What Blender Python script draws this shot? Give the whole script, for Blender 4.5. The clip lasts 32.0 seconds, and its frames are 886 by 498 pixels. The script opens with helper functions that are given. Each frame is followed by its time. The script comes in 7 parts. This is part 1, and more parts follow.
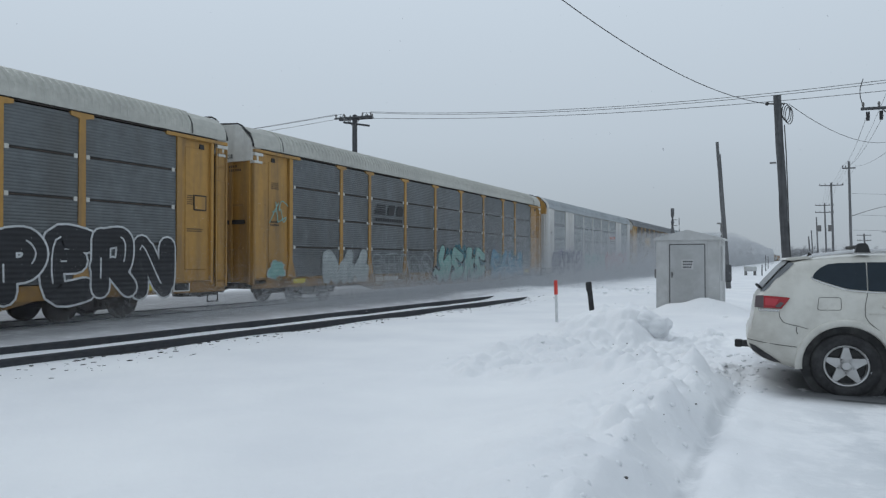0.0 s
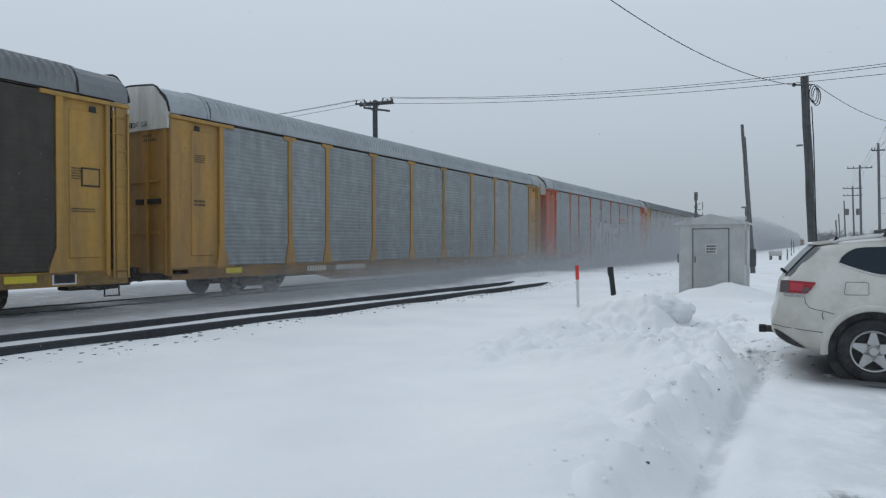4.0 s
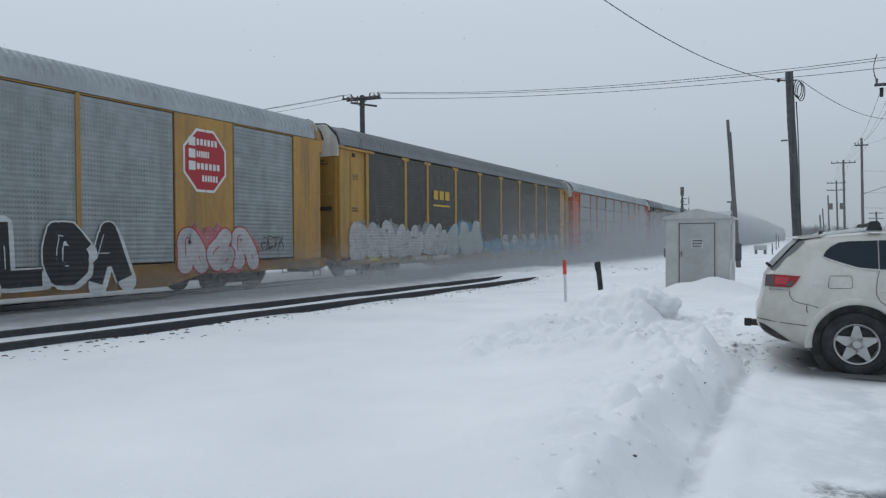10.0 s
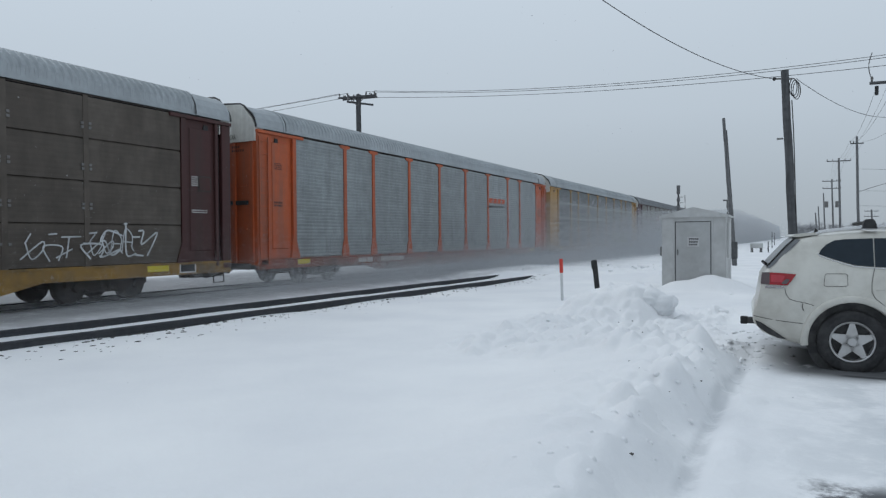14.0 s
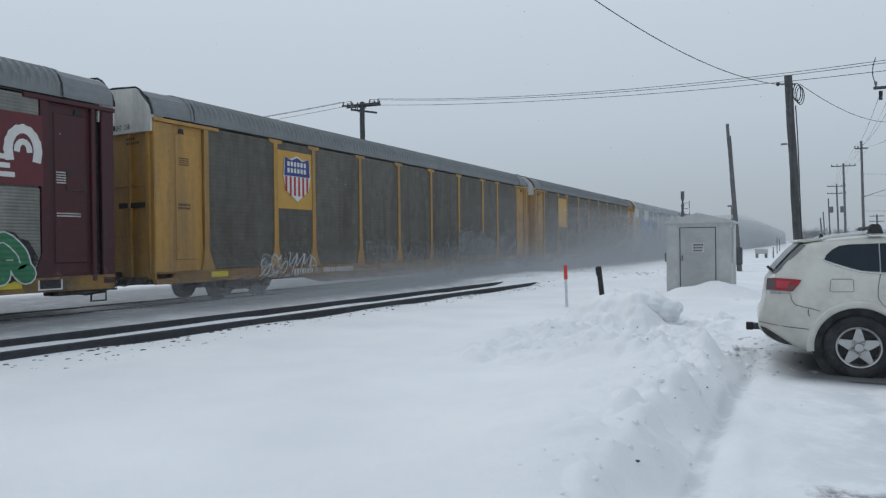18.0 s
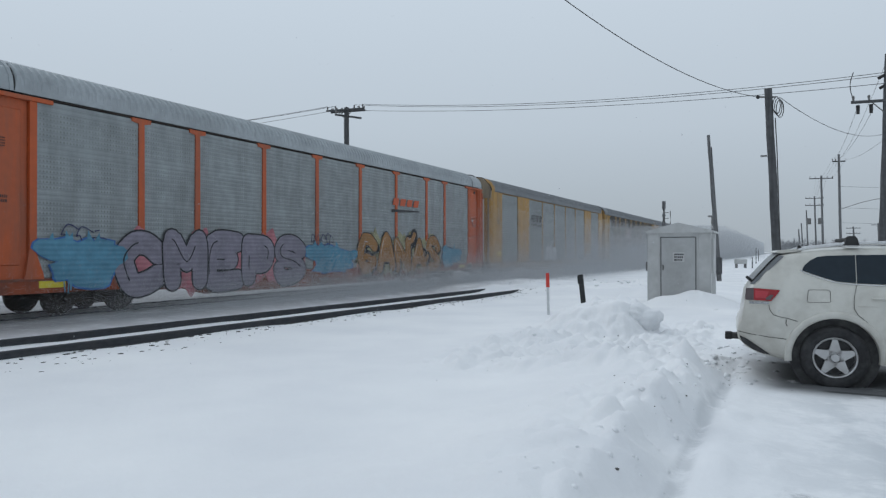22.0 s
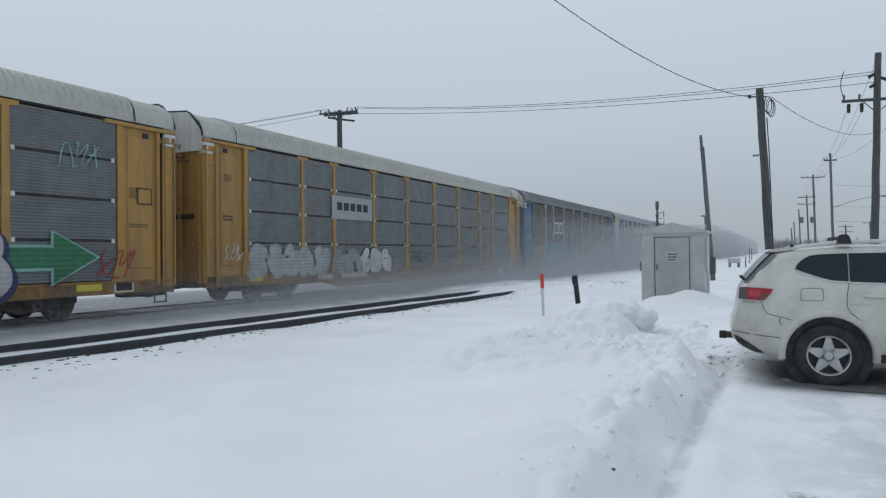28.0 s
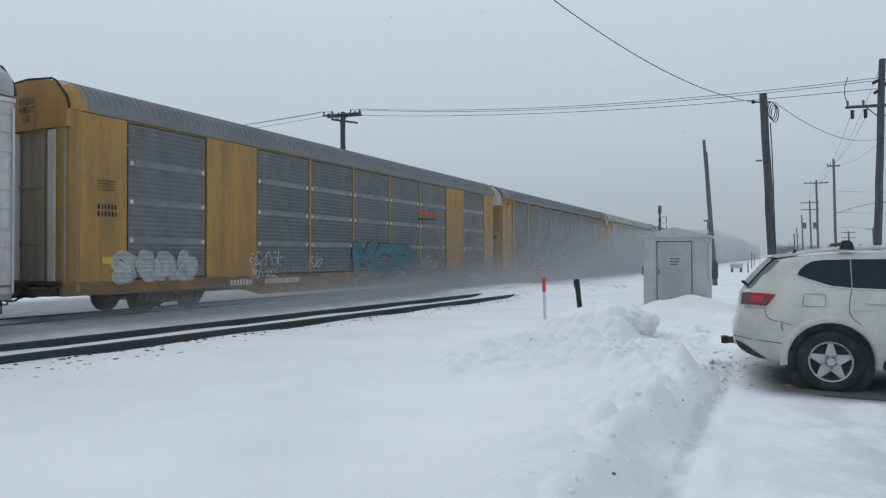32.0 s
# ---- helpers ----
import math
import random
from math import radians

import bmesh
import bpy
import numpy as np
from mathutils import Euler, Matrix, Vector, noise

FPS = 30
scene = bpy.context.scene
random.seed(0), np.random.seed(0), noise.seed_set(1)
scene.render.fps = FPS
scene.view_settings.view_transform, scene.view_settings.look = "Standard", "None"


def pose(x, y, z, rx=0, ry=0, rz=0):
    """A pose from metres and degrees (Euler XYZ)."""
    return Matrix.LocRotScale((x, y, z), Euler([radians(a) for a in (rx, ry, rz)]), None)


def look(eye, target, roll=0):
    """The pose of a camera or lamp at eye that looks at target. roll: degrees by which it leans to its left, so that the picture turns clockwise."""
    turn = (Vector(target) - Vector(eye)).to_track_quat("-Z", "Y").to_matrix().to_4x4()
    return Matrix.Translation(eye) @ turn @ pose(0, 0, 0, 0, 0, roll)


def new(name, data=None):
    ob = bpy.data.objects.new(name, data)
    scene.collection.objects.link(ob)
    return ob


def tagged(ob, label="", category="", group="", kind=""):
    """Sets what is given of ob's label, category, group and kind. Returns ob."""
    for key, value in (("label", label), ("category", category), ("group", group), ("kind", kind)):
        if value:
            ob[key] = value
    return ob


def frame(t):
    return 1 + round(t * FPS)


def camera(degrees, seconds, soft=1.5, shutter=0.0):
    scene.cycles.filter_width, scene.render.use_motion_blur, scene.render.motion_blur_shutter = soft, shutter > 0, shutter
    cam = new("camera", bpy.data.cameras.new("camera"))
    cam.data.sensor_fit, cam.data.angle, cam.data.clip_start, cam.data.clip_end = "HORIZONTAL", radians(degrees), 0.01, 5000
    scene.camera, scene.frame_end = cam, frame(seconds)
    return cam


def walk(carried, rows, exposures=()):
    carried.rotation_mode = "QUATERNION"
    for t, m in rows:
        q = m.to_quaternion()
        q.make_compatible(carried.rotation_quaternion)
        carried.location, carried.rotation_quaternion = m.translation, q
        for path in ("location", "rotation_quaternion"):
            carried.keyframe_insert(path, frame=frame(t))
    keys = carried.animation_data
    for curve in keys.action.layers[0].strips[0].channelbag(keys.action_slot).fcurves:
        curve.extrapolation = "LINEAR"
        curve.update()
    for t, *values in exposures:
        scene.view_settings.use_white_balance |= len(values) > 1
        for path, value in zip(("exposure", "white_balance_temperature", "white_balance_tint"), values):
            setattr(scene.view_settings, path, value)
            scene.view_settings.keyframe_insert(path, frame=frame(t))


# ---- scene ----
cam = camera(65.5, 32.0, soft=1.3)
EYE = (0.0, 0.0, 1.55)
PATH = [
    (0, 90.85, 0.00, 27.05),
    (0.5, 90.77, -0.00, 27.03),
    (1, 90.64, -0.08, 27.12),
    (1.5, 90.54, -0.26, 27.29),
    (2, 90.42, -0.48, 27.49),
    (2.5, 90.12, -0.46, 27.76),
    (3, 89.75, -0.27, 28.17),
    (3.5, 89.49, -0.12, 28.57),
    (5.5, 90.19, 0.84, 29.00),
    (6, 90.19, 0.74, 28.85),
    (6.5, 90.04, 0.62, 28.60),
    (7, 89.88, 0.47, 28.42),
    (7.5, 89.77, 0.43, 28.30),
    (8, 89.61, 0.35, 28.15),
    (8.5, 89.48, 0.36, 27.97),
    (9, 89.30, 0.27, 27.86),
    (9.5, 89.23, 0.32, 27.82),
    (10, 89.23, 0.33, 27.76),
    (10.5, 89.33, 0.41, 27.72),
    (11, 89.45, 0.45, 27.69),
    (11.5, 89.62, 0.44, 27.51),
    (12, 89.74, 0.48, 27.30),
    (12.5, 89.79, 0.50, 27.21),
    (13, 89.69, 0.50, 27.21),
    (13.5, 89.42, 0.44, 27.28),
    (14, 89.13, 0.45, 27.48),
    (14.5, 88.95, 0.41, 27.65),
    (16.5, 89.45, 0.87, 27.93),
    (17, 89.61, 0.88, 28.01),
    (17.5, 89.68, 0.84, 27.97),
    (18, 89.72, 0.72, 27.82),
    (18.5, 89.85, 0.72, 27.60),
    (19, 90.05, 0.79, 27.53),
    (19.5, 90.22, 0.79, 27.53),
    (20, 90.32, 0.68, 27.40),
    (20.5, 90.33, 0.38, 27.09),
    (21, 90.32, 0.13, 26.72),
    (21.5, 90.29, 0.04, 26.51),
    (22, 90.25, 0.01, 26.39),
    (22.5, 90.23, 0.12, 26.31),
    (23, 90.26, 0.33, 26.29),
    (23.5, 90.26, 0.54, 26.37),
    (24, 90.23, 0.58, 26.56),
    (24.5, 90.19, 0.67, 26.72),
    (25, 90.08, 0.69, 26.76),
    (25.5, 89.98, 0.68, 26.61),
    (27.5, 90.21, 0.57, 25.98),
    (28, 90.42, 0.55, 25.92),
    (28.5, 90.62, 0.51, 25.86),
    (29, 90.80, 0.45, 25.86),
    (29.5, 90.87, 0.45, 25.88),
    (30, 90.80, 0.39, 25.87),
    (30.5, 90.65, 0.23, 25.86),
    (31, 90.61, 0.15, 25.87),
    (31.5, 90.64, 0.11, 25.93),
    (32, 90.63, 0.05, 26.09),
]
walk(cam, [(t, pose(*EYE, rx, ry, rz)) for t, rx, ry, rz in PATH])

# ---------------------------------------------------------------- sky and light
SKY_TINT = (0.85, 0.975, 1.10)


def make_world():
    w = bpy.data.worlds.new("overcast_sky")
    scene.world = w
    w.use_nodes = True
    n, l = w.node_tree.nodes, w.node_tree.links
    bg = n["Background"]
    co = n.new("ShaderNodeTexCoord")
    sep = n.new("ShaderNodeSeparateXYZ")
    ramp = n.new("ShaderNodeValToRGB")
    l.new(co.outputs["Generated"], sep.inputs[0])
    l.new(sep.outputs["Z"], ramp.inputs[0])
    stops = [(0.0, 0.375), (0.06, 0.415), (0.17, 0.51), (0.35, 0.59), (1.0, 0.585)]
    while len(ramp.color_ramp.elements) < len(stops):
        ramp.color_ramp.elements.new(0.5)
    for e, (p, v) in zip(ramp.color_ramp.elements, stops):
        e.position = p
        e.color = (v * SKY_TINT[0], v * SKY_TINT[1], v * SKY_TINT[2], 1)
    sky = n.new("ShaderNodeTexSky")
    sky.sky_type = 'NISHITA'
    sky.sun_disc = False
    sky.sun_elevation = radians(46)
    sky.sun_rotation = radians(284)
    scale = n.new("ShaderNodeVectorMath")
    scale.operation = 'SCALE'
    scale.inputs["Scale"].default_value = 0.004
    add = n.new("ShaderNodeVectorMath")
    add.operation = 'ADD'
    l.new(sky.outputs[0], scale.inputs[0])
    l.new(scale.outputs[0], add.inputs[0])
    l.new(ramp.outputs[0], add.inputs[1])
    l.new(add.outputs[0], bg.inputs["Color"])
    bg.inputs["Strength"].default_value = 1.0


make_world()
sun = new("sun", bpy.data.lights.new("sun", 'SUN'))
sun.data.energy = 0.62
sun.data.angle = radians(40)
sun.data.color = (0.94, 0.985, 1.04)
sun.matrix_world = look((-48, 22, 52), (0, 10, 0))
scene.view_settings.exposure = 0.13


# ---------------------------------------------------------------- materials
def mat(name, colour, rough=0.7, metal=0.0, dirt=None, dirt_amount=0.0, dirt_scale=0.8, grain=0.06, grain_scale=9.0,
        bump=0.0, bump_scale=40.0, vary=0.0, streak=0.0):
    """Paint or surface with grain at two scales, stains and, if wanted, vertical streaks."""
    m = bpy.data.materials.new(name)
    m.use_nodes = True
    n, l = m.node_tree.nodes, m.node_tree.links
    b = n["Principled BSDF"]
    b.inputs["Roughness"].default_value = rough
    b.inputs["Metallic"].default_value = metal
    co = n.new("ShaderNodeTexCoord")
    inf = n.new("ShaderNodeObjectInfo")
    off = n.new("ShaderNodeVectorMath")
    off.operation = 'MULTIPLY_ADD'
    off.inputs[1].default_value = (1, 1, 1)
    l.new(co.outputs["Object"], off.inputs[0])
    rnd = n.new("ShaderNodeVectorMath")
    rnd.operation = 'SCALE'
    rnd.inputs[0].default_value = (37, 91, 53)
    l.new(inf.outputs["Random"], rnd.inputs["Scale"])
    l.new(rnd.outputs[0], off.inputs[2])
    g1 = n.new("ShaderNodeTexNoise")
    g1.inputs["Scale"].default_value = grain_scale
    g1.inputs["Detail"].default_value = 6
    l.new(off.outputs[0], g1.inputs["Vector"])
    r1 = n.new("ShaderNodeMapRange")
    r1.inputs["From Min"].default_value, r1.inputs["From Max"].default_value = 0.25, 0.75
    r1.inputs["To Min"].default_value, r1.inputs["To Max"].default_value = 1 - grain * 2.2, 1 + grain * 1.4
    l.new(g1.outputs["Fac"], r1.inputs["Value"])
    mul = n.new("ShaderNodeVectorMath")
    mul.operation = 'SCALE'
    mul.inputs[0].default_value = colour
    l.new(r1.outputs[0], mul.inputs["Scale"])
    last = mul.outputs[0]
    if vary:
        rv = n.new("ShaderNodeMapRange")
        rv.inputs["To Min"].default_value, rv.inputs["To Max"].default_value = 1 - vary, 1 + vary
        l.new(inf.outputs["Random"], rv.inputs["Value"])
        mv = n.new("ShaderNodeVectorMath")
        mv.operation = 'SCALE'
        l.new(last, mv.inputs[0])
        l.new(rv.outputs[0], mv.inputs["Scale"])
        last = mv.outputs[0]
    if dirt:
        g2 = n.new("ShaderNodeTexNoise")
        g2.inputs["Scale"].default_value = dirt_scale
        g2.inputs["Detail"].default_value = 8
        g2.inputs["Roughness"].default_value = 0.65
        src = off.outputs[0]
        if streak:
            st = n.new("ShaderNodeVectorMath")
            st.operation = 'MULTIPLY'
            st.inputs[1].default_value = (streak, streak, 0.35)
            l.new(src, st.inputs[0])
            src = st.outputs[0]
        l.new(src, g2.inputs["Vector"])
        r2 = n.new("ShaderNodeMapRange")
        r2.inputs["From Min"].default_value, r2.inputs["From Max"].default_value = 0.42, 0.68
        r2.inputs["To Min"].default_value, r2.inputs["To Max"].default_value = 0, dirt_amount
        l.new(g2.outputs["Fac"], r2.inputs["Value"])
        mx = n.new("ShaderNodeMix")
        mx.data_type = 'RGBA'
        l.new(r2.outputs[0], mx.inputs["Factor"])
        l.new(last, mx.inputs["A"])
        mx.inputs["B"].default_value = (*dirt, 1)
        last = mx.outputs["Result"]
    l.new(last, b.inputs["Base Color"])
    if bump:
        g3 = n.new("ShaderNodeTexNoise")
        g3.inputs["Scale"].default_value = bump_scale
        g3.inputs["Detail"].default_value = 5
        l.new(off.outputs[0], g3.inputs["Vector"])
        bp = n.new("ShaderNodeBump")
        bp.inputs["Strength"].default_value = bump
        bp.inputs["Distance"].default_value = 0.02
        l.new(g3.outputs["Fac"], bp.inputs["Height"])
        l.new(bp.outputs[0], b.inputs["Normal"])
    return m


RAIL_SLOPE = 0.0545
GRIME = (0.10, 0.085, 0.07)
PAINT = {
    "yellow": mat("yellow_car_paint", (0.40, 0.222, 0.055), 0.6, 0, GRIME, 0.55, 0.7, 0.05, 6, streak=3),
    "gold": mat("deep_yellow_car_paint", (0.41, 0.235, 0.05), 0.6, 0, GRIME, 0.5, 0.7, 0.05, 6, streak=3),
    "orange": mat("orange_car_paint", (0.44, 0.085, 0.022), 0.6, 0, GRIME, 0.5, 0.7, 0.05, 6, streak=3),
    "maroon": mat("maroon_car_paint", (0.058, 0.010, 0.014), 0.6, 0, (0.03, 0.02, 0.02), 0.5, 0.7, 0.05, 6, streak=3),
    "brown": mat("red_brown_car_paint", (0.055, 0.015, 0.014), 0.65, 0, (0.035, 0.024, 0.02), 0.6, 0.7, 0.05, 6, streak=3),
    "white": mat("white_car_paint", (0.56, 0.56, 0.54), 0.6, 0, (0.25, 0.22, 0.19), 0.5, 0.7, 0.05, 6, streak=3),
    "paleblue": mat("faded_blue_car_paint", (0.30, 0.38, 0.45), 0.6, 0, GRIME, 0.5, 0.7, 0.05, 6, streak=3),
    "blue": mat("blue_car_paint", (0.06, 0.145, 0.245), 0.6, 0, GRIME, 0.5, 0.7, 0.05, 6, streak=3),
    "cream": mat("cream_cap_paint", (0.60, 0.60, 0.57), 0.6, 0, (0.25, 0.23, 0.2), 0.45, 0.9, 0.05, 6, streak=3),
}
PAINT["tan"] = mat("dirty_tan_end_paint", (0.29, 0.245, 0.18), 0.65, 0, GRIME, 0.7, 0.7, 0.06, 6, streak=3)
SOOT = (0.055, 0.048, 0.042)
SILL_PAINT = {k: mat("sooty_" + k + "_sill_paint", c, 0.7, 0, SOOT, 0.8, 0.9, 0.10, 5, streak=1.2) for k, c in dict(
    yellow=(0.26, 0.14, 0.035), gold=(0.28, 0.16, 0.035), orange=(0.25, 0.055, 0.02), maroon=(0.06, 0.014, 0.018), brown=(0.07, 0.022, 0.02), white=(0.36, 0.355, 0.34), blue=(0.07, 0.16, 0.28)).items()}
PANEL = {
    "light": mat("galvanised_panel", (0.262, 0.288, 0.296), 0.5, 0.15, (0.17, 0.18, 0.18), 0.65, 0.9, 0.10, 3, vary=0.07, streak=2.6),
    "mid": mat("dull_galvanised_panel", (0.215, 0.237, 0.243), 0.5, 0.15, (0.12, 0.13, 0.13), 0.55, 0.9, 0.10, 3, vary=0.07, streak=1.5),
    "steel": mat("smooth_grey_panel", (0.168, 0.186, 0.192), 0.55, 0.2, (0.11, 0.115, 0.11), 0.6, 0.9, 0.10, 3, vary=0.09, streak=2.6),
    "grey": mat("weathered_grey_panel", (0.138, 0.152, 0.159), 0.55, 0.2, (0.09, 0.09, 0.085), 0.55, 0.9, 0.10, 3, vary=0.09, streak=1.5),
    "grimy": mat("olive_grey_panel", (0.080, 0.076, 0.065), 0.6, 0.15, (0.052, 0.048, 0.040), 0.75, 0.9, 0.12, 3, vary=0.12, streak=2.6),
    "dark": mat("dark_grimy_panel", (0.118, 0.109, 0.094), 0.7, 0.1, (0.062, 0.054, 0.043), 0.75, 0.9, 0.12, 3, vary=0.12, streak=2.6),
    "soot": mat("sooty_brown_panel", (0.064, 0.055, 0.046), 0.7, 0.1, (0.040, 0.032, 0.026), 0.75, 0.9, 0.12, 3, vary=0.12, streak=2.6),
    "olive": mat("drab_olive_panel", (0.218, 0.218, 0.196), 0.6, 0.15, (0.10, 0.10, 0.09), 0.6, 0.9, 0.12, 3, vary=0.12, streak=1.5),
    "rust": mat("brown_grimy_panel", (0.098, 0.082, 0.068), 0.7, 0.1, (0.05, 0.038, 0.03), 0.6, 0.9, 0.12, 3, vary=0.12, streak=1.5),
}
ROOF = {
    "pale": mat("pale_galvanised_roof", (0.46, 0.46, 0.42), 0.55, 0.2, (0.3, 0.3, 0.28), 0.4, 0.6, 0.06, 5),
    "silver": mat("silver_galvanised_roof", (0.36, 0.39, 0.41), 0.5, 0.25, (0.22, 0.24, 0.25), 0.5, 0.6, 0.06, 5),
    "slate": mat("dull_grey_roof", (0.185, 0.195, 0.205), 0.65, 0.2, (0.25, 0.26, 0.27), 0.4, 0.6, 0.06, 5),
}
M_TRUCK = mat("sooty_running_gear", (0.035, 0.03, 0.027), 0.8, 0.1, (0.10, 0.08, 0.065), 0.6, 3, 0.1, 10)
M_STEEL = mat("dull_steel", (0.20, 0.20, 0.20), 0.5, 0.6, GRIME, 0.5, 3, 0.1, 10)
M_RAIL = mat("rusty_rail_side", (0.052, 0.056, 0.064), 0.75, 0.3, (0.075, 0.072, 0.074), 0.5, 4, 0.1, 10)
M_BLACK = mat("black_rubber", (0.02, 0.02, 0.021), 0.8, 0, (0.08, 0.08, 0.08), 0.4, 6, 0.1, 10)
M_WOOD = mat("weathered_pole_wood", (0.095, 0.098, 0.103), 0.9, 0, (0.045, 0.046, 0.048), 0.7, 2.0, 0.15, 8, bump=0.6, bump_scale=30, streak=8)
# grey wood; on the far poles its paleness also stands in for haze
M_WOODGREY = mat("grey_and_hazed_pole_wood", (0.16, 0.163, 0.168), 0.9, 0, (0.08, 0.08, 0.08), 0.7, 2.0, 0.15, 8, bump=0.6, bump_scale=30, streak=8)
M_WIRE = mat("dark_wire", (0.04, 0.04, 0.042), 0.7)
M_HUT = mat("aluminium_hut_sheet", (0.50, 0.505, 0.50), 0.45, 0.35, (0.33, 0.33, 0.32), 0.5, 1.2, 0.04, 5, bump=0.1, bump_scale=12)


def snow_material():
    m = bpy.data.materials.new("wind_packed_snow")
    m.use_nodes = True
    n, l = m.node_tree.nodes, m.node_tree.links
    b = n["Principled BSDF"]
    b.inputs["Roughness"].default_value = 0.85
    b.inputs["Specular IOR Level"].default_value = 0.2
    co = n.new("ShaderNodeTexCoord")
    a = n.new("ShaderNodeTexNoise")
    a.inputs["Scale"].default_value = 0.45
    a.inputs["Detail"].default_value = 8
    l.new(co.outputs["Object"], a.inputs["Vector"])
    ra = n.new("ShaderNodeValToRGB")
    ra.color_ramp.elements[0].position, ra.color_ramp.elements[0].color = 0.3, (0.755, 0.765, 0.785, 1)
    ra.color_ramp.elements[1].position, ra.color_ramp.elements[1].color = 0.7, (0.855, 0.86, 0.865, 1)
    l.new(a.outputs["Fac"], ra.inputs[0])
    # tinted patches: the running line's dirty bed, asphalt and shade under the parked car, the rut
    sep = n.new("ShaderNodeSeparateXYZ")
    l.new(co.outputs["Object"], sep.inputs[0])

    def ease(value, lo, hi):
        r = n.new("ShaderNodeMapRange")
        r.interpolation_type = 'SMOOTHSTEP'
        r.inputs["From Min"].default_value, r.inputs["From Max"].default_value = lo, hi
        l.new(value, r.inputs["Value"])
        return r.outputs[0]

    def times(p, q):
        r = n.new("ShaderNodeMath")
        r.operation = 'MULTIPLY'
        for i, v in enumerate((p, q)):
            if isinstance(v, (int, float)):
                r.inputs[i].default_value = v
            else:
                l.new(v, r.inputs[i])
        return r.outputs[0]
    d = n.new("ShaderNodeTexNoise")
    d.inputs["Scale"].default_value = 1.6
    d.inputs["Detail"].default_value = 9
    d.inputs["Roughness"].default_value = 0.65
    l.new(co.outputs["Object"], d.inputs["Vector"])
    # track dirt, with shade and dust haze beneath the train put into the colour
    bed = times(times(ease(sep.outputs["X"], -12.7, -14.3), ease(sep.outputs["X"], -27.0, -22.0)), ease(d.outputs["Fac"], 0.10, 0.52))
    skew = n.new("ShaderNodeMath")
    skew.operation = 'MULTIPLY_ADD'
    skew.inputs[1].default_value = -RAIL_SLOPE
    l.new(sep.outputs["Y"], skew.inputs[0])
    l.new(sep.outputs["X"], skew.inputs[2])
    verge = times(times(ease(skew.outputs[0], -12.95, -13.6), ease(sep.outputs["Y"], 36.0, 26.0)), times(ease(sep.outputs["X"], -27.0, -22.0), ease(d.outputs["Fac"], 0.22, 0.62)))
    # bare asphalt together with the parked car's shade, painted into the ground colour
    asphalt_shade = times(times(ease(sep.outputs["X"], -0.75, 0.1), ease(sep.outputs["X"], 5.4, 4.6)), times(ease(sep.outputs["Y"], 9.2, 9.9), ease(sep.outputs["Y"], 13.0, 12.2)))
    asphalt_shade = times(asphalt_shade, ease(d.outputs["Fac"], 0.26, 0.42))
    strip = times(times(ease(sep.outputs["X"], 0.30, 0.55), ease(sep.outputs["Y"], 9.66, 9.71)), ease(sep.outputs["Y"], 9.83, 9.78))
    bare = times(times(ease(sep.outputs["X"], -0.1, 0.2), ease(sep.outputs["X"], 2.4, 2.0)), times(ease(sep.outputs["Y"], 4.1, 4.4), ease(sep.outputs["Y"], 5.55, 5.3)))
    bare = times(bare, ease(d.outputs["Fac"], 0.42, 0.52))
    lane = times(times(ease(sep.outputs["X"], -0.7, 0.9), ease(sep.outputs["X"], 8.0, 5.0)), times(ease(sep.outputs["Y"], 11.5, 9.0), ease(d.outputs["Fac"], 0.36, 0.60)))
    # broken darker line that paints the rut's shadow into the snow colour
    sine = n.new("ShaderNodeMath")
    sine.operation = 'SINE'
    l.new(times(sep.outputs["Y"], 0.7), sine.inputs[0])
    off_rut = n.new("ShaderNodeMath")
    off_rut.operation = 'MULTIPLY_ADD'
    off_rut.inputs[1].default_value = -0.05
    l.new(sine.outputs[0], off_rut.inputs[0])
    l.new(sep.outputs["X"], off_rut.inputs[2])
    rut = times(times(ease(off_rut.outputs[0], -0.80, -0.73), ease(off_rut.outputs[0], -0.58, -0.66)), times(times(ease(sep.outputs["Y"], 3.0, 4.5), ease(sep.outputs["Y"], 10.8, 9.6)), ease(d.outputs["Fac"], 0.40, 0.56)))
    last = ra.outputs[0]
    for fac, tint in ((times(rut, 0.4), (0.42, 0.44, 0.46, 1)), (times(lane, 0.75), (0.56, 0.585, 0.61, 1)), (times(verge, 0.4), (0.28, 0.245, 0.255, 1)), (times(bed, 0.85), (0.24, 0.245, 0.253, 1)), (times(asphalt_shade, 0.93), (0.075, 0.078, 0.082, 1)), (times(bare, 0.9), (0.06, 0.062, 0.066, 1)), (times(strip, 0.9), (0.05, 0.052, 0.056, 1))):
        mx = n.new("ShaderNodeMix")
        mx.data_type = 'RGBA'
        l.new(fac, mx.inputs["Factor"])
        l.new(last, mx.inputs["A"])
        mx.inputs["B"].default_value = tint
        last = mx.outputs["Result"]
    l.new(last, b.inputs["Base Color"])
    g = n.new("ShaderNodeTexNoise")
    g.inputs["Scale"].default_value = 7
    g.inputs["Detail"].default_value = 9
    g.inputs["Roughness"].default_value = 0.6
    l.new(co.outputs["Object"], g.inputs["Vector"])
    bp = n.new("ShaderNodeBump")
    bp.inputs["Strength"].default_value = 0.5
    bp.inputs["Distance"].default_value = 0.045
    l.new(g.outputs["Fac"], bp.inputs["Height"])
    l.new(bp.outputs[0], b.inputs["Normal"])
    return m


M_SNOW = snow_material()


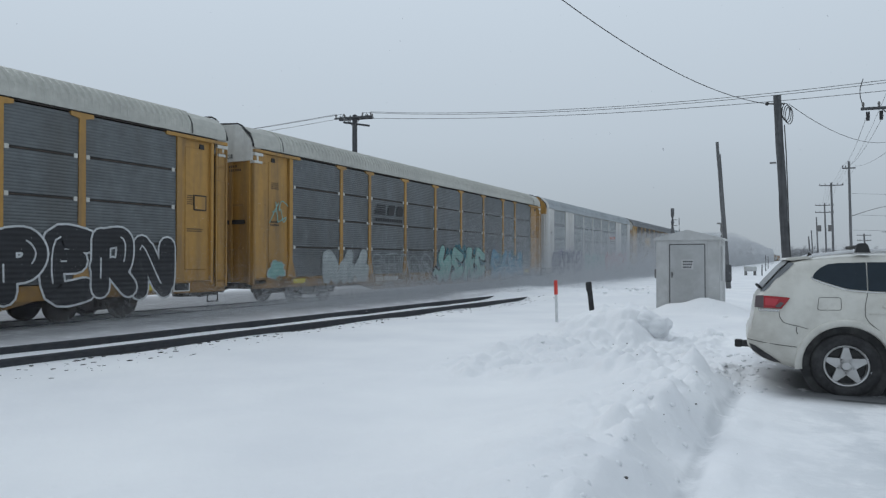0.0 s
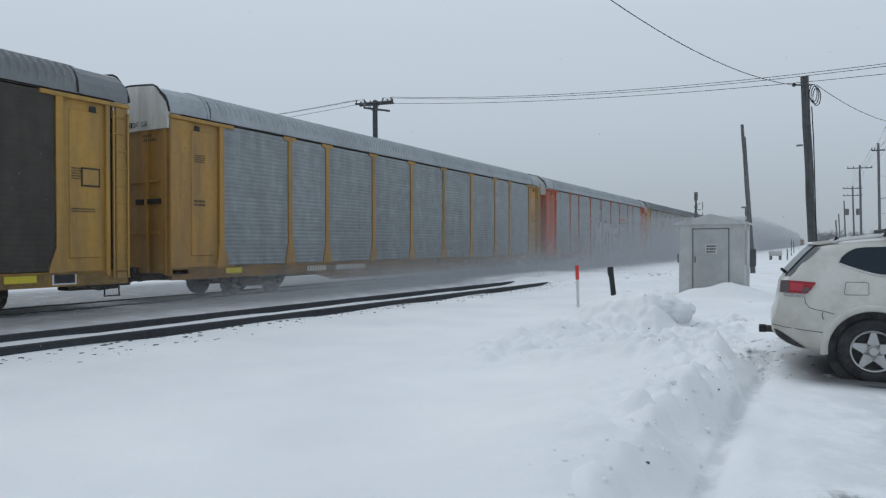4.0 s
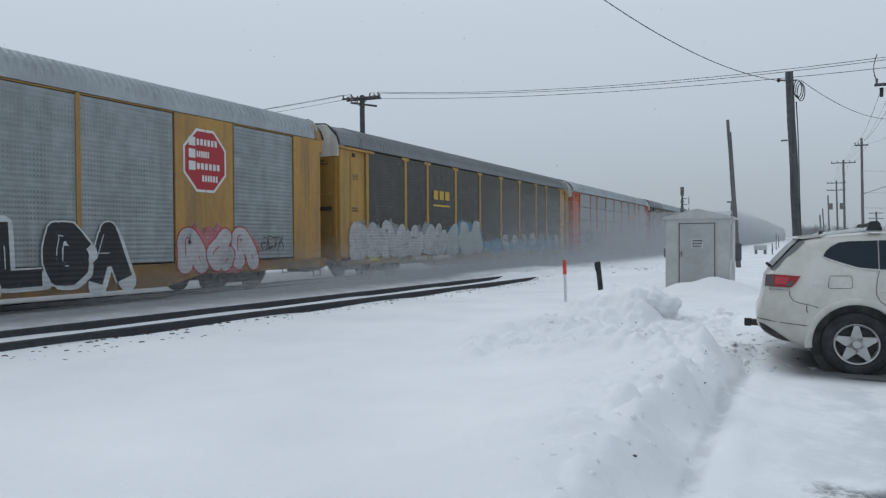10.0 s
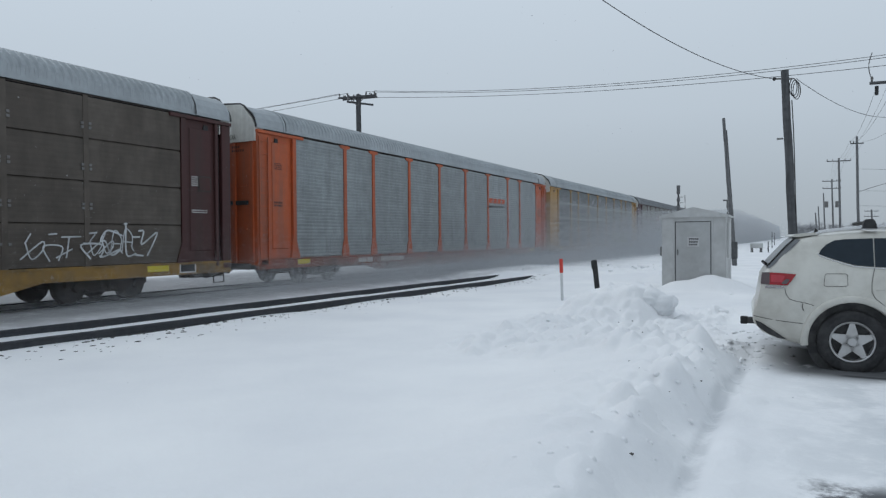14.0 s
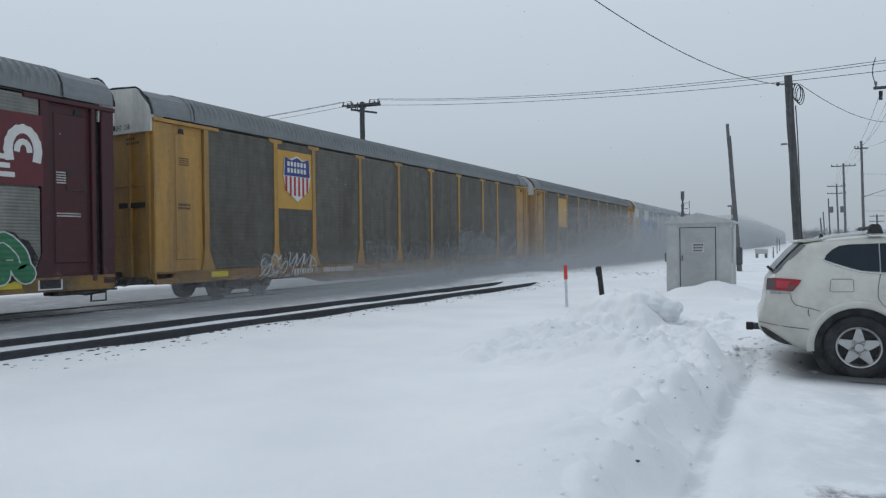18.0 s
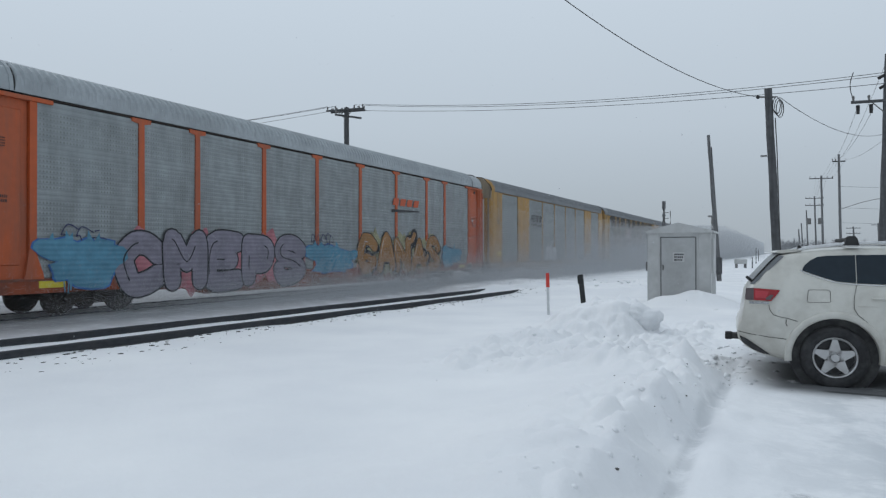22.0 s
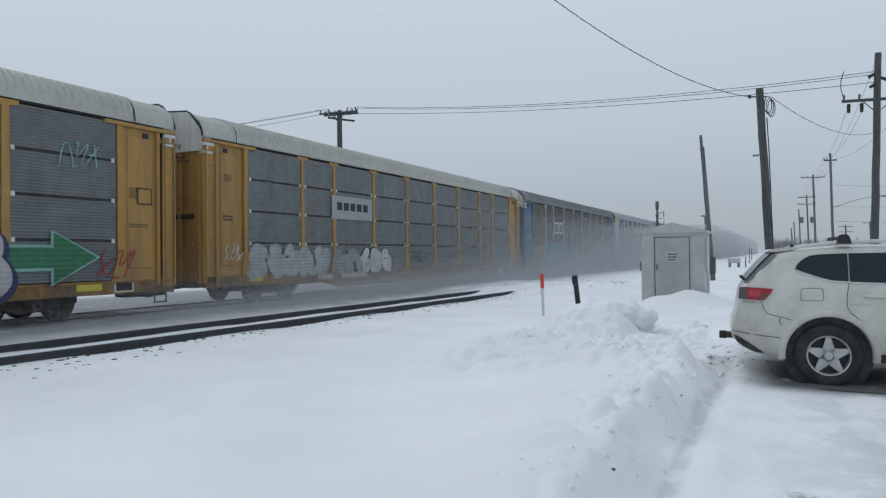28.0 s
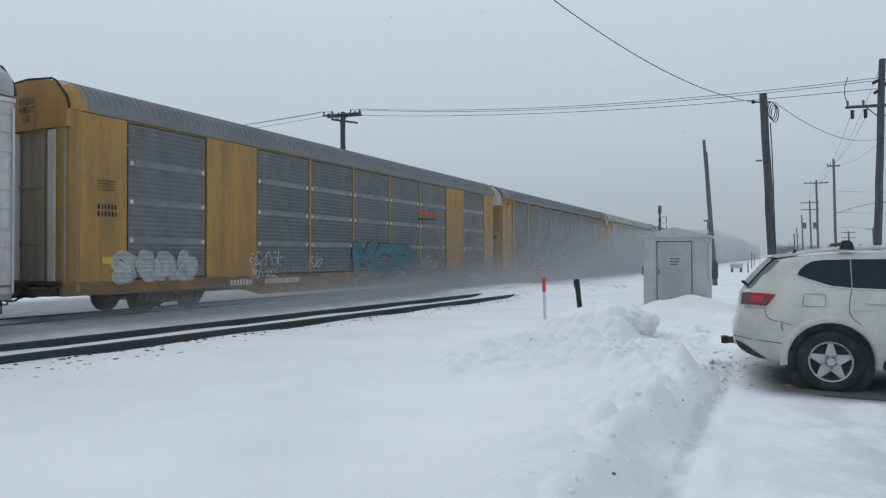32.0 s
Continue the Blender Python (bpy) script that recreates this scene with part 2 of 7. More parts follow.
def perforate(m, depth):
    """Rows of small punched slots between plain bands, as on pressed screen sheets."""
    n, l = m.node_tree.nodes, m.node_tree.links
    b = n["Principled BSDF"]
    src = b.inputs["Base Color"].links[0].from_socket
    co = n.new("ShaderNodeTexCoord")
    sep = n.new("ShaderNodeSeparateXYZ")
    l.new(co.outputs["Object"], sep.inputs[0])

    def wave(value, freq, lo, hi):
        p = n.new("ShaderNodeMath")
        p.operation = 'MULTIPLY'
        p.inputs[1].default_value = freq
        l.new(value, p.inputs[0])
        q = n.new("ShaderNodeMath")
        q.operation = 'SINE'
        l.new(p.outputs[0], q.inputs[0])
        r = n.new("ShaderNodeMapRange")
        r.inputs["From Min"].default_value, r.inputs["From Max"].default_value = lo, hi
        l.new(q.outputs[0], r.inputs["Value"])
        return r.outputs[0]

    def times(p, q):
        r = n.new("ShaderNodeMath")
        r.operation = 'MULTIPLY'
        l.new(p, r.inputs[0])
        l.new(q, r.inputs[1])
        return r.outputs[0]
    ns = n.new("ShaderNodeTexNoise")
    ns.inputs["Scale"].default_value = 1.0
    ns.inputs["Detail"].default_value = 5
    st = n.new("ShaderNodeVectorMath")
    st.operation = 'MULTIPLY'
    st.inputs[1].default_value = (3.0, 3.0, 0.25)
    l.new(co.outputs["Object"], st.inputs[0])
    l.new(st.outputs[0], ns.inputs["Vector"])
    cl = n.new("ShaderNodeMapRange")
    cl.inputs["From Min"].default_value, cl.inputs["From Max"].default_value = 0.35, 0.65
    cl.inputs["To Min"].default_value, cl.inputs["To Max"].default_value = 0.25 * depth, depth
    l.new(ns.outputs["Fac"], cl.inputs["Value"])
    fac = times(times(wave(sep.outputs["Y"], 75.0, -0.1, 0.5), wave(sep.outputs["Z"], 52.0, 0.0, 0.6)), times(wave(sep.outputs["Z"], 6.0, -0.75, -0.55), cl.outputs[0]))
    mx = n.new("ShaderNodeMix")
    mx.data_type = 'RGBA'
    l.new(fac, mx.inputs["Factor"])
    l.new(src, mx.inputs["A"])
    mx.inputs["B"].default_value = (0.05, 0.05, 0.05, 1)
    l.new(mx.outputs["Result"], b.inputs["Base Color"])


perforate(PANEL["light"], 0.5)
perforate(PANEL["mid"], 0.6)
perforate(PANEL["grimy"], 0.45)


# ---------------------------------------------------------------- mesh helpers
def mesh_of(bm, name, smooth=False):
    bmesh.ops.recalc_face_normals(bm, faces=bm.faces)
    me = bpy.data.meshes.new(name)
    bm.to_mesh(me)
    bm.free()
    if smooth:
        for p in me.polygons:
            p.use_smooth = True
    return me


def place(name, me, material, parent=None, label="", at=(0, 0, 0), rot=(0, 0, 0)):
    """An object on a shared mesh, with a material of its own."""
    ob = new(name, me)
    if not me.materials:
        me.materials.append(None)
    ob.material_slots[0].link = 'OBJECT'
    ob.material_slots[0].material = material
    ob.location = at
    ob.rotation_euler = [radians(a) for a in rot]
    if parent:
        ob.parent = parent
    if label:
        tagged(ob, label)
    return ob


def part(name, bm, material, parent, label="", smooth=False):
    return place(name, mesh_of(bm, name, smooth), material, parent, label)


def box(bm, x0, x1, y0, y1, z0, z1, bevel=0.0):
    geo = bmesh.ops.create_cube(bm, size=1)
    v = geo["verts"]
    bmesh.ops.scale(bm, verts=v, vec=(x1 - x0, y1 - y0, z1 - z0))
    bmesh.ops.translate(bm, verts=v, vec=((x0 + x1) / 2, (y0 + y1) / 2, (z0 + z1) / 2))
    if bevel:
        e = list({e for q in v for e in q.link_edges})
        bmesh.ops.bevel(bm, geom=e, offset=bevel, segments=1, affect='EDGES')
    return v


def tube(bm, p, q, r0, r1=None, seg=10, caps=True):
    p, q = Vector(p), Vector(q)
    r1 = r0 if r1 is None else r1
    turn = (q - p).to_track_quat('Z', 'Y')
    rings = []
    for c, r in ((p, r0), (q, r1)):
        rings.append([bm.verts.new(c + turn @ Vector((r * math.cos(6.28319 * i / seg), r * math.sin(6.28319 * i / seg), 0))) for i in range(seg)])
    for i in range(seg):
        bm.faces.new((rings[0][i], rings[0][(i + 1) % seg], rings[1][(i + 1) % seg], rings[1][i]))
    if caps:
        bm.faces.new(rings[0][::-1])
        bm.faces.new(rings[1])


def sweep(bm, pts, radii, seg=8, caps=True):
    """One unbroken round bar along a line of points."""
    pts = [Vector(p) for p in pts]
    if isinstance(radii, (int, float)):
        radii = [radii] * len(pts)
    rings = []
    for i, p in enumerate(pts):
        d = pts[min(i + 1, len(pts) - 1)] - pts[max(i - 1, 0)]
        turn = d.to_track_quat('Z', 'Y')
        rings.append([bm.verts.new(p + turn @ Vector((radii[i] * math.cos(6.28319 * k / seg), radii[i] * math.sin(6.28319 * k / seg), 0))) for k in range(seg)])
    for r, s in zip(rings, rings[1:]):
        for k in range(seg):
            bm.faces.new((r[k], r[(k + 1) % seg], s[(k + 1) % seg], s[k]))
    if caps:
        bm.faces.new(rings[0][::-1])
        bm.faces.new(rings[-1])


def prism(bm, outline, axis, a, b):
    """A flat outline (pairs) pushed along an axis from a to b."""
    def at(u, v, w):
        return {"x": (w, u, v), "y": (u, w, v), "z": (u, v, w)}[axis]
    lo = [bm.verts.new(at(u, v, a)) for u, v in outline]
    hi = [bm.verts.new(at(u, v, b)) for u, v in outline]
    n = len(outline)
    for i in range(n):
        bm.faces.new((lo[i], lo[(i + 1) % n], hi[(i + 1) % n], hi[i]))
    bm.faces.new(lo[::-1])
    bm.faces.new(hi)


CACHE = {}


def cached(key, fill, smooth=False):
    if key not in CACHE:
        bm = bmesh.new()
        fill(bm)
        CACHE[key] = mesh_of(bm, str(key[0]), smooth)
    return CACHE[key]


# ---------------------------------------------------------------- ground
def near_rail_x(y):
    return -10.95 + RAIL_SLOPE * (y - 6.35)


def bump_at(x, y, cx, cy, rx, ry, h):
    d = ((x - cx) / rx) ** 2 + ((y - cy) / ry) ** 2
    return h * math.exp(-d * 1.2)


def smooth01(a, b, v):
    t = min(1, max(0, (v - a) / (b - a)))
    return t * t * (3 - 2 * t)


def fbm(x, y, s, octaves=4):
    v, a = 0, 0.5
    for i in range(octaves):
        v += a * noise.noise(Vector((x * s, y * s, 3.1 * i)))
        s *= 2.1
        a *= 0.5
    return v


def pillows(x, y):
    """Rounded lumps with sharp clefts between them."""
    return sum(a * abs(noise.noise(Vector((x * s, y * s * 0.8, 7.7 * s)))) for s, a in ((1.7, 0.30), (3.9, 0.17), (8.5, 0.08)))


def clod_height(x, y):
    """Broken clods of ploughed snow with sharp edges, of mixed size."""
    h = 0.0
    for s, a in ((3.2, 0.11), (6.5, 0.075), (12.0, 0.035)):
        q = Vector((x * s + 0.6 * noise.noise(Vector((x * 3, y * 3, 9))), y * s * 0.8 + 0.6 * noise.noise(Vector((x * 3, y * 3, 4))), 0.5))
        dist, pts = noise.voronoi(q)
        if noise.cell(pts[0] * 7.3) > 0.25:
            h += a * smooth01(0.02, 0.22, dist[1] - dist[0]) * (0.3 + 0.7 * noise.cell(pts[0] * 3.1))
    return h


def ground_z(x, y):
    nr = near_rail_x(y)
    z = -0.14 + 0.03 * fbm(x, y, 0.25) * smooth01(nr, nr + 3, x)
    z += 0.035 * (1 - smooth01(nr + 0.1, nr + 0.6, x)) * smooth01(nr - 2.4, nr - 1.8, x) * (1 - smooth01(24, 29, y))
    if y < 29.5:
        z -= 0.055 * (math.exp(-((x - nr - 0.06) / 0.13) ** 2) + math.exp(-((x - nr + 1.46) / 0.13) ** 2)) * (1 - smooth01(24, 29, y))
    z -= 0.035 * smooth01(-1.0, 0.3, x) * (1 - smooth01(14, 18, y))
    if -30 < x < -12.4:
        # ballast shoulder of the running line, packed up to the rail heads
        k = smooth01(-12.5, -13.9, x) * smooth01(-30, -24, x)
        z = z * (1 - k) - (0.035 - 0.02 * fbm(x, y, 0.8, 3)) * k
    if 0 < y < 60 and x > -10:
        # snow thrown up beside the lane: a slow rise to a crest, then a steep drop to the rut
        along = smooth01(1.2, 4.2, y) * (1 - smooth01(8.8, 11.4, y))
        crest = -1.17 + 0.07 * math.sin(y * 0.9) + 0.20 * fbm(0.3, y, 0.7) + 0.16 * fbm(4.3, y, 2.2, 3)
        flank = 0.46 + 0.42 * fbm(7.1, y, 1.3, 3)
        ridge = (smooth01(crest - 3.0, crest, x) ** 1.5) * (1 - smooth01(crest - 0.02, crest + flank, x)) * along * (0.36 + 0.14 * fbm(1.7, y, 0.8))
        near = math.exp(-((x - crest + 0.10) / 0.34) ** 2) * along
        # a broad rounded heap, steep towards the lane
        hx = (x + 3.05) / (0.80 if x > -3.05 else 2.1)
        heap = 0.60 * (1 - smooth01(0.25, 1.0, math.hypot(hx, (y - 15.1) / (1.35 if y > 15.1 else 2.0)) * (1 + 0.22 * fbm(x, y, 0.8))))
        lumps = bump_at(x, y, -4.3, 12.4, 1.1, 1.5, 0.14) + bump_at(x, y, -3.0, 11.4, 0.9, 0.8, 0.12) + bump_at(x, y, -2.0, 9.4, 0.9, 0.8, 0.14) + bump_at(x, y, -1.35, 11.4, 0.8, 1.1, 0.06)
        lumps += bump_at(x, y, -3.5, 9.9, 0.9, 0.7, 0.10) + bump_at(x, y, -1.0, 17.5, 1.5, 1.5, 0.12) + bump_at(x, y, -2.6, 22.45, 0.62, 0.40, 0.42) + bump_at(x, y, -3.5, 22.4, 0.55, 0.40, 0.26) + bump_at(x, y, -1.8, 22.4, 0.7, 0.5, 0.30)
        lumps += bump_at(x, y, -2.6, 21.2, 2.0, 1.2, 0.06) + bump_at(x, y, 0.9, 19.5, 1.3, 1.8, 0.36) + bump_at(x, y, 1.6, 25.0, 1.4, 3.0, 0.36) + bump_at(x, y, -0.55, 12.6, 0.5, 0.9, 0.14)
        broken = min(1, 3.0 * (bump_at(x, y, -4.3, 13.6, 1.4, 1.4, 0.3) + bump_at(x, y, -2.9, 13.4, 0.9, 0.8, 0.3) + bump_at(x, y, -4.2, 11.6, 1.0, 1.0, 0.25) + bump_at(x, y, -3.6, 9.6, 0.7, 0.5, 0.25) + bump_at(x, y, -2.75, 10.5, 0.6, 0.5, 0.25) + bump_at(x, y, -1.95, 9.2, 0.55, 0.6, 0.3) + bump_at(x, y, -0.95, 10.9, 0.5, 1.3, 0.3) + bump_at(x, y, 0.9, 19.5, 1.5, 2.2, 0.4) + bump_at(x, y, 1.6, 25.0, 1.5, 3.0, 0.4) + bump_at(x, y, -2.6, 22.3, 1.2, 0.5, 0.15)))
        patch = smooth01(-0.05, 0.22, fbm(x + 11, y * 0.8, 1.1, 3))
        near *= patch
        clods = clod_height(x, y) if near + broken > 0.03 else 0.0
        z += ridge + heap + lumps + 0.06 * min(1, 4 * (ridge + heap)) * fbm(x, y, 0.9)
        mound = smooth01(-5.6, -4.2, x) * (1 - smooth01(-1.5, -0.9, x)) * smooth01(8.3, 9.6, y) * (1 - smooth01(15.5, 17.5, y))
        lump = pillows(x, y) if mound > 0.01 or along > 0.01 else 0.0
        z += mound * (0.10 * fbm(x + 5, y * 0.8, 1.0, 3) + 0.85 * (lump - 0.08))
        z += along * math.exp(-((x - crest + 0.05) / (0.75 if x < crest else 0.42)) ** 2) * (0.35 + 0.5 * smooth01(3.8, 6.2, y)) * (lump - 0.10)
        z += (0.5 * near + 0.55 * broken) * clods
        z += (0.5 * near + 0.35 * broken) * (0.10 * fbm(x, y, 2.5) + 0.07 * fbm(x, y + 5, 7.0, 3))
        # wheel ruts of the lane
        for cx, deep, wide in ((-0.70, 0.05, 0.10), (0.95, 0.06, 0.16)):
            wob = cx + 0.05 * math.sin(y * 0.7)
            here = smooth01(1.5, 3, y) * (1 - smooth01(10.0, 11.8, y) if cx < 0 else 1 - smooth01(7.4, 8.8, y))
            tread = 0.5 + 0.5 * math.sin(y * 19 + 2 * fbm(5, y, 1.0))
            z -= (deep + 0.025 * tread * smooth01(0.0, 0.3, fbm(3.3, y, 0.9))) * math.exp(-((x - wob) / wide) ** 2) * here
            z += (0.02 + 0.06 * fbm(8.1, y, 1.1, 3)) * math.exp(-((x - wob - 0.26) / 0.12) ** 2) * here
        if x > -0.6:
            z += (0.05 * fbm(x, y, 1.3) + 0.10 * max(0, fbm(x + 9, y * 0.6, 2.2, 3) - 0.05)) * (1 - smooth01(20, 30, y)) * (0.4 + 0.6 * smooth01(9.2, 7.5, y) if y < 9.2 else (0.15 if x > 0 else 0.5))
    if y > 24:
        # the crossing, buried in snow
        z += (0.15 + 0.40 * max(0.0, fbm(x, y, 0.9, 3)) * smooth01(-13.6, -12.0, x)) * smooth01(25.5, 28, y) * (1 - smooth01(36, 40, y)) * smooth01(-14.6, -13.4, x) * (1 - smooth01(-4, 0, x))
    return z


def spread(*spans):
    out = []
    for a, b, n in spans:
        out += [a + (b - a) * i / n for i in range(n)]
    return out + [spans[-1][1]]


def make_ground():
    xs = spread((-3000, -400, 8), (-400, -60, 10), (-60, -20, 12), (-20, -9, 44), (-9, -5.2, 34), (-5.2, -2.6, 58), (-2.6, 0.2, 90), (0.2, 1.8, 34), (1.8, 6, 28), (6, 30, 16), (30, 400, 10), (400, 3000, 8))
    ys = spread((-3000, -800, 6), (-800, -60, 14), (-60, 0, 12), (0, 3.2, 10), (3.2, 18, 240), (18, 32, 60), (32, 70, 34), (70, 400, 24), (400, 3000, 12))
    verts = [(x, y, ground_z(x, y)) for y in ys for x in xs]
    w = len(xs)
    faces = [(j * w + i, j * w + i + 1, (j + 1) * w + i + 1, (j + 1) * w + i) for j in range(len(ys) - 1) for i in range(w - 1)]
    me = bpy.data.meshes.new("ground")
    me.from_pydata(verts, [], faces)
    me.polygons.foreach_set("use_smooth", [True] * len(faces))
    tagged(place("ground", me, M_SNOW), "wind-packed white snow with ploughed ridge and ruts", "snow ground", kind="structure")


make_ground()


def rail_profile(bm, y0, y1, xf, steps=1):
    prof = [(-0.07, -0.17), (0.07, -0.17), (0.07, -0.15), (0.012, -0.13), (0.012, -0.045), (0.036, -0.035), (0.036, -0.004), (0.028, 0.0),
            (-0.028, 0.0), (-0.036, -0.004), (-0.036, -0.035), (-0.012, -0.045), (-0.012, -0.13), (-0.07, -0.15)]
    rings = [[bm.verts.new((xf(y) + u, y, v)) for u, v in prof] for y in (y0, y1)]
    n = len(prof)
    for i in range(n):
        bm.faces.new((rings[0][i], rings[0][(i + 1) % n], rings[1][(i + 1) % n], rings[1][i]))
    bm.faces.new(rings[0][::-1])
    bm.faces.new(rings[1])


TRACK_X = -16.86


def make_tracks():
    main = tagged(new("main_track"), "steel rails of the running line in snow", "railway track", kind="structure")
    side = tagged(new("siding_track"), "empty rusty siding rails standing out of snow", "railway track", kind="structure")
    for d in (-0.755, 0.755):
        bm = bmesh.new()
        rail_profile(bm, -760, 900, lambda y: TRACK_X + d)
        part("rail", bm, M_RAIL, main)
    for d in (0, -1.52):
        bm = bmesh.new()
        rail_profile(bm, -120, 29.5, lambda y: near_rail_x(y) + d)
        part("rail", bm, M_RAIL, side)


make_tracks()

# ---------------------------------------------------------------- car carriers
HALF = 13.85
SILL0, SILL1 = 0.50, 0.93
SIDE = 1.55
BAYS = [2.9, 1.95, 2.86, 2.86, 2.86, 2.86, 2.86, 1.95, 2.9]
END_BAY = HALF - sum(BAYS) / 2
ROOF_SHAPE = [(1.565, 5.12), (1.57, 5.22), (1.535, 5.42), (1.42, 5.62), (1.20, 5.78), (0.80, 5.90), (0.40, 5.95), (0, 5.97)]


def full_profile(p):
    return p + [(-u, v) for u, v in p[-2::-1]]


def roof_mesh(bm, start):
    """Corrugated sheets between the smooth end hoods."""
    prof = full_profile(ROOF_SHAPE)
    y0 = -HALF + start
    ys = []
    while y0 < HALF - start - 0.01:
        ys += [(y0, 0.0), (y0 + 0.06, 0.0), (y0 + 0.10, 0.05), (y0 + 0.16, 0.05)]
        y0 += 0.20
    ys = [(min(q, HALF - start), o) for q, o in ys]
    rings = []
    for q, o in ys:
        rings.append([bm.verts.new((u * (1 + (o * 0.35 if v > 5.23 else 0)), q, v + (o if v > 5.23 else 0))) for u, v in prof])
    for r, s in zip(rings, rings[1:]):
        for i in range(len(prof) - 1):
            bm.faces.new((r[i], r[i + 1], s[i + 1], s[i]))


def hood_rings(bm, stations):
    prof = full_profile(ROOF_SHAPE)
    rings = [[bm.verts.new((u * k, q, 5.12 + (v - 5.12) * (1 + (k - 1) * 3))) for u, v in prof] for q, k in stations]
    for r, s in zip(rings, rings[1:]):
        for i in range(len(prof) - 1):
            bm.faces.new((r[i], r[i + 1], s[i + 1], s[i]))


def roof_hood_mesh(bm):
    """Smooth roof end sheet with a raised strap where it laps the corrugated roof."""
    hood_rings(bm, [(0.0, 0.985), (0.06, 1.0), (1.25, 1.008), (1.26, 1.022), (1.34, 1.022), (1.36, 1.0)])


def short_hood_mesh(bm):
    """Rounded end band of a smooth-sided car."""
    hood_rings(bm, [(0.0, 0.94), (0.04, 0.965), (0.14, 0.995), (0.26, 1.012), (0.44, 1.018), (0.46, 1.0)])


def roof_sheet_mesh(bm):
    """Long smooth repair sheet laid over the ribs."""
    hood_rings(bm, [(1.33, 1.0), (1.34, 1.036), (7.2, 1.036), (7.22, 1.0)])


def strap_mesh(bm):
    prof = full_profile(ROOF_SHAPE)
    rings = [[bm.verts.new((u * 1.02, q, v + 0.022)) for u, v in prof] for q in (-0.02, 0.02)]
    for i in range(len(prof) - 1):
        bm.faces.new((rings[0][i], rings[0][i + 1], rings[1][i + 1], rings[1][i]))


def panel_mesh(width, z0, z1, tiers, ribs, seam, deep=0.009):
    """A corrugated side sheet, pressed in tiers with a seam between."""
    def fill(bm):
        edges = [z0 + (z1 - z0) * i / tiers for i in range(tiers + 1)]
        prof = []
        for lo, hi in zip(edges, edges[1:]):
            n = max(2, round((hi - lo - 2 * seam) / ribs))
            lo, hi = lo + seam, hi - seam
            prof.append((-0.05, lo))
            for i in range(n):
                p, q = lo + (hi - lo) * i / n, lo + (hi - lo) * (i + 1) / n
                prof += [(0.0, p + 0.15 * (q - p)), (0.0, p + 0.55 * (q - p)), (-deep, p + 0.7 * (q - p)), (-deep, p + 0.97 * (q - p))]
            prof.append((-0.05, hi))
        lo = [bm.verts.new((u, -width / 2, v)) for u, v in prof]
        hi = [bm.verts.new((u, width / 2, v)) for u, v in prof]
        for i in range(len(prof) - 1):
            bm.faces.new((lo[i], hi[i], hi[i + 1], lo[i + 1]))
    return cached(("panel", width, z0, z1, tiers, ribs, seam, deep), fill)


def band_mesh(width, z0, z1, tiers, half):
    """Plain cross bands that lie over the seams of a tiered sheet."""
    def fill(bm):
        for i in range(1, tiers):
            z = z0 + (z1 - z0) * i / tiers
            box(bm, -0.04, 0.006, -width / 2, width / 2, z - half, z + half)
    return cached(("band", width, z0, z1, tiers, half), fill)


def post_mesh(bm):
    prof = [(-0.24, 0.93), (-0.22, 1.10), (-0.10, 1.60), (-0.085, 4.94), (-0.30, 4.98), (-0.30, 5.08),
            (0.30, 5.08), (0.30, 4.98), (0.085, 4.94), (0.10, 1.60), (0.22, 1.10), (0.24, 0.93)]
    prism(bm, prof, "x", -0.07, 0.03)


def slim_post_mesh(bm):
    prism(bm, [(-0.07, 0.93), (-0.07, 5.08), (0.07, 5.08), (0.07, 0.93)], "x", -0.07, 0.012)


def bolt_mesh(bm):
    for z in (1.5, 2.35, 2.45, 3.3, 3.4, 4.3, 4.4):
        for y in (-0.1, 0.1):
            box(bm, 0.0, 0.03, y - 0.035, y + 0.035, z - 0.03, z + 0.03)


def truck_mesh(bm):
    for s in (-1, 1):
        x0 = s * 1.02
        prism(bm, [(-1.15, 0.42), (-1.15, 0.60), (-0.85, 0.66), (-0.45, 0.86), (0.45, 0.86), (0.85, 0.66), (1.15, 0.60), (1.15, 0.42), (0.75, 0.40), (0.42, 0.26), (-0.42, 0.26), (-0.75, 0.40)],
              "x", x0 - 0.07, x0 + 0.07)
        for k in (-0.16, 0.0, 0.16):
            tube(bm, (x0 + s * 0.09, k, 0.34), (x0 + s * 0.09, k, 0.66), 0.07, seg=8)
    box(bm, -1.2, 1.2, -0.2, 0.2, 0.45, 0.80)


def wheel_mesh(bm):
    seg = 18
    prof = [(0.08, -0.07), (0.30, -0.035), (0.37, -0.065), (0.42, -0.065), (0.42, 0.045), (0.445, 0.06), (0.445, 0.08), (0.36, 0.08), (0.30, 0.03), (0.08, 0.07)]
    rings = [[bm.verts.new((v, r * math.cos(6.28319 * i / seg), r * math.sin(6.28319 * i / seg))) for i in range(seg)] for r, v in prof]
    for r, s in zip(rings, rings[1:]):
        for i in range(seg):
            bm.faces.new((r[i], r[(i + 1) % seg], s[(i + 1) % seg], s[i]))
    bm.faces.new(rings[0][::-1])
    bm.faces.new(rings[-1])


def ladder_mesh(bm):
    for y in (-0.2, 0.2):
        box(bm, 0.0, 0.04, y - 0.02, y + 0.02, 0.75, 4.85)
    z = 0.95
    while z < 4.8:
        box(bm, 0.01, 0.03, -0.18, 0.18, z - 0.012, z + 0.012)
        z += 0.42


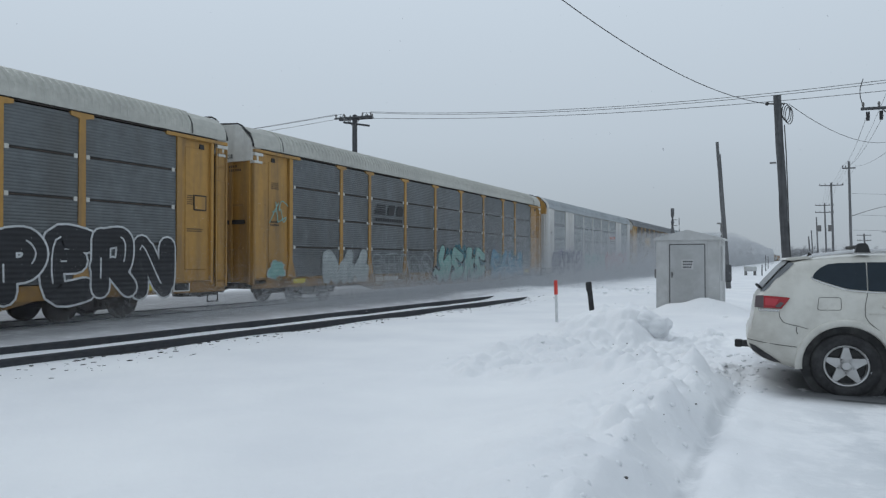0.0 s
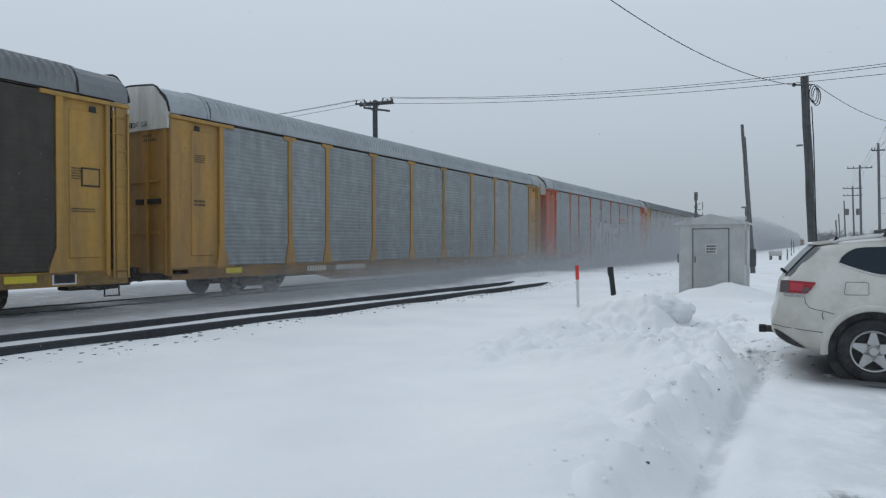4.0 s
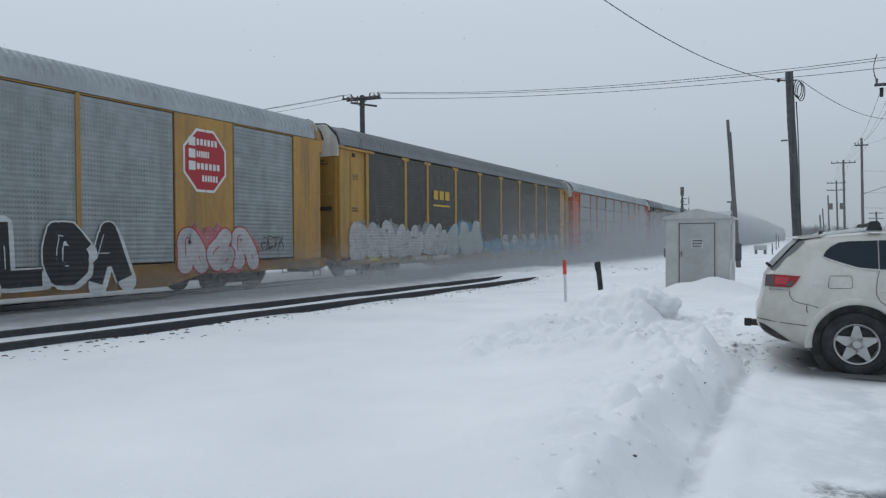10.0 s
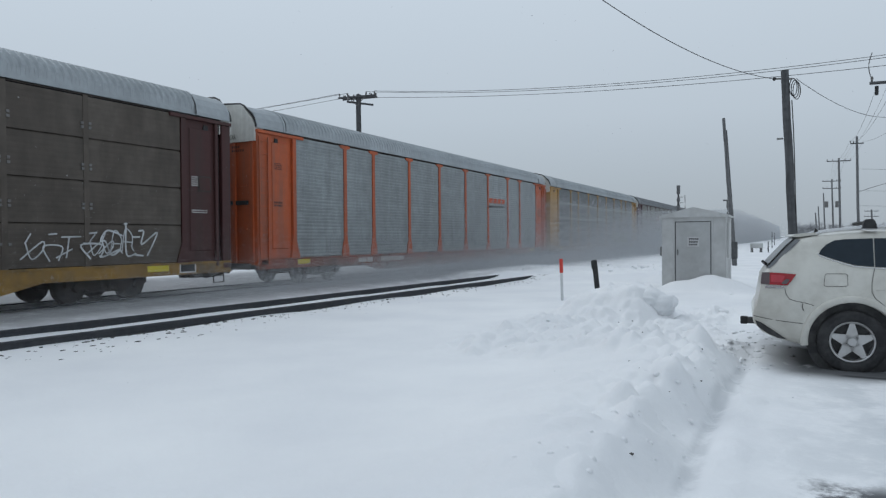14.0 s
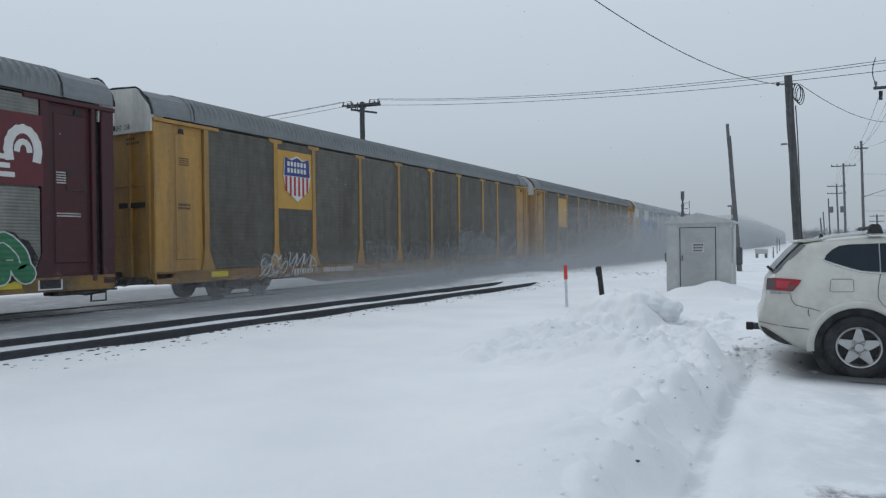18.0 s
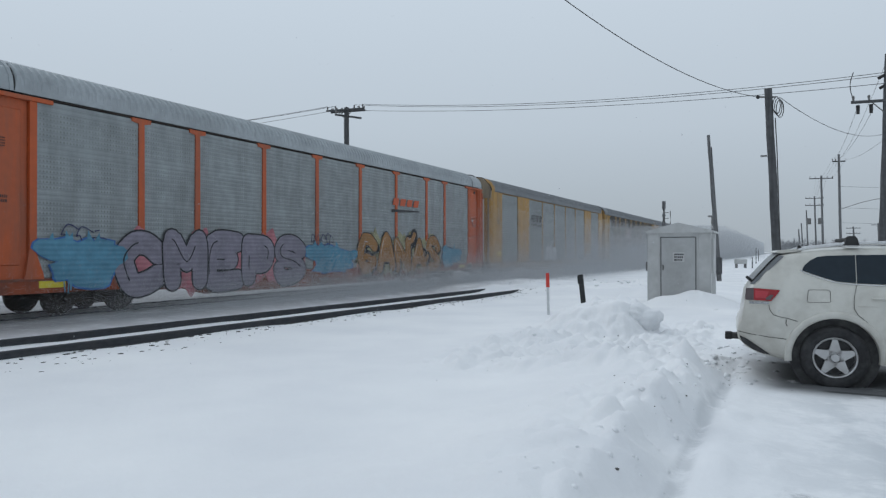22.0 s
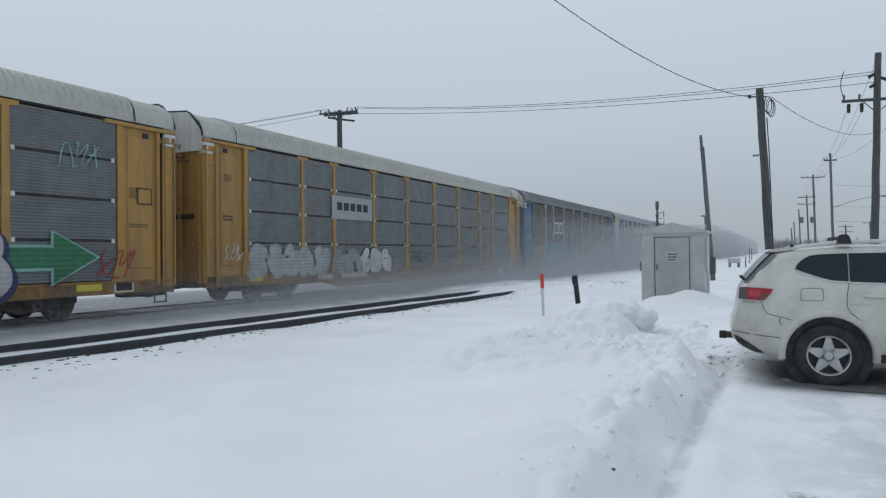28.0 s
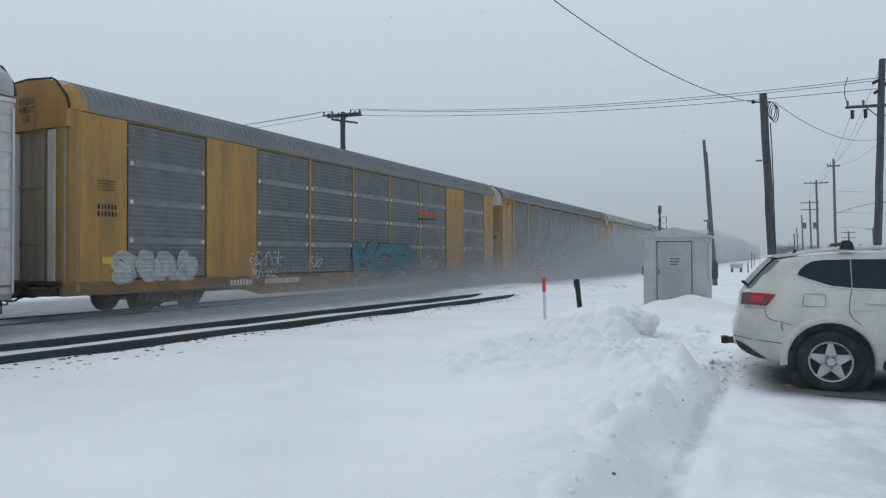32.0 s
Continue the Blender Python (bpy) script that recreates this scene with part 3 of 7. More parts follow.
def coupler_mesh(bm):
    box(bm, -0.20, 0.20, HALF - 0.5, HALF + 0.20, 0.66, 0.94, 0.02)
    box(bm, -1.25, 1.25, HALF - 0.30, HALF + 0.06, 0.60, 0.80, 0.02)
    box(bm, 0.95, 1.40, HALF - 1.5, HALF - 0.15, 0.48, 0.66, 0.02)
    box(bm, 1.10, 1.14, HALF - 0.02, HALF + 0.30, 0.66, 0.70)
    tube(bm, (1.36, HALF - 0.55, 0.70), (1.36, HALF - 0.55, 0.30), 0.02, seg=6)
    tube(bm, (1.36, HALF - 0.15, 0.70), (1.36, HALF - 0.15, 0.30), 0.02, seg=6)
    tube(bm, (1.36, HALF - 0.57, 0.30), (1.36, HALF - 0.13, 0.30), 0.02, seg=6)
    box(bm, -0.17, 0.17, HALF + 0.18, HALF + 0.34, 0.68, 0.98, 0.04)


def hose_run(bm, x, sag, ph):
    pts = []
    for i in range(13):
        t = i / 12
        pts.append((x + 0.05 * math.sin(t * 9 + ph), HALF - 1.1 + 1.45 * t, 0.60 - 4 * sag * t * (1 - t) - 0.05 * math.sin(t * 12 + ph)))
    sweep(bm, pts, 0.026, 6)


def underframe_mesh(bm):
    box(bm, -0.35, 0.35, -HALF + 0.3, HALF - 0.3, 0.62, 0.95)
    box(bm, -1.40, 1.40, -HALF + 0.1, HALF - 0.1, 0.86, 0.96)
    for y in (-6.2, 6.2):
        box(bm, -1.3, 1.3, y - 0.1, y + 0.1, 0.60, 0.90)
    box(bm, -1.3, 1.3, -HALF + 1.0, HALF - 1.0, 0.80, 0.87)
    for y in (-4.4, -2.2, 0.0, 2.2, 4.4):
        box(bm, -1.3, 1.3, y - 0.07, y + 0.07, 0.60, 0.88)


def tank_mesh(bm):
    tube(bm, (0.85, -0.9, 0.60), (0.85, 0.9, 0.60), 0.2, seg=12)


def sill_mesh(bm):
    box(bm, 1.44, SIDE + 0.012, -HALF + 0.05, HALF - 0.05, SILL0 + 0.1, SILL1)


def sill_lip_mesh(bm):
    box(bm, 1.47, SIDE + 0.028, -HALF + 0.05, HALF - 0.05, SILL1 - 0.05, SILL1 + 0.012)


def belly_mesh(bm):
    prism(bm, [(-8.0, SILL0 + 0.1), (-6.8, SILL0 - 0.18), (6.8, SILL0 - 0.18), (8.0, SILL0 + 0.1)], "x", 1.46, SIDE)


def placard_mesh(bm):
    prism(bm, [(-0.24, 2.95), (0.24, 2.95), (0.24, 3.40), (-0.24, 3.40)], "x", SIDE - 0.03, SIDE - 0.008)


def placard_face_mesh(bm):
    prism(bm, [(-0.20, 2.99), (0.20, 2.99), (0.20, 3.36), (-0.20, 3.36)], "x", SIDE - 0.02, SIDE - 0.004)


def lift_hole_mesh(bm):
    prism(bm, [(-0.09, 4.74), (0.09, 4.74), (0.07, 4.88), (-0.07, 4.88)], "x", SIDE - 0.06, SIDE - 0.018)


def toprail_mesh(bm):
    box(bm, 1.44, SIDE - 0.03, -HALF + 0.36, HALF - 0.36, 5.075, 5.115)


def leaf_mesh(bm):
    """Recessed door leaf of the end bay."""
    box(bm, 1.40, SIDE - 0.05, 0.60, END_BAY - 0.15, SILL1 - 0.02, 5.0)
    box(bm, 1.42, SIDE - 0.025, 0.74, END_BAY - 0.30, 1.25, 4.75, 0.02)


def jamb_mesh(bm):
    prism(bm, [(END_BAY - 0.24, 0.93), (END_BAY - 0.20, 1.15), (END_BAY - 0.13, 1.6), (END_BAY - 0.13, 5.0), (END_BAY + 0.04, 5.0), (END_BAY + 0.04, 1.5), (END_BAY + 0.20, 1.05), (END_BAY + 0.22, 0.93)], "x", 1.42, SIDE + 0.032)


def corner_post_mesh(bm):
    box(bm, 1.36, SIDE + 0.02, 0.02, 0.36, 0.72, 4.98, 0.02)


def wide_post_mesh(bm):
    """Plain riveted corner plate."""
    box(bm, 1.36, SIDE + 0.012, 0.02, 0.62, 0.72, 4.98, 0.03)
    for i in range(9):
        box(bm, SIDE, SIDE + 0.03, 0.50, 0.53, 1.05 + 0.45 * i, 1.08 + 0.45 * i)


def rib_post_mesh(bm):
    box(bm, 1.40, SIDE + 0.045, 0.53, 0.64, 0.80, 4.98, 0.02)


def slot_mesh(bm):
    box(bm, 1.20, SIDE - 0.12, 0.34, 0.55, 0.78, 4.98)


def header_mesh(bm):
    box(bm, 1.30, SIDE + 0.06, 0.0, END_BAY + 0.42, 4.97, 5.07, 0.012)


def end_door_mesh(bm):
    box(bm, -1.42, 1.42, 0.04, 0.14, 0.75, 4.72)


def end_rib_mesh(bm):
    box(bm, -0.05, 0.05, -0.03, 0.05, 0.75, 4.72)


def end_rung_mesh(bm):
    box(bm, -1.1, 1.1, 0.0, 0.05, -0.03, 0.03)


def endcap_mesh(bm):
    """Eight-sided head sheet that stands a little proud of the roof."""
    prof = full_profile([(1.50, 4.70), (1.515, 5.22), (1.44, 5.40), (1.06, 5.80), (0.90, 5.88), (0, 5.95)])
    prism(bm, prof, "y", -0.05, 0.40)


def cap_edge_mesh(bm):
    pts = full_profile([(1.56, 5.14), (1.545, 5.24), (1.47, 5.43), (1.08, 5.84), (0.91, 5.92), (0, 5.985)])
    sweep(bm, [(u, -0.02, v) for u, v in pts], 0.028, 6)


def end_slot_mesh(bm):
    box(bm, 0.15, 1.15, -0.012, 0.06, 2.68, 2.82, 0.01)


def post_bracket_mesh(bm):
    box(bm, 1.30, SIDE + 0.05, 0.0, 0.36, 4.62, 4.70, 0.01)
    box(bm, 1.30, SIDE + 0.05, 0.0, 0.40, 4.86, 4.96, 0.01)
    box(bm, 1.34, SIDE + 0.03, 0.12, 0.20, 4.66, 4.90, 0.01)


FLUSH = [("wall", 1.83), ("panel", 2.78), ("wall", 2.17), ("panel", 2.83), ("panel", 2.83), ("panel", 2.83), ("panel", 2.83), ("panel", 2.83),
         ("wall", 2.17), ("panel", 2.78), ("wall", 1.83)]


def wallbay_mesh(width, inner):
    def fill(bm):
        box(bm, 1.42, SIDE + 0.03, -width / 2, width / 2, SILL1, 5.10, 0.012)
        prism(bm, [(inner - 0.012, SILL1 + 0.02), (inner - 0.012, 5.08), (inner + 0.012, 5.08), (inner + 0.012, SILL1 + 0.02)], "x", 1.5, SIDE + 0.037)
    return cached(("wall_bay", width, inner), fill)


def frame_bar_mesh(half):
    return cached(("frame_bar", half), lambda bm: box(bm, 1.46, SIDE + 0.03, -half, half, SILL1, 5.1, 0.008))


def seams(panel, sp, width, z0, z1):
    """Dark laps between the tiers of a sheet with small pale clips, and a centre lap where the sheet has one."""
    tiers = sp.get("tiers", 1)
    if sp.get("laps"):
        def lap(bm):
            box(bm, -0.03, 0.004, -width / 2, width / 2, -0.022, 0.022)

        def clip(bm):
            box(bm, -0.01, 0.02, -0.05, 0.05, -0.055, 0.055, 0.01)
        for i in range(1, tiers):
            z = z0 + (z1 - z0) * i / tiers
            strip = place("lap_seam", cached(("lap_seam", width), lap), M_TRUCK, panel, at=(0, 0, z))
            for y in (-width / 2 + 0.10, width / 2 - 0.10):
                place("clip", cached(("clip",), clip), PAINT["cream"], strip, at=(0, y, 0))
    if sp.get("centre"):
        place("centre_lap", cached(("centre_lap", z0, z1), lambda bm: box(bm, -0.03, 0.003, -0.05, 0.05, z0 + 0.02, z1 - 0.02)), M_TRUCK, panel)


def corner_mesh(bm):
    """Rounded corner of a smooth-sided car's end."""
    prof = [(0.95, 0.20), (1.30, 0.21), (1.46, 0.27), (1.56, 0.39), (1.575, 0.50), (1.40, 0.50), (0.95, 0.42)]
    prism(bm, prof, "z", 0.70, 5.12)


def channel_mesh(bm):
    box(bm, 0.35, 0.62, -0.06, 0.05, 0.85, 4.65, 0.02)


def mirrored(me):
    key = (me.name, "mirrored")
    if key not in CACHE:
        bm = bmesh.new()
        bm.from_mesh(me)
        bmesh.ops.scale(bm, verts=bm.verts, vec=(-1, 1, 1))
        CACHE[key] = mesh_of(bm, me.name)
    return CACHE[key]


def build_car(sp):
    car = tagged(new("autorack_car"), sp["label"], "freight car", "cars of the train")
    paint, sheet, roof = PAINT[sp["paint"]], PANEL[sp["panel"]], ROOF[sp["roof"]]
    sill = SILL_PAINT[sp.get("sill", sp["paint"])]
    kind = sp["kind"]
    tiers, seam = sp.get("tiers", 1), sp.get("seam", 0.012)
    deep = 0.009 if sp.get("laps") else {"soot": 0.0025, "dark": 0.003, "rust": 0.0025, "grimy": 0.004}.get(sp["panel"], 0.008)
    start = 1.34 if kind == P else 0.44
    place("roof", cached(("roof", start), lambda bm: roof_mesh(bm, start)), roof, car, "corrugated metal roof")
    place("underframe", cached(("underframe",), underframe_mesh), M_TRUCK, car)
    place("air_tank", cached(("air_tank",), tank_mesh), M_TRUCK, car, at=(0, 1.5, 0))
    for turned in (0, 180):
        rot = (0, 0, turned)
        s = 1 if turned == 0 else -1
        place("side_sill", cached(("side_sill",), sill_mesh), sill, car, rot=rot)
        place("sill_lip", cached(("sill_lip",), sill_lip_mesh), sill, car, rot=rot)
        place("belly_plate", cached(("belly_plate",), belly_mesh), sill, car, rot=rot)
        # on post-sided cars the eave's shadow gap is painted as a dark rail
        place("top_rail", cached(("top_rail",), toprail_mesh), M_TRUCK if kind == P else paint, car, "strip coloured dark for the shadow under the roof edge" if kind == P else "", rot=rot)
        place("coupler", cached(("coupler",), coupler_mesh), M_TRUCK, car, rot=rot)
        place("air_hose", cached(("air_hose", 1), lambda bm: hose_run(bm, 0.75, 0.14, 0.4)), M_BLACK, car, rot=rot)
        place("air_hose", cached(("air_hose", 2), lambda bm: hose_run(bm, 1.15, 0.09, 2.2)), M_BLACK, car, rot=rot)
        if kind == P:
            y = -HALF + END_BAY
            for i, w in enumerate(BAYS):
                z0, z1 = SILL1 + 0.0, 5.06
                sp_panel = place("side_panel", panel_mesh(w - 0.12, z0, z1, tiers, sp.get("ribs", 0.12), seam, deep), sheet, car, at=(s * SIDE, s * (y + w / 2), 0), rot=rot)
                if sp.get("bands"):
                    place("cross_band", band_mesh(w - 0.12, z0, z1, tiers, sp.get("bandw", 0.07)), PANEL[sp["bands"]], sp_panel)
                seams(sp_panel, sp, w - 0.12, z0, z1)
                if i:
                    slim = sp.get("slim")
                    post = place("side_post", cached(("slim_post",), slim_post_mesh) if slim else cached(("side_post",), post_mesh), PAINT[sp.get("post", sp["paint"])], car, at=(s * SIDE, s * y, 0), rot=rot)
                    if sp.get("bolts"):
                        place("bolt_row", cached(("bolt_row",), bolt_mesh), M_STEEL, post)
                y += w
        else:
            y = -HALF
            for i, (what, w) in enumerate(FLUSH):
                if what == "wall":
                    inner = 0.0 if i in (2, 8) else (-0.1 if i == 0 else 0.1)
                    place("wall_bay", wallbay_mesh(w - (0.48 if i in (0, 10) else 0), inner), paint, car, at=(0, s * (y + w / 2 + (0.24 if i == 0 else -0.24 if i == 10 else 0)), 0), rot=rot)
                else:
                    sp_panel = place("side_panel", panel_mesh(w - 0.1, SILL1 + 0.04, 5.06, tiers, sp.get("ribs", 0.12), seam, deep), sheet, car, at=(s * SIDE, s * (y + w / 2), 0), rot=rot)
                    if sp.get("bands"):
                        place("cross_band", band_mesh(w - 0.1, SILL1 + 0.04, 5.06, tiers, 0.08), PANEL[sp["bands"]], sp_panel)
                    if FLUSH[i + 1][0] == "panel":
                        place("frame_bar", frame_bar_mesh(sp.get("bar", 0.06)), PAINT[sp.get("post", sp["paint"])], car, at=(0, s * (y + w), 0), rot=rot)
                    seams(sp_panel, sp, w - 0.1, SILL1 + 0.04, 5.03)
                y += w
    cap = PAINT[sp.get("cap", "cream")]
    for end in (-1, 1):
        turn = (0, 0, 0 if end < 0 else 180)
        y = end * HALF
        back = y - (0.22 * end if kind == F else 0.0)
        face = PAINT[sp.get("end", sp["paint"])]
        door = place("end_door", cached(("end_door",), end_door_mesh), face, car, at=(0, back, 0), rot=turn)
        for x in (-1.35, -0.6, 0.6, 1.35):
            place("end_rib", cached(("end_rib",), end_rib_mesh), face, door, at=(x, 0, 0))
        for z in (1.9, 3.3):
            place("end_rung", cached(("end_rung",), end_rung_mesh), face, door, at=(0, 0, z))
        if kind == F:
            for x in (-1.0, 0.45):
                place("channel", cached(("channel",), channel_mesh), PAINT["white"], door, at=(x, 0, 0))
        place("end_cap", cached(("end_cap",), endcap_mesh), cap, car, "weathered sheet-metal end cap", at=(0, back, 0), rot=turn)
        place("cap_edge", cached(("cap_edge",), cap_edge_mesh), M_BLACK, car, at=(0, back, 0), rot=turn)
        if kind == P:
            place("end_slot", cached(("end_slot",), end_slot_mesh), M_BLACK, door, at=(0, 0, 0))
        if kind == P:
            place("roof_hood", cached(("roof_hood",), roof_hood_mesh), ROOF[sp.get("hood", sp["roof"])] if end < 0 else roof, car, at=(0, y, 0), rot=turn)
        else:
            place("roof_hood", cached(("short_hood",), short_hood_mesh), paint, car, "rounded end band in the car's paint", at=(0, back, 0), rot=turn)
        if sp.get("hood") and end < 0:
            place("roof_sheet", cached(("roof_sheet",), roof_sheet_mesh), ROOF[sp["hood"]], car, "smooth dull grey roof sheet", at=(0, y, 0), rot=turn)
        if kind == P:
            place("roof_strap", cached(("roof_strap",), strap_mesh), M_BLACK, car, at=(0, y - end * 1.36, 0), rot=turn)
        for side in (1, -1):
            first = (side > 0) == (end < 0)
            front = [("door_leaf", leaf_mesh, paint), ("door_jamb", jamb_mesh, paint), ("corner_plate", wide_post_mesh, paint), ("header", header_mesh, paint)]
            pieces = (front if end < 0 else [("door_leaf", leaf_mesh, paint), ("door_jamb", jamb_mesh, paint), ("corner_post", corner_post_mesh, paint), ("rib_post", rib_post_mesh, paint),
                      ("door_slot", slot_mesh, M_BLACK), ("header", header_mesh, paint)]) if kind == P else [("end_corner", corner_mesh, paint)]
            if sp.get("laps") and kind == P:
                pieces.append(("post_bracket", post_bracket_mesh, PAINT["cream"]))
            for name, fill, m in pieces:
                me = cached((name,), fill)
                place(name, me if first else mirrored(me), m, car, at=(0, y, 0), rot=turn)
        if kind == P:
            if end > 0:
                board = place("placard_board", cached(("placard_board",), placard_mesh), M_TRUCK, car, at=(0, y - end * 1.02, 0))
                place("placard_face", cached(("placard_face",), placard_face_mesh), paint, board)
            place("lift_hole", cached(("lift_hole",), lift_hole_mesh), M_BLACK, car, at=(0, y - end * 0.95, 0))
        for side in (1, -1) if (sp.get("front_ladder") if end < 0 else kind == P and sp["paint"] not in ("maroon", "brown")) else ():
            place("ladder", cached(("ladder",), ladder_mesh), paint, car, at=(side * (SIDE + 0.04), y - end * 0.26, 0), rot=(0, 0, 0 if side > 0 else 180))
        truck = place("truck", cached(("truck",), truck_mesh), M_TRUCK, car, at=(0, end * 10.0, 0))
        for yy in (-0.87, 0.87):
            place("axle", cached(("axle",), lambda bm: tube(bm, (-0.8, 0, 0.42), (0.8, 0, 0.42), 0.08)), M_TRUCK, truck, at=(0, yy, 0))
            for sx in (-1, 1):
                place("wheel", cached(("wheel",), wheel_mesh, True), M_TRUCK, truck, at=(sx * 0.76, yy, 0.42), rot=(0, 0, 180 if sx > 0 else 0))
                place("bearing_box", cached(("bearing_box",), lambda bm: tube(bm, (0, 0, 0), (0.16, 0, 0), 0.13, seg=10)), M_TRUCK, truck, at=(sx * 1.02, yy, 0.42), rot=(0, 0, 0 if sx > 0 else 180))
    return car


# ---- lettering and spray paint
def spray(name, c, thin=False):
    """Spray paint that follows the ribs beneath; a thin coat lets the sheet show through."""
    m = mat(("thin_spray_" if thin else "spray_") + name, c, 0.6, 0, tuple(v * 0.55 for v in c), 0.6, 1.3, 0.10, 5)
    n, l = m.node_tree.nodes, m.node_tree.links
    b = n["Principled BSDF"]
    co = n.new("ShaderNodeTexCoord")
    wv = n.new("ShaderNodeTexWave")
    wv.bands_direction = 'Z'
    wv.inputs["Scale"].default_value = 2.6
    wv.inputs["Distortion"].default_value = 0.0
    bp = n.new("ShaderNodeBump")
    bp.inputs["Strength"].default_value = 0.25
    bp.inputs["Distance"].default_value = 0.03
    l.new(co.outputs["Object"], wv.inputs["Vector"])
    l.new(wv.outputs["Fac"], bp.inputs["Height"])
    l.new(bp.outputs[0], b.inputs["Normal"])
    if not thin:
        return m
    ns = n.new("ShaderNodeTexNoise")
    ns.inputs["Scale"].default_value = 2.2
    ns.inputs["Detail"].default_value = 8
    l.new(co.outputs["Object"], ns.inputs["Vector"])
    r = n.new("ShaderNodeMapRange")
    r.inputs["From Min"].default_value, r.inputs["From Max"].default_value = 0.30, 0.52
    r.inputs["To Min"].default_value, r.inputs["To Max"].default_value = 0.55, 1.0
    l.new(ns.outputs["Fac"], r.inputs["Value"])
    l.new(r.outputs[0], b.inputs["Alpha"])
    return m


COLOURS = dict(
    black=(0.015, 0.016, 0.02), white=(0.55, 0.57, 0.58), pale=(0.36, 0.40, 0.40), ash=(0.42, 0.41, 0.42), grey=(0.27, 0.28, 0.28), purple=(0.10, 0.075, 0.21), lilac=(0.215, 0.20, 0.25),
    blue=(0.04, 0.13, 0.36), sky=(0.085, 0.25, 0.36), teal=(0.04, 0.165, 0.20), mint=(0.22, 0.42, 0.38), green=(0.03, 0.17, 0.08), lime=(0.28, 0.36, 0.09), red=(0.36, 0.03, 0.035),
    pink=(0.45, 0.16, 0.19), orange=(0.30, 0.15, 0.05), yellow=(0.55, 0.33, 0.02), olive=(0.30, 0.29, 0.17), navy=(0.03, 0.035, 0.10), wine=(0.16, 0.02, 0.03), faint=(0.13, 0.13, 0.125))
INK = {n: spray(n, c) for n, c in COLOURS.items()}
THIN = {n: spray(n, c, True) for n, c in COLOURS.items()}


def solid(name, c):
    return mat("letter_" + name, c, 0.6, 0, tuple(v * 0.7 for v in c), 0.4, 2.0, 0.05, 8)


TONE = {n: solid(n, c) for n, c in dict(wine=(0.22, 0.025, 0.05), red=(0.36, 0.028, 0.035), white=(0.62, 0.62, 0.6), black=(0.02, 0.02, 0.022), yellow=(0.52, 0.34, 0.05), navy=(0.03, 0.05, 0.20),
                                        orange=(0.50, 0.09, 0.03), maroon=(0.11, 0.02, 0.025), grey=(0.33, 0.35, 0.36), bright=(0.60, 0.50, 0.04), smoke=(0.035, 0.032, 0.03), panelyellow=(0.50, 0.29, 0.06)).items()}


class Layer:
    """Flat shapes in the plane of a car's side, gathered in one mesh with several paints."""

    def __init__(self):
        self.verts, self.faces, self.slots, self.mats = [], [], [], []

    def slot(self, m):
        if m not in self.mats:
            self.mats.append(m)
        return self.mats.index(m)

    def poly(self, pts, m, lift):
        i = len(self.verts)
        self.verts += [(lift, u, v) for u, v in pts]
        self.faces.append(tuple(range(i, i + len(pts))))
        self.slots.append(self.slot(m))

    def quad(self, u, a, b, u2, a2, b2, m):
        """One more piece of a strip, joined to the last."""
        if not self.verts:
            self.verts += [(0, u, a), (0, u, b)]
        i = len(self.verts)
        self.verts += [(0, u2, a2), (0, u2, b2)]
        self.faces.append((i - 2, i, i + 1, i - 1))
        self.slots.append(self.slot(m))

    def fan(self, pts, m, lift):
        cu, cv = sum(p[0] for p in pts) / len(pts), sum(p[1] for p in pts) / len(pts)
        i = len(self.verts)
        n = len(pts)
        self.verts += [(lift, u, v) for u, v in pts] + [(lift, cu, cv)]
        k = self.slot(m)
        for j in range(n):
            self.faces.append((i + j, i + (j + 1) % n, i + n))
            self.slots.append(k)

    def stroke(self, pts, width, m, lift):
        for k, ((u0, v0), (u1, v1)) in enumerate(zip(pts, pts[1:])):
            lift += 0.0003 if k else 0
            d = math.hypot(u1 - u0, v1 - v0) or 1
            a, b = -(v1 - v0) / d * width / 2, (u1 - u0) / d * width / 2
            e, f = (u1 - u0) / d * width * 0.3, (v1 - v0) / d * width * 0.3
            self.poly([(u0 + a - e, v0 + b - f), (u1 + a + e, v1 + b + f), (u1 - a + e, v1 - b + f), (u0 - a - e, v0 - b - f)], m, lift)

    def glyph(self, ch, u0, v0, w, h, m, lift, bold=0.0, lean=0.0):
        """One letter of the built-in font, stretched into a box."""
        co, fc = glyph_shape(ch, round(bold, 3))
        if not fc:
            return
        i = len(self.verts)
        self.verts += [(lift, u0 + x * w + lean * y * h, v0 + y * h) for x, y in co]
        k = self.slot(m)
        for f in fc:
            self.faces.append(tuple(i + j for j in f))
            self.slots.append(k)

    def done(self, name, parent, label, at):
        me = bpy.data.meshes.new(name)
        me.from_pydata(self.verts, [], self.faces)
        for m in self.mats:
            me.materials.append(m)
        me.polygons.foreach_set("material_index", self.slots)
        ob = new(name, me)
        ob.parent = parent
        ob.location = at
        if label:
            tagged(ob, label)
        return ob


GLYPHS = {}


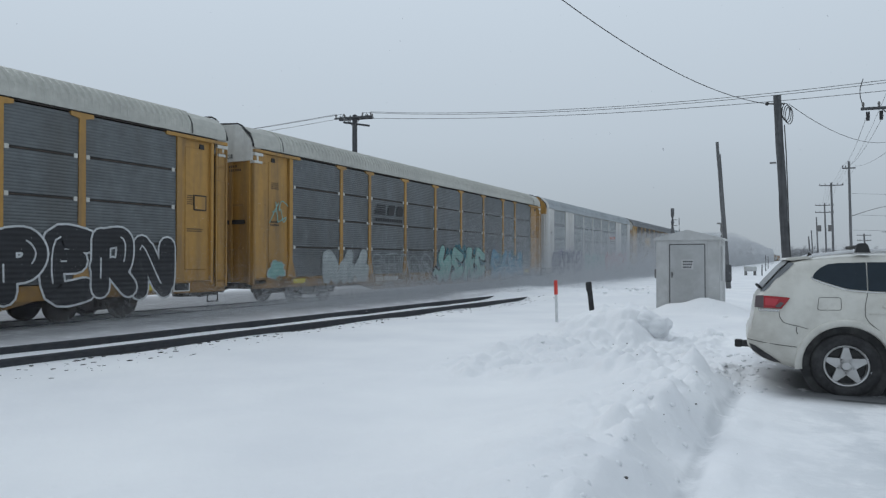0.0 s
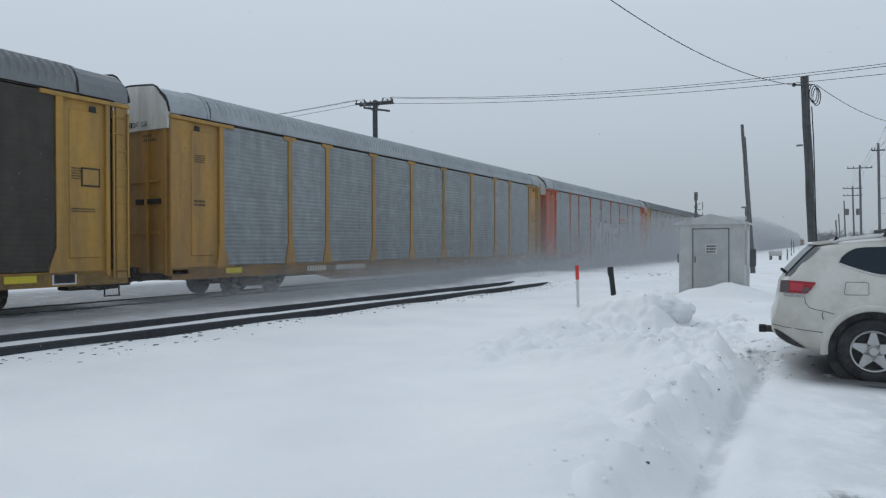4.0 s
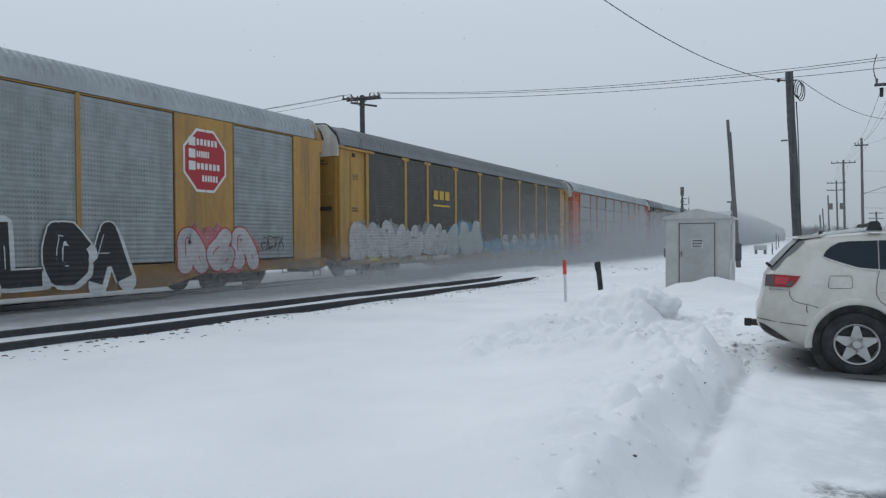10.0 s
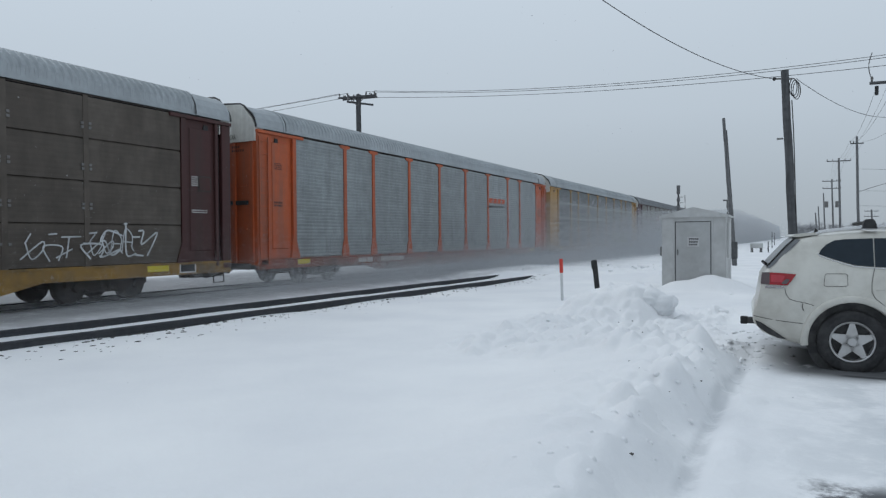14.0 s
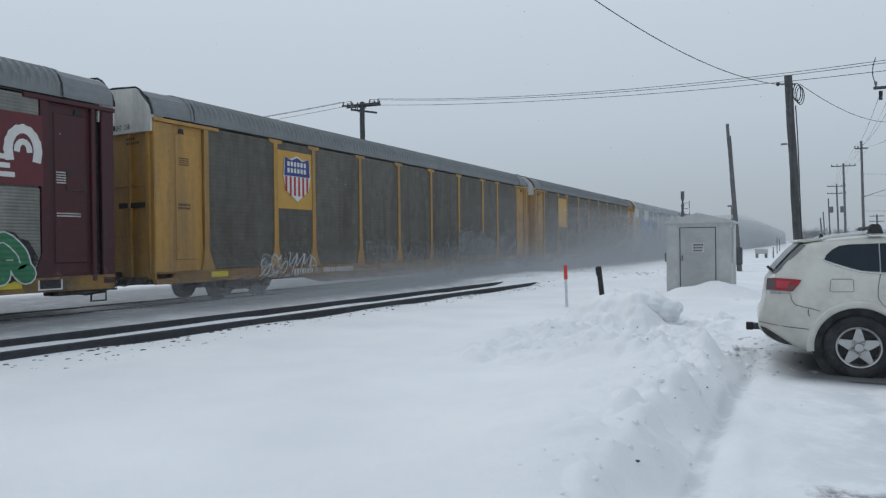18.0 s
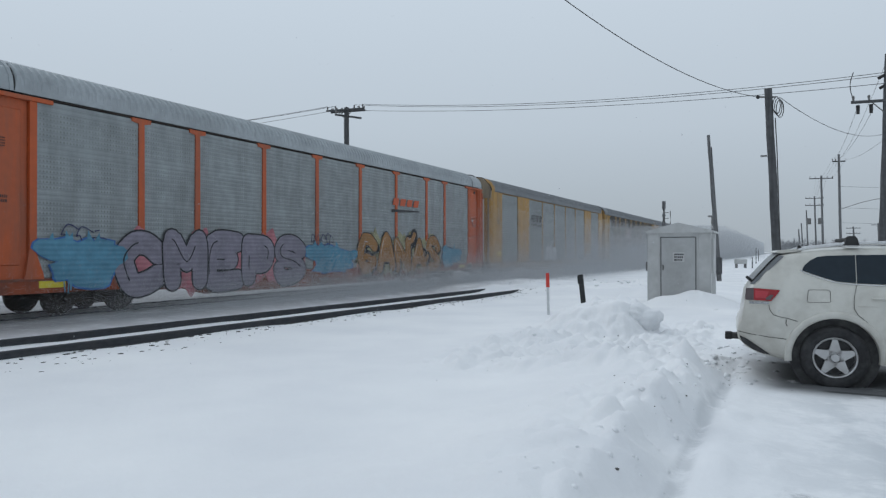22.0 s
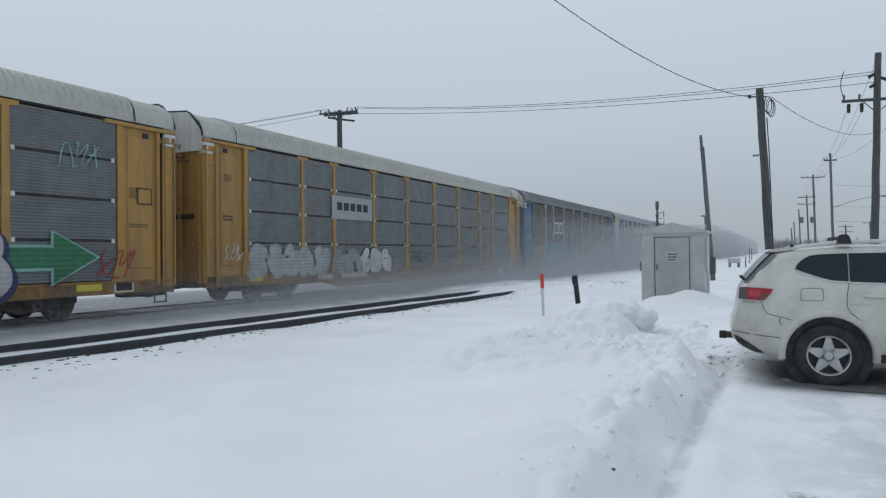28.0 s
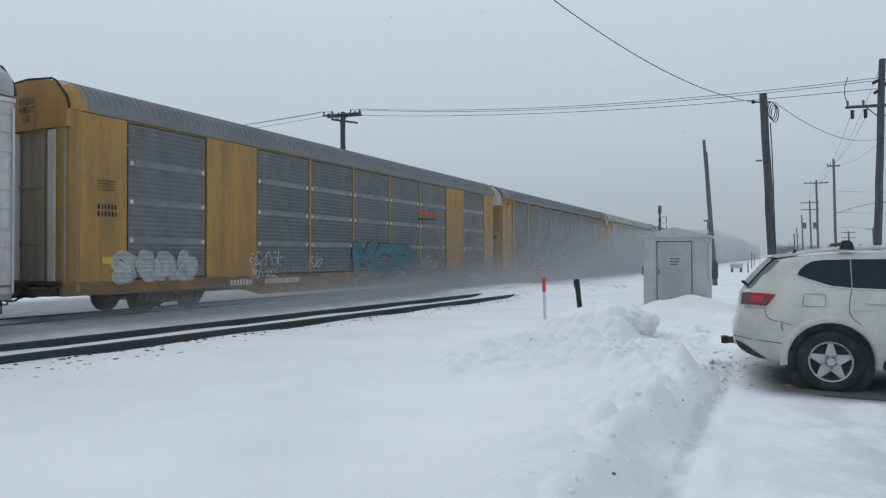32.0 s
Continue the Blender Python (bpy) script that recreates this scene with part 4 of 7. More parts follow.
def glyph_shape(ch, bold):
    """Outline of a letter scaled to a unit box; a bolder one spills over it."""
    key = (ch, bold)
    if key in GLYPHS:
        return GLYPHS[key]
    cu = bpy.data.curves.new("letter", 'FONT')
    cu.body, cu.size, cu.offset, cu.resolution_u = ch, 1.0, 0.0, 6
    ob = bpy.data.objects.new("letter", cu)
    scene.collection.objects.link(ob)

    def shape():
        dg = bpy.context.evaluated_depsgraph_get()
        dg.update()
        me = bpy.data.meshes.new_from_object(ob.evaluated_get(dg))
        co = [(v.co.x, v.co.y) for v in me.vertices]
        fc = [tuple(p.vertices) for p in me.polygons]
        bpy.data.meshes.remove(me)
        return co, fc
    co, fc = shape()
    xs, ys = [c[0] for c in co], [c[1] for c in co]
    x0, y0, w, h = min(xs), min(ys), max(max(xs) - min(xs), 0.12), max(max(ys) - min(ys), 0.12)
    if bold:
        cu.offset = bold
        bpy.context.view_layer.update()
        co, fc = shape()
    GLYPHS[key] = ([((a - x0) / w, (b - y0) / h) for a, b in co], fc)
    bpy.data.objects.remove(ob)
    bpy.data.curves.remove(cu)
    return GLYPHS[key]


LIFT = SIDE + 0.036


def blob(rng, cu, cv, w, h, wild=0.16, n=22):
    ph = [rng.uniform(0, 6.28) for _ in range(3)]
    pts = []
    for i in range(n):
        t = 6.28319 * i / n
        r = 1 + wild * (math.sin(2 * t + ph[0]) * 0.6 + math.sin(3 * t + ph[1]) + 0.6 * math.sin(5 * t + ph[2]))
        c, s = math.cos(t), math.sin(t)
        q = (abs(c) ** 3.2 + abs(s) ** 3.2) ** (-1 / 3.2)
        pts.append((cu + w / 2 * q * c * r, cv + h / 2 * q * s * r))
    return pts


def grow(pts, d):
    cu, cv = sum(p[0] for p in pts) / len(pts), sum(p[1] for p in pts) / len(pts)
    out = []
    for u, v in pts:
        k = math.hypot(u - cu, v - cv) or 1
        out.append((cu + (u - cu) * (1 + d / k), cv + (v - cv) * (1 + d / k)))
    return out


# strokes of hand-drawn capitals on a nine by nine grid, two digits a point
STROKES = dict(
    A="004990 2373", B="0009 0969876505 0575927000", C="9769290603206092", D="0009 095996935000", E="99090090 0565", F="990900 0565",
    G="97692906032060929464", H="0009 9099 0595", I="5059", J="9992602002", K="0009 990590", L="090090", M="0009448980", N="00099099",
    O="290603206093966929", P="0009 0969876404", R="0009 0969876404 4490", S="97692907256492602002", T="0999 4940", U="090320609399",
    V="094099", W="0920457099", X="0099 0990", Y="0945 9945 4540", Z="09990090")
# letter-like figures for spray paint that nobody can read
FIGURES = ["0009667290 0464", "9729052560922000", "0069 3990 1545", "29061550938600", "0919 194090 5595", "0004093974 7490", "9909 4940 0064", "20034679 7093", "0929249960 0040", "50059590 2959"]


def curve_through(pts, per):
    """Points of a soft line through the given ones."""
    q = [pts[0]] + pts + [pts[-1]]
    out = []
    for a, b, c, d in zip(q, q[1:], q[2:], q[3:]):
        for i in range(per):
            t = i / per
            out.append(tuple(0.5 * (2 * b[k] + (c[k] - a[k]) * t + (2 * a[k] - 5 * b[k] + 4 * c[k] - d[k]) * t * t + (3 * b[k] - a[k] - 3 * c[k] + d[k]) * t ** 3) for k in (0, 1)))
    return out + [pts[-1]]


def finer(pts, step):
    out = []
    for p, q in zip(pts, pts[1:]):
        n = max(1, int(math.dist(p, q) / step))
        out += [(p[0] + (q[0] - p[0]) * i / n, p[1] + (q[1] - p[1]) * i / n) for i in range(n)]
    return out + [pts[-1]]


def sides(pts, half):
    """The two edges of a band along a line."""
    left, right_ = [], []
    for i, p in enumerate(pts):
        a, b = pts[max(0, i - 1)], pts[min(len(pts) - 1, i + 1)]
        d = math.dist(a, b) or 1
        nx, ny = -(b[1] - a[1]) / d * half, (b[0] - a[0]) / d * half
        left.append((p[0] + nx, p[1] + ny))
        right_.append((p[0] - nx, p[1] - ny))
    return left, right_


class Brush(Layer):
    discs = 0

    def disc(self, p, r, m, lift, n=12):
        self.discs += 1
        lift += 0.00006 * (self.discs % 12)
        self.fan([(p[0] + r * math.cos(6.28319 * i / n), p[1] + r * math.sin(6.28319 * i / n)) for i in range(n)], m, lift)

    def band(self, pts, width, m, lift, soft=True, low=None, split=0.0):
        """A painted stroke; below the split height it takes a second paint."""
        left, right_ = sides(pts, width / 2)
        for i in range(len(pts) - 1):
            mm = low if low and (pts[i][1] + pts[i + 1][1]) / 2 < split else m
            self.poly([left[i], left[i + 1], right_[i + 1], right_[i]], mm, lift + 0.00004 * (i % 7))
        for a, p, b in zip(pts, pts[1:], pts[2:]):
            turn = abs(math.atan2((b[1] - p[1]) * (p[0] - a[0]) - (b[0] - p[0]) * (p[1] - a[1]), (b[0] - p[0]) * (p[0] - a[0]) + (b[1] - p[1]) * (p[1] - a[1])))
            if turn > 0.7 and width > 0.1:
                self.disc(p, width / 2 * 0.98, low if low and p[1] < split else m, lift + 0.00035)
        if soft:
            for p in (pts[0], pts[-1]) if math.dist(pts[0], pts[-1]) > 0.02 else pts[:1]:
                self.disc(p, width / 2 * 0.98, low if low and p[1] < split else m, lift + 0.0004)

    def rim(self, pts, width, thick, m, lift):
        """Only the edge of a fat stroke, as a thin line round it."""
        left, right_ = sides(pts, width / 2)
        caps = []
        for p, a, b in ((pts[-1], left[-1], right_[-1]), (pts[0], right_[0], left[0])):
            t0 = math.atan2(a[1] - p[1], a[0] - p[0])
            caps.append([(p[0] + width / 2 * math.cos(t0 - 3.14159 * k / 6), p[1] + width / 2 * math.sin(t0 - 3.14159 * k / 6)) for k in range(1, 6)])
        loop = left + caps[0] + right_[::-1] + caps[1] + [left[0]]
        self.band(loop, thick, m, lift, False)


def cloud(car, rng, s0, s1, z0, z1, m):
    """A ragged cloud of background paint."""
    w, h = s1 - s0, z1 - z0
    L = Layer()
    n = max(20, int(w / 0.10))
    ph = [rng.uniform(0, 6.28) for _ in range(8)]
    edge = []
    for i in range(n + 1):
        t = i / n
        u = s0 + w * t
        thin = min(1, (min(t, 1 - t) * w / (0.45 * h) + 0.02) ** 0.5)
        top = 0.88 + 0.08 * math.sin(u * 2.3 + ph[0]) + 0.06 * math.sin(u * 6.1 + ph[1]) + 0.05 * math.sin(u * 13 + ph[2]) + 0.03 * math.sin(u * 23 + ph[6])
        low = 0.10 + 0.07 * math.sin(u * 2.9 + ph[3]) + 0.05 * math.sin(u * 7.3 + ph[4]) + 0.04 * math.sin(u * 15 + ph[5])
        mid = 0.48
        edge.append((u, z0 + h * (mid + (low - mid) * thin), z0 + h * (mid + (top - mid) * thin)))
    for (u, a, b), (u2, a2, b2) in zip(edge, edge[1:]):
        L.quad(u, a, b, u2, a2, b2, m)
    return L.done("graffiti", car, "spray-painted graffiti backdrop", (LIFT, -HALF, 0))


def glyph_lines(rng, code, a, b, w, h, lean, soft):
    """The strokes of one letter in its box, a little bent by hand."""
    out = []
    for st in code.split():
        pts = []
        for i in range(0, len(st), 2):
            x, y = int(st[i]) / 9, int(st[i + 1]) / 9
            pts.append((a + w * (x + rng.uniform(-0.05, 0.05)) + lean * y * h, b + h * (y + rng.uniform(-0.04, 0.04))))
        out.append(curve_through(pts, 5) if soft and len(pts) > 2 else finer(pts, 0.12))
    return out


def tag_piece(car, seed, s0, s1, z0, z1, style, fill, line, accent=None, text="", low=None):
    """Spray paint between two distances from the car's leading end and two heights, one letter at a time."""
    rng = random.Random(seed)
    w, h = s1 - s0, z1 - z0
    pots = THIN if style in ("hand", "curl") else INK
    fill, line, low = pots[fill], pots[line], INK[low] if low else None
    at, under = (LIFT, -HALF, 0), car
    if accent and style not in ("hand", "ghost"):
        under = cloud(car, rng, s0 - 0.1, s1 + 0.1, z0 - 0.05, z1 + 0.05, THIN[accent])
        at = (0, 0, 0)
    if style == "blot":
        L = Brush()
        p = [(u + w * 0.05 * rng.uniform(-1, 1), v + h * 0.05 * rng.uniform(-1, 1)) for u, v in blob(rng, (s0 + s1) / 2, (z0 + z1) / 2, w * 0.85, h * 0.8, 0.15, 34)]
        L.fan(grow(p, 0.05), line, 0.003)
        L.fan(p, fill, 0.006)
        for k in range(5):
            u = rng.uniform(s0 + 0.2 * w, s1 - 0.2 * w)
            L.band(finer([(u, z0 + 0.3 * h), (u + rng.uniform(-0.1, 0.1), z0 - rng.uniform(0.0, 0.1) * h)], 0.2), rng.uniform(0.02, 0.05), fill, 0.0062 + 0.0002 * k, False)
        for k in range(6):
            u, d = rng.uniform(s0 + 0.15 * w, s1 - 0.15 * w), rng.choice((-1, 1))
            L.poly([(u, z1 - 0.45 * h), (u + d * 0.16 * w, z1 - 0.4 * h), (u + d * rng.uniform(0.0, 0.12) * w, z1 + rng.uniform(0, 0.08) * h)], fill, 0.0075 + 0.0002 * k)
        L.done("graffiti_blot", under, "spray-painted graffiti", at)
        return
    if style == "arrow":
        L = Brush()
        for d, m, lift in ((0.07, line, 0.002), (0.0, fill, 0.005)):
            L.poly([(s0 - d, z0 + 0.30 * h - d), (s0 + 0.55 * w, z0 + 0.30 * h - d), (s0 + 0.55 * w, z0 + 0.70 * h + d), (s0 - d, z0 + 0.70 * h + d)], m, lift)
            L.poly([(s0 + 0.50 * w - d, z0 - d), (s1 + 1.4 * d, z0 + 0.5 * h), (s0 + 0.50 * w - d, z1 + d)], m, lift + 0.0006)
        L.done("graffiti_arrow", under, "spray-painted green arrow", at)
        return
    if style == "curl":
        n = max(2, round(w / (1.3 * h)))
        for i in range(n):
            L = Brush()
            cu, r0, turn = s0 + w * (i + 0.5) / n, 0.42 * h * rng.uniform(0.6, 1.0), rng.choice((-1, 1))
            pts = [(cu + turn * r0 * (1 - 0.11 * k / 2) * math.cos(0.45 * k), z0 + 0.45 * h + r0 * (1 - 0.11 * k / 2) * math.sin(0.45 * k)) for k in range(13)]
            pts = [(cu + turn * r0 * 1.25, z0)] + pts
            L.band(curve_through(pts, 3), rng.uniform(0.14, 0.30), fill, 0.004)
            L.done("graffiti_letter", under, "" if under is not car else "spray-painted graffiti", at)
        return
    ratio = dict(throw=0.80, block=0.85, wild=0.72, hand=0.50, ghost=0.80)[style]
    n = len(text) or max(2, round(w / (h * ratio)))
    cw = w / n
    for i in range(n):
        L = Brush()
        if text:
            code = STROKES[text[i]]
        else:
            code = FIGURES[(rng.randrange(10) + 3 * i) % 10]
        lean = rng.uniform(-0.05, 0.10)
        top = 0.010 * (i % 2)
        if style in ("throw", "ghost"):
            fat = (0.43 if text else 0.50) * min(cw, 0.75 * h) * rng.uniform(0.9, 1.1)
            e = max(0.026, 0.028 * h)
            box_ = (s0 + cw * i - 0.05 * cw + fat / 2, z0 + fat / 2 + h * rng.uniform(0, 0.05), cw * 1.10 - fat, h * rng.uniform(0.90, 0.97) - fat)
            lines = glyph_lines(rng, code, *box_, lean * 0.5, True)
            if style == "ghost":
                for k, q in enumerate(lines):
                    L.rim(q, fat, e * 0.8, line, 0.003 + 0.0012 * k)
                    L.band(q, fat * 0.9, fill, 0.0015 + 0.0004 * k) if accent else None
            else:
                for k, q in enumerate(lines):
                    L.band(q, fat + 2 * e, line, 0.002 + top + 0.0006 * k)
                for k, q in enumerate(lines):
                    L.band(q, fat, fill, 0.005 + top + 0.0006 * k, True, low, z0 + 0.5 * h)
                for k, q in enumerate(lines[:2]):
                    m = len(q)
                    L.band(q[m // 4:max(m // 4 + 2, m * 2 // 3)], e * 0.8, line, 0.009 + top + 0.0004 * k)
        elif style in ("block", "wild"):
            fat = (0.38 if style == "block" else 0.36) * min(cw, 0.7 * h) * rng.uniform(0.9, 1.12)
            e = max(0.024, 0.024 * h)
            box_ = (s0 + cw * i + fat * 0.55, z0 + fat / 2 + h * rng.uniform(0.0, 0.06), cw - fat * 0.95, h * rng.uniform(0.88, 0.96) - fat)
            lines = glyph_lines(rng, code, *box_, lean, style == "wild" and rng.random() < 0.6)
            if style == "wild":
                # a barbed tail or spike that reaches past the letter
                q = lines[-1]
                u, v = q[-1]
                d = 1 if rng.random() < 0.7 else -1
                lines.append(finer([(u, v), (u + d * 0.28 * cw, v + rng.uniform(-0.12, 0.22) * h), (u + d * 0.42 * cw, v + rng.uniform(0.0, 0.2) * h)], 0.12))
            if style == "block":
                for q in lines:
                    for i0, i1 in ((0, 1), (-1, -2)):
                        d = math.dist(q[i0], q[i1]) or 1
                        q[i0] = tuple(q[i0][c] + (q[i0][c] - q[i1][c]) / d * 0.42 * fat for c in (0, 1))
            for k, q in enumerate(lines):
                L.band([(u + 0.6 * fat * 0.35, v - 0.5 * fat * 0.35) for u, v in q], fat + 1.4 * e, line, 0.001 + top + 0.0004 * k, k % 2 == 0)
            for k, q in enumerate(lines):
                L.band(q, fat + 2 * e, line, 0.0035 + top + 0.0004 * k, style == "wild")
            for k, q in enumerate(lines):
                thin = 0.55 if style == "wild" and k == len(lines) - 1 else 1
                L.band(q, fat * thin, fill, 0.006 + top + 0.0004 * k, style == "wild", low, z0 + 0.48 * h)
            for k, q in enumerate(lines[:2]):
                m = len(q)
                shine = sides(q[m // 5:max(m // 5 + 2, m // 2)], fat * 0.22)[0]
                L.band(shine, e * 0.6, INK["white"] if line is INK["black"] or line is INK["navy"] else line, 0.0085 + top + 0.0003 * k)
        else:
            lines = glyph_lines(rng, code, s0 + cw * i, z0 + h * rng.uniform(0.02, 0.15), cw * 1.05, h * rng.uniform(0.6, 0.85), 0.2 + lean, True)
            for k, q in enumerate(lines):
                L.band(q, max(0.03, 0.045 * h), fill, 0.004 + 0.0006 * i + 0.0003 * k)
        L.done("graffiti_letter", under, "" if under is not car else "spray-painted graffiti", at)


def bars(car, s0, s1, z, h, tone, rows=1, gap=0.06, plane=None, name="lettering", seed=3):
    """Small lettering that is kept as plain bars."""
    rng = random.Random(seed)
    L = Layer()
    for r in range(rows):
        u = s0
        while u < s1 - 0.02:
            ww = rng.uniform(0.38, 0.62) * h
            L.poly([(u, z - r * (h + gap)), (min(s1, u + ww), z - r * (h + gap)), (min(s1, u + ww), z - r * (h + gap) + h), (u, z - r * (h + gap) + h)], TONE[tone], 0.0)
            u += ww + 0.28 * h
    tagged(L.done(name, car, "", (plane or LIFT, -HALF, 0)), kind="stuff")


def emblem(car, kind, s0, s1, z0, z1):
    """Company emblems, kept as plain shapes in their colours."""
    L = Layer()
    w, h = s1 - s0, z1 - z0

    def rect(a, b, c, d, tone, lift=0.004):
        L.poly([(s0 + a * w, z0 + c * h), (s0 + b * w, z0 + c * h), (s0 + b * w, z0 + d * h), (s0 + a * w, z0 + d * h)], TONE[tone], lift)
    if kind in ("sign_yellow", "sign_maroon"):
        back, ink = ("yellow", "maroon") if kind == "sign_yellow" else ("maroon", "white")
        rect(0, 1, 0, 1, back, 0.0)
        for i in range(6):
            rect(0.05 + 0.085 * i, 0.115 + 0.085 * i, 0.62, 0.84, ink)
        for c in (0.10, 0.22, 0.34):
            rect(0.04, 0.80 - c * 0.3, c, c + 0.07, ink)
        ring = [(s0 + w * (0.84 + 0.12 * math.cos(a)), z0 + h * (0.48 + 0.30 * math.sin(a))) for a in [3.14159 * i / 10 * 1.25 - 0.4 for i in range(11)]]
        L.stroke(ring, 0.12 * h, TONE[ink], 0.004)
        ring = [(s0 + w * (0.84 + 0.05 * math.cos(a)), z0 + h * (0.48 + 0.12 * math.sin(a))) for a in [3.14159 * i / 8 for i in range(9)]]
        L.stroke(ring, 0.08 * h, TONE[ink], 0.004)
    elif kind == "octagon":
        def octa(k):
            return [(s0 + w * (0.5 + 0.54 * k * math.cos(6.28319 * (i + 0.5) / 8)), z0 + h * (0.5 + 0.54 * k * math.sin(6.28319 * (i + 0.5) / 8))) for i in range(8)]
        L.fan(octa(1.0), TONE["white"], 0.0)
        L.fan(octa(0.92), TONE["red"], 0.003)
        for i, (a, b) in enumerate(((0.30, 0.80), (0.30, 0.60), (0.30, 0.86), (0.42, 0.80))):
            rect(0.12, 0.27, 0.72 - 0.19 * i, 0.86 - 0.19 * i, "white", 0.006) if i < 3 else None
            n = 6
            for j in range(n):
                q = a + (b - a) * j / n
                rect(q, q + (b - a) / n * 0.7, 0.74 - 0.19 * i, 0.84 - 0.19 * i, "white", 0.006)
    elif kind == "shield":
        pts = [(0.05, 0.93), (0.30, 0.92), (0.5, 1.0), (0.70, 0.92), (0.95, 0.93), (1.0, 0.55), (0.92, 0.25), (0.5, 0.0), (0.08, 0.25), (0.0, 0.55)]
        L.fan([(s0 + a * w, z0 + b * h) for a, b in pts], TONE["white"], 0.0)
        L.poly([(s0 + a * w, z0 + b * h) for a, b in [(0.06, 0.95), (0.30, 0.89), (0.5, 0.96), (0.70, 0.89), (0.94, 0.95), (0.97, 0.55), (0.03, 0.55)]], TONE["navy"], 0.003)
        for i in range(6):
            a = 0.06 + 0.155 * i
            rect(a, a + 0.075, 0.22 if i in (0, 5) else 0.12, 0.54, "red", 0.003)
        for z in (0.62, 0.76):
            for i in range(6):
                rect(0.14 + 0.12 * i, 0.22 + 0.12 * i, z, z + 0.10, "white", 0.006)
    elif kind in ("stripes_dark", "stripes_black"):
        tone = "black"
        for i in range(5):
            L.poly([(s0 + w * (0.02 + 0.02 * i), z0 + h * (0.50 + 0.09 * i)), (s0 + w * 0.40, z0 + h * (0.50 + 0.09 * i)), (s0 + w * 0.37, z0 + h * (0.55 + 0.09 * i)), (s0 + w * (0.04 + 0.02 * i), z0 + h * (0.55 + 0.09 * i))], TONE[tone], 0.0)
        for a in (0.46, 0.76):
            L.poly([(s0 + w * a, z0 + h * 0.50), (s0 + w * (a + 0.21), z0 + h * 0.50), (s0 + w * (a + 0.25), z0 + h * 0.92), (s0 + w * (a + 0.04), z0 + h * 0.92)], TONE[tone], 0.0)
        for i in range(12):
            rect(0.06 + 0.076 * i, 0.12 + 0.076 * i, 0.22, 0.36, tone)
    elif kind == "swoosh":
        for i in range(4):
            L.poly([(s0 + w * (0.04 + 0.235 * i), z0 + h * 0.50), (s0 + w * (0.22 + 0.235 * i), z0 + h * 0.50), (s0 + w * (0.26 + 0.235 * i), z0 + h * 0.95), (s0 + w * (0.08 + 0.235 * i), z0 + h * 0.95)], TONE["orange"], 0.0)
        L.poly([(s0, z0 + h * 0.05), (s0 + w, z0 + h * 0.22), (s0 + w, z0 + h * 0.28), (s0, z0 + h * 0.24)], TONE["black"], 0.0)
    elif kind == "red_letters":
        for i in range(3):
            a = 0.33 * i
            rect(a + 0.05, a + 0.27, 0.15, 0.90, "wine", 0.0)
    elif kind == "yellow_blocks":
        for i in range(3):
            a = 0.34 * i
            rect(a + 0.03, a + 0.29, 0.48, 0.94, "yellow", 0.0)
        rect(0.0, 1.0, 0.12, 0.22, "yellow", 0.0)
    elif kind == "boxed":
        rect(0.0, 1.0, 0.0, 1.0, "grey", 0.0)
        for i in range(5):
            rect(0.12 + 0.16 * i, 0.24 + 0.16 * i, 0.38, 0.72, "black")
    elif kind == "white_blocks":
        for a in (0.02, 0.54):
            ring = [(a + 0.04, 0.14), (a + 0.40, 0.14), (a + 0.40, 0.86), (a + 0.04, 0.86), (a + 0.04, 0.14)]
            L.stroke([(s0 + w * u, z0 + h * v) for u, v in ring], 0.13 * h, TONE["white"], 0.0)
    elif kind == "cross":
        L.stroke([(s0 + 0.02 * w, z0 + h * 0.8), (s0 + 0.34 * w, z0 + h * 0.2)], 0.22 * h, TONE["red"], 0.0)
        L.stroke([(s0 + 0.02 * w, z0 + h * 0.15), (s0 + 0.34 * w, z0 + h * 0.85)], 0.18 * h, TONE["red"], 0.002)
        for i in range(9):
            rect(0.34 + 0.073 * i, 0.395 + 0.073 * i, 0.36, 0.60, "black")
    L.done("emblem", car, "painted company emblem", (LIFT, -HALF, 0))


def plate(car, name, s0, s1, z0, z1, tone, plane, label=""):
    L = Layer()
    L.poly([(s0, z0), (s1, z0), (s1, z1), (s0, z1)], TONE[tone], 0.0)
    L.done(name, car, label, (plane, -HALF, 0))


def cap_words(car, tone, words, z, size, y):
    """Words across the end of a car, facing the way it travels."""
    L = Layer()
    u = -0.5 * size * 0.62 * len(words)
    for ch in words:
        if ch != " ":
            L.glyph(ch, u, z, size * 0.48, size, TONE[tone], 0.0, 0.012)
        u += size * 0.62
    ob = L.done("lettering", car, "", (0, y, 0))
    ob.rotation_euler = (0, 0, radians(-90))
    tagged(ob, kind="stuff")


def end_bars(car, tone, seed):
    """The car's mark and number on its end door, kept as bars."""
    rng = random.Random(seed)
    L = Layer()
    for z, n in ((4.50, 4), (4.38, 6)):
        for i in range(n):
            u = -0.7 + 0.09 * i
            L.poly([(u, z), (u + rng.uniform(0.04, 0.06), z), (u + rng.uniform(0.04, 0.06), z + 0.08), (u, z + 0.08)], TONE[tone], 0.0)
    ob = L.done("lettering", car, "", (2 * 0.62, -HALF - 0.036, 0))
    ob.rotation_euler = (0, 0, radians(-90))
    tagged(ob, kind="stuff")


def spec(kind, paint, panel, roof, label, **more):
    d = dict(kind=kind, paint=paint, panel=panel, roof=roof, label=label)
    d.update(more)
    return d


